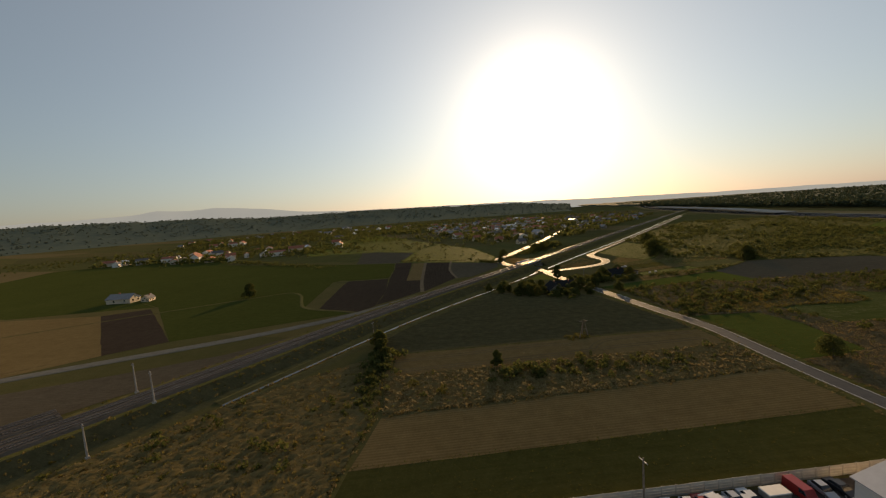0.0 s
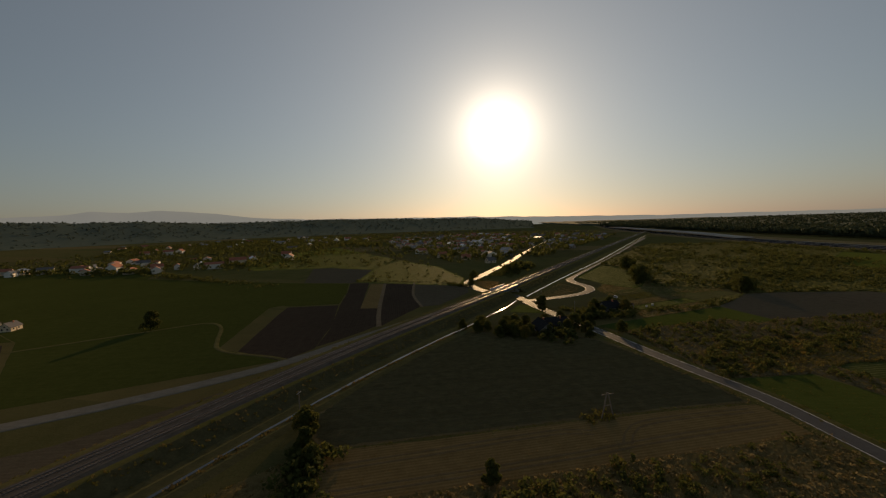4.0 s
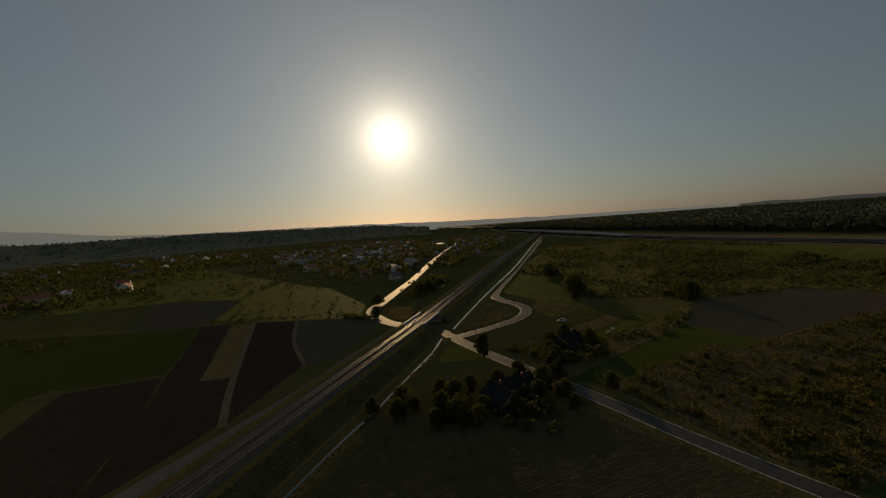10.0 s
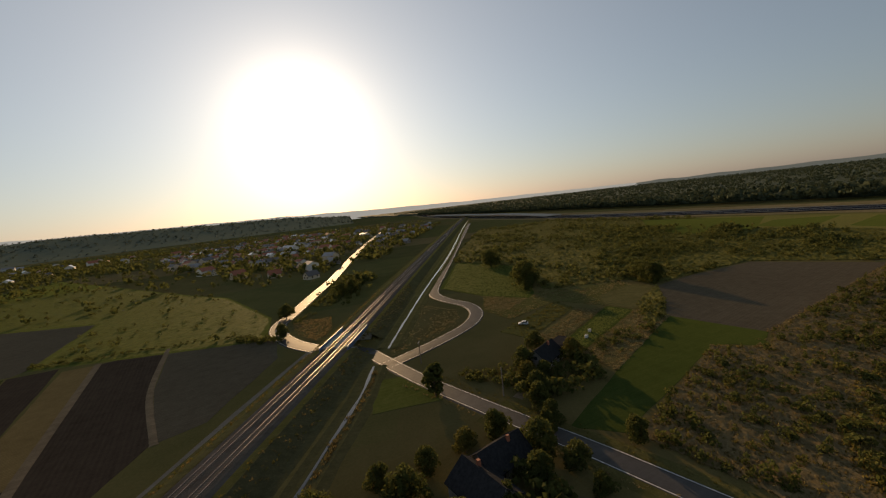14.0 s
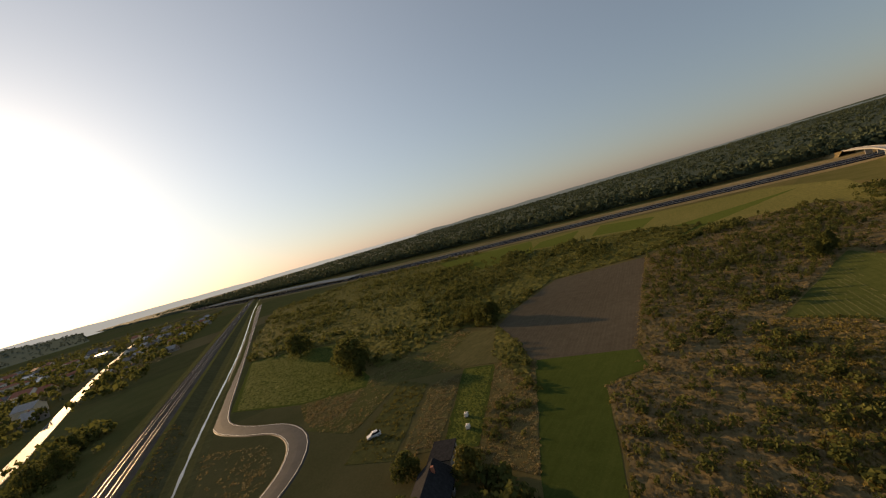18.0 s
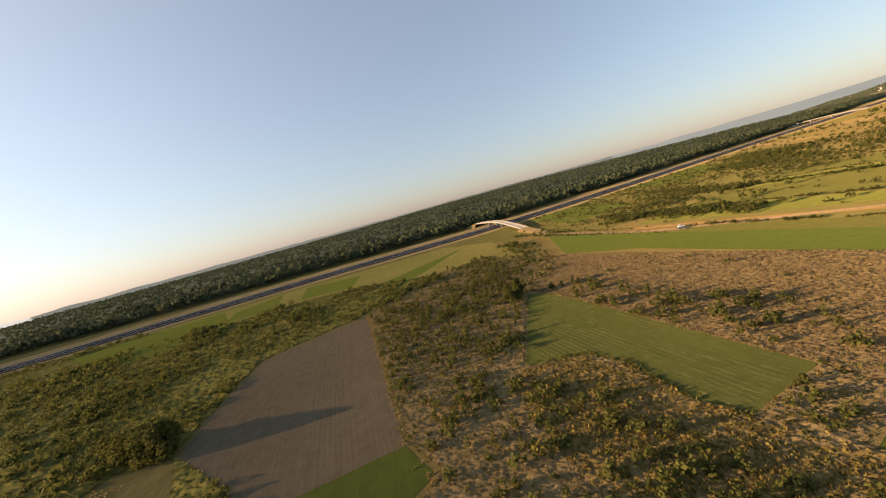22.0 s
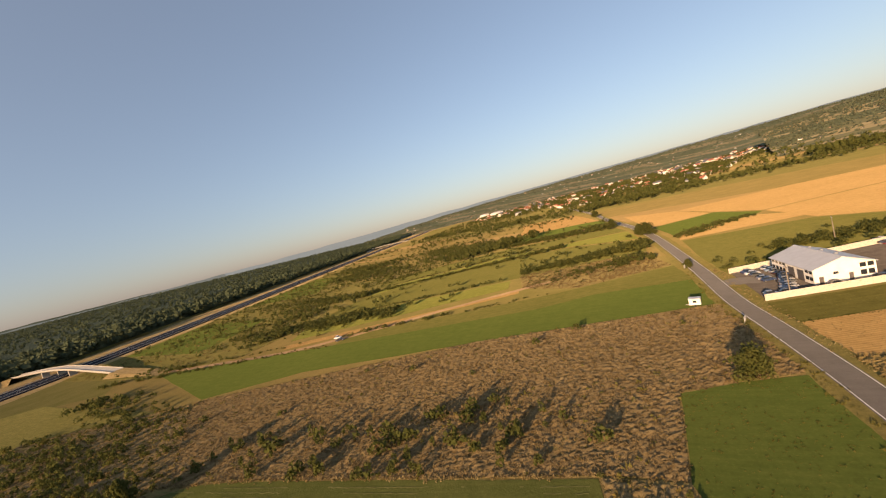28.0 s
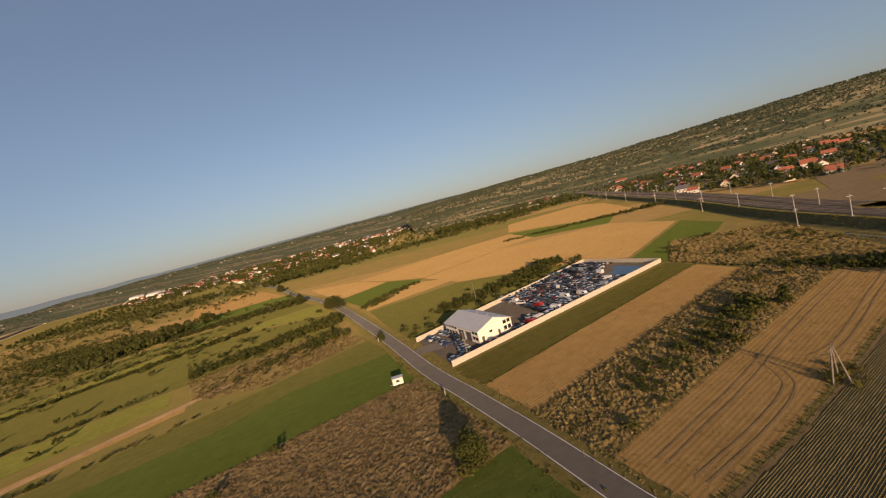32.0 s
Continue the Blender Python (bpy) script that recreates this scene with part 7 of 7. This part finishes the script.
bank = np.array(bank)
stuff("bank_weeds", "weeds and brambles on the railway bank", "herbs", MOUND + TUFT[:3], bank[::2], M["leaf_yellow"])
stuff("bank_weeds", "dry brown weeds on the railway bank", "herbs", MOUND + TUFT[:3], bank[1::2], M["herb_dark"])

KEEP_OFF += [([(110, 98), (125, 106), (133, 109), (155, 110), (163, 114), (168, 130), (176, 127), (180, 134), (166, 142), (150, 120), (108, 112)], 0)]
# shrubs: the nearer ones singly, the rest as one growth
near = np.concatenate([sow(ROUGH_A, 0.012, 0.5, 0.03, 31), sow(STRIP, 0.012, 0.5, 0.05, 32)])
R.shuffle(idx := list(range(len(near))))
for i in idx[:200]:
    x, y = near[i]
    shrub(x, y, R.uniform(1.2, 3.2), R.choice(("green", "green", "yellow", "slim")), R.choice(("green leafy shrub in rough grass", "young self-sown tree in rough grass")))
small = sow([(131, 88), (222, 100), (232, 98), (225, 80), (150, 62), (122, 72)], 0.045, 0.2, 0.05, 33)
for x, y in small[:150]:
    shrub(x, y, R.uniform(1.8, 4.4), R.choice(("slim", "slim", "green")), "slender young tree casting a long shadow")
sh = np.concatenate([sow(ROUGH_A, 0.1, 0.5, 0.045, 34), sow(ROUGH_C, 0.15, 0.62, 0.022, 35), sow(STRIP, 0.012, 0.5, 0.06, 36), sow(ROUGH_D, 0.03, 0.55, 0.05, 37), sow(ROUGH_B, 0.004, 0.5, 0.05, 44), sow(GOLD, 0.2, 0.45, 0.12, 130)])
stuff("shrubs", "dense green shrubs of the overgrown fields", "shrubs", THICKET, rows_of(sh, 0.9, 3.4, 7), M["leaf"])
sl = np.concatenate([sow(ROUGH_A, 0.03, 0.45, 0.03, 45), sow([(278, 175), (185, 167), (172, 132), (232, 104), (300, 80)], 0.07, 0.25, 0.05, 46)])
stuff("young_trees", "slender young trees self-sown on the fallow land", "trees", SLIM, rows_of(sl, 1.8, 4.4, 47, 0, 0.9), M["leaf"])
me = sow(MEADOW, 0.006, 0.45, 0.02, 38)
stuff("shrubs", "scattered round shrubs on the pasture", "shrubs", BUSHLET, rows_of(me, 1.5, 5.0, 8), M["leaf"])
ea = np.concatenate([sow(EAST, 0.009, 0.62, 0.012, 39), sow(WEST, 0.05, 0.66, 0.02, 40)])
stuff("shrubs", "thickets of shrubs between the strip fields", "shrubs", BUSHLET + SHRUB[:1], rows_of(ea, 1.5, 5.5, 9), M["leaf"])
br = sow(BRIDGE_LAND, 0.02, 0.6, 0.02, 141)
stuff("shrubs", "bushes scattered over rough land below the motorway", "shrubs", BUSHLET, rows_of(br, 1.2, 4.0, 142), M["leaf"])
stuff("meadow_herbs", "yellowing herbs on rough land below the motorway", "herbs", MOUND, rows_of(sow(BRIDGE_LAND, 0.06, 0.45, 0.03, 143), 1.0, 2.2, 144, 0, 0.6), M["herb_dark"])
ba = np.concatenate([sow(BACK, 0.05, 0.4, 0.05, 41), sow(HEDGE, 0.12, 0.0, 0.05, 42, False)])
stuff("shrubs", "dense hedge bushes beside the fields", "shrubs", THICKET, rows_of(ba, 1.8, 4.0, 10), M["leaf"])


def hedge(a, b, wide, per_m, lo, hi, seed, label):
    """A line of bushes between two plan points."""
    r = np.random.RandomState(seed)
    a, b = np.array(a, float), np.array(b, float)
    n = int(np.linalg.norm(b - a) * per_m)
    t = r.rand(n, 1)
    d = (b - a) / np.linalg.norm(b - a)
    p = a + (b - a) * t + np.array([[-d[1], d[0]]]) * r.normal(size=(n, 1)) * wide
    away = float(np.linalg.norm((a + b) / 2 - np.array((60, 60))))
    stuff("hedge", label, "hedge", THICKET if away < 300 else BUSHLET if away < 480 else CLUMP, rows_of(p, lo, hi, seed), M["leaf"])


hedge((66, 54), (8, 43), 2.8, 1.1, 1.6, 3.6, 99, "green shrubs in the middle of the weedy strip")
hedge((78, 56), (50, 46), 3.0, 0.4, 1.0, 2.4, 101, "green shrubs in the weedy strip by the road")


def margin(pts, wide, per_m, seed, material="leaf_yellow", lo=0.25, hi=0.5, label="weedy grass margin between fields"):
    """Uneven tufts along a field edge."""
    r = np.random.RandomState(seed)
    line, ways = smooth_line(pts, 1.0)
    p = []
    for q, w in zip(line, ways):
        for _ in range(r.poisson(per_m)):
            o = r.normal() * wide
            p.append((q.x + w.y * o + r.uniform(-0.6, 0.6), q.y - w.x * o + r.uniform(-0.6, 0.6)))
    stuff("grass_margin", label, "grass", BUSHLET[:2] + TUFT[:3], rows_of(np.array(p), lo, hi, seed, 0, 0.8), M[material])


margin([(80.5, 81.6), (60, 79), (40, 75.5), (18, 71), (-31, 61.5)], 0.45, 6, 201, "leaf", 0.2, 0.45)
margin([(40, 76), (36.5, 75), (33, 74)], 1.6, 7, 202, "leaf_yellow", 0.6, 1.6, "weeds round the foot of the pylon")
margin([(88.5, 25), (40, 13), (-23, -0.5)], 0.35, 2.5, 203, "leaf")
margin([(83.5, 66.3), (30, 55), (-28, 43)], 0.35, 2.5, 204, "herb_pale")
margin([(85.5, 45.6), (30, 32), (-22, 19.5)], 0.5, 2.5, 205, "herb_dark", 0.4, 0.9)
for _o in (-4.4, 4.4):
    _l, _w = smooth_line(ROAD[1:-6], 6.0)
    margin([(q.x + w.y * _o, q.y - w.x * _o) for q, w in zip(_l, _w)], 0.9, 2.6, 206 + int(_o), "herb_pale" if _o > 0 else "leaf_yellow", 0.3, 0.8, "dry weeds along the road verge")
margin([(125, 106), (133, 109), (155, 110), (163, 114), (168, 129)], 0.6, 3.0, 211, "leaf_yellow", 0.5, 1.1)
margin([(131, 84), (207, 94), (237, 101)], 0.5, 2.5, 212, "herb_pale", 0.4, 0.9)
margin([(129, 168), (139, 158), (151, 163.5), (278, 176)], 0.5, 2.5, 213, "herb_pale", 0.4, 0.9)
margin([(141, 219), (101, 200)], 0.5, 2.0, 214)
margin([(145, 208), (98, 188)], 0.5, 2.0, 215)

_l, _w = smooth_line(DITCH_A, 4.0)
margin([(q.x + w.y * 1.5, q.y - w.x * 1.5) for q, w in zip(_l, _w)], 0.35, 2.6, 231, "herb_dark", 0.6, 1.3, "reeds and tall grass beside the ditch")
# short grass and straw standing on the nearer fields
gr = np.concatenate([sow([(91, 60), (93, 52), (106, 54.5), (116.5, 59), (117, 84), (112, 99), (86, 96)], 1.4, 0.2, 0.1, 221, False), sow([(87, 8.5), (86, 24), (-22, -2), (-22, -14)], 0.4, 0.3, 0.08, 222, False)])
gr = gr[~near_line(gr, ROAD, 4.2)]
stuff("grass_tufts", "uneven tufts of grass on the lawn and field strip", "grass", TUFT + BUSHLET[:1], rows_of(gr, 0.2, 0.5, 223, 0, 0.55), M["leaf_yellow"])
st = np.concatenate([sow([(84, 26), (83, 44), (-21, 18.5), (-22, 0)], 0.9, 0.2, 0.1, 224, False), sow([(82, 68), (78, 79), (40, 74), (-29, 60), (-27, 44.5)], 0.9, 0.2, 0.1, 225, False)])
stuff("stubble_tufts", "short straw stubble and weeds left on the harvested fields", "stubble", TUFT, rows_of(st, 0.2, 0.42, 226, 0, 0.5), M["herb_pale"])
MOWN = [(233, 101), (207, 95), (132, 86), (126.5, 105), (134, 107.5), (156, 108.5), (165, 113), (169, 126)]
rows_mesh("cut_grass", "pale cut grass lying in long swaths on the mown meadow", "grass", MOWN, 1.5, 0.13, 0.7, 0.04, M["swath"], 227, -0.05)

# plants of the withered row crop
CROP = [(80, 83), (70, 116), (60, 138), (49, 147), (3, 155), (-5, 149), (-29, 102), (-40, 74), (-31, 63), (18, 72.5), (40, 77), (60, 80.5)]
rows_mesh("row_crop_plants", "withered green-brown crop plants in straight rows", "crop", CROP, 0.36, 0.17, 0.18, 0.055, M["crop_leaf"], 61, step=1.1)
for _a, _b, _n in (((160, -36), (262, -8), 102), ((330, -51), (194, -83), 103), ((340, -141), (224, -192), 104), ((350, -190), (150, -243), 105), ((300, 1), (380, 22), 106), ((262, 5), (420, 40), 107)):
    hedge(_a, _b, 1.2, 0.5, 1.0, 3.0, _n, "thin hedgerow of bushes between strip fields")
hedge((400, -30), (255, -45), 5, 1.6, 1.5, 4, 108, "belt of bushes between strip fields")
hedge((520, -150), (330, -110), 8, 1.6, 1.5, 4.5, 109, "belt of bushes between strip fields")
hedge((192, -97), (118, -116), 3.5, 4.5, 2.5, 5.5, 51, "dense hedge of bushes between strip fields")
hedge((178, -62), (118, -84), 6, 2.4, 1, 3.4, 52, "bushes in the dry weedy strip")
hedge((330, -125), (176, -177), 1.8, 1.9, 1.5, 3.6, 53, "thin hedge line between fields")
hedge((293, -262), (149, -248), 6, 3.4, 2, 5.5, 54, "broad band of bushes between fields")
hedge((450, -430), (255, -250), 26, 4.5, 2, 6, 71, "thicket of bushes on fallow land")
hedge((310, -190), (500, -300), 22, 3.4, 2, 5, 72, "thicket of bushes on fallow land")
hedge((74, -60), (-12, -81), 4.5, 3.2, 2, 4.6, 75, "dense hedge of bushes behind the car yard")
hedge((420, -60), (330, -20), 10, 1.5, 1.5, 4, 76, "bushes on rough land below the motorway")
hedge((480, -170), (360, -60), 14, 1.3, 1.5, 4.5, 77, "bushes on rough land below the motorway")
hedge((620, -420), (470, -330), 25, 2.0, 2, 6, 78, "thicket of bushes on fallow land")
hedge((36, 325), (74, 396), 7, 1.3, 3, 8, 83, "dark trees between the village road and the railway")
hedge((30, 318), (20, 300), 2, 0.8, 1, 3, 84, "bushes on the road island")
hedge((-12, 300), (12, 272), 2, 1.0, 2, 4, 85, "trees beside the road bend")
hedge((60, 200), (75, 170), 3, 1.6, 2, 5, 86, "dark bushes along the road by the garden")
hedge((18, 150), (50, 143), 4, 1.8, 2, 5, 87, "dark orchard bushes at the field edge")
hedge((70, 186), (92, 178), 4, 1.5, 2, 5, 88, "garden bushes beside the house")
hedge((262, -322), (272, -332), 5, 2.0, 4, 8, 73, "clump of tall bushes at the field corner")
hedge((560, -560), (300, -620), 40, 1.0, 3, 7, 74, "scattered bushes on far fields")
hedge((-160, 305), (-330, 400), 5, 0.8, 2, 5, 55, "row of dark bushes across the meadow")
hedge((-20, 306), (-90, 322), 1.5, 0.8, 1, 2.5, 56, "low hedge along the field edge")
hedge((255, 275), (375, 400), 22, 3.2, 2, 5, 90, "dense thicket in the meadow below the motorway")
hedge((192, 250), (262, 300), 14, 2.6, 1.5, 4.5, 93, "dense thicket in the meadow below the motorway")
hedge((330, 286), (388, 308), 6, 2.5, 3, 7, 91, "clump of trees in the meadow below the motorway")
hedge((290, 200), (345, 228), 5, 2.0, 2, 5, 92, "clump of bushes beside the ploughed field")
hedge((240, 280), (400, 250), 10, 0.6, 2, 6, 57, "thicket of small trees on the rough field")
hedge((285, 190), (330, 130), 6, 1.3, 2, 5, 58, "belt of bushes beside the ploughed field")
hedge((300, 70), (380, 60), 6, 0.8, 2, 5, 59, "clump of bushes near the bridge ramp")
hedge((350, -34), (285, -44), 8, 4.5, 1.3, 3.2, 60, "thicket of low bushes between strip fields")
hedge((-28, 20), (-33, 60), 2.5, 2.0, 1.5, 4.5, 61, "belt of bushes at the ends of the fields")
hedge((76, 146), (90, 100), 1.5, 0.7, 1, 2.5, 62, "low bushes along the road")
hedge((98, 188), (130, 190), 2.5, 1.5, 1.2, 3.0, 64, "bushes between two green fields")
hedge((-370, -120), (-230, 30), 5, 0.6, 2, 5, 65, "bushes along the far side of the railway")
hedge((-60, -240), (-200, -170), 4, 1.0, 2, 5, 66, "bushes between the harvested fields")
hedge((-250, -520), (200, -560), 25, 1.4, 4, 10, 67, "wood edge beyond the harvested fields")
hedge((-420, -560), (-120, -640), 30, 1.4, 5, 12, 68, "wood edge beyond the harvested fields")
hedge((200, -600), (700, -900), 30, 0.8, 3, 9, 69, "scattered trees on far fields")
hedge((-900, 450), (-200, 900), 60, 0.7, 4, 10, 70, "scattered trees on far meadows")
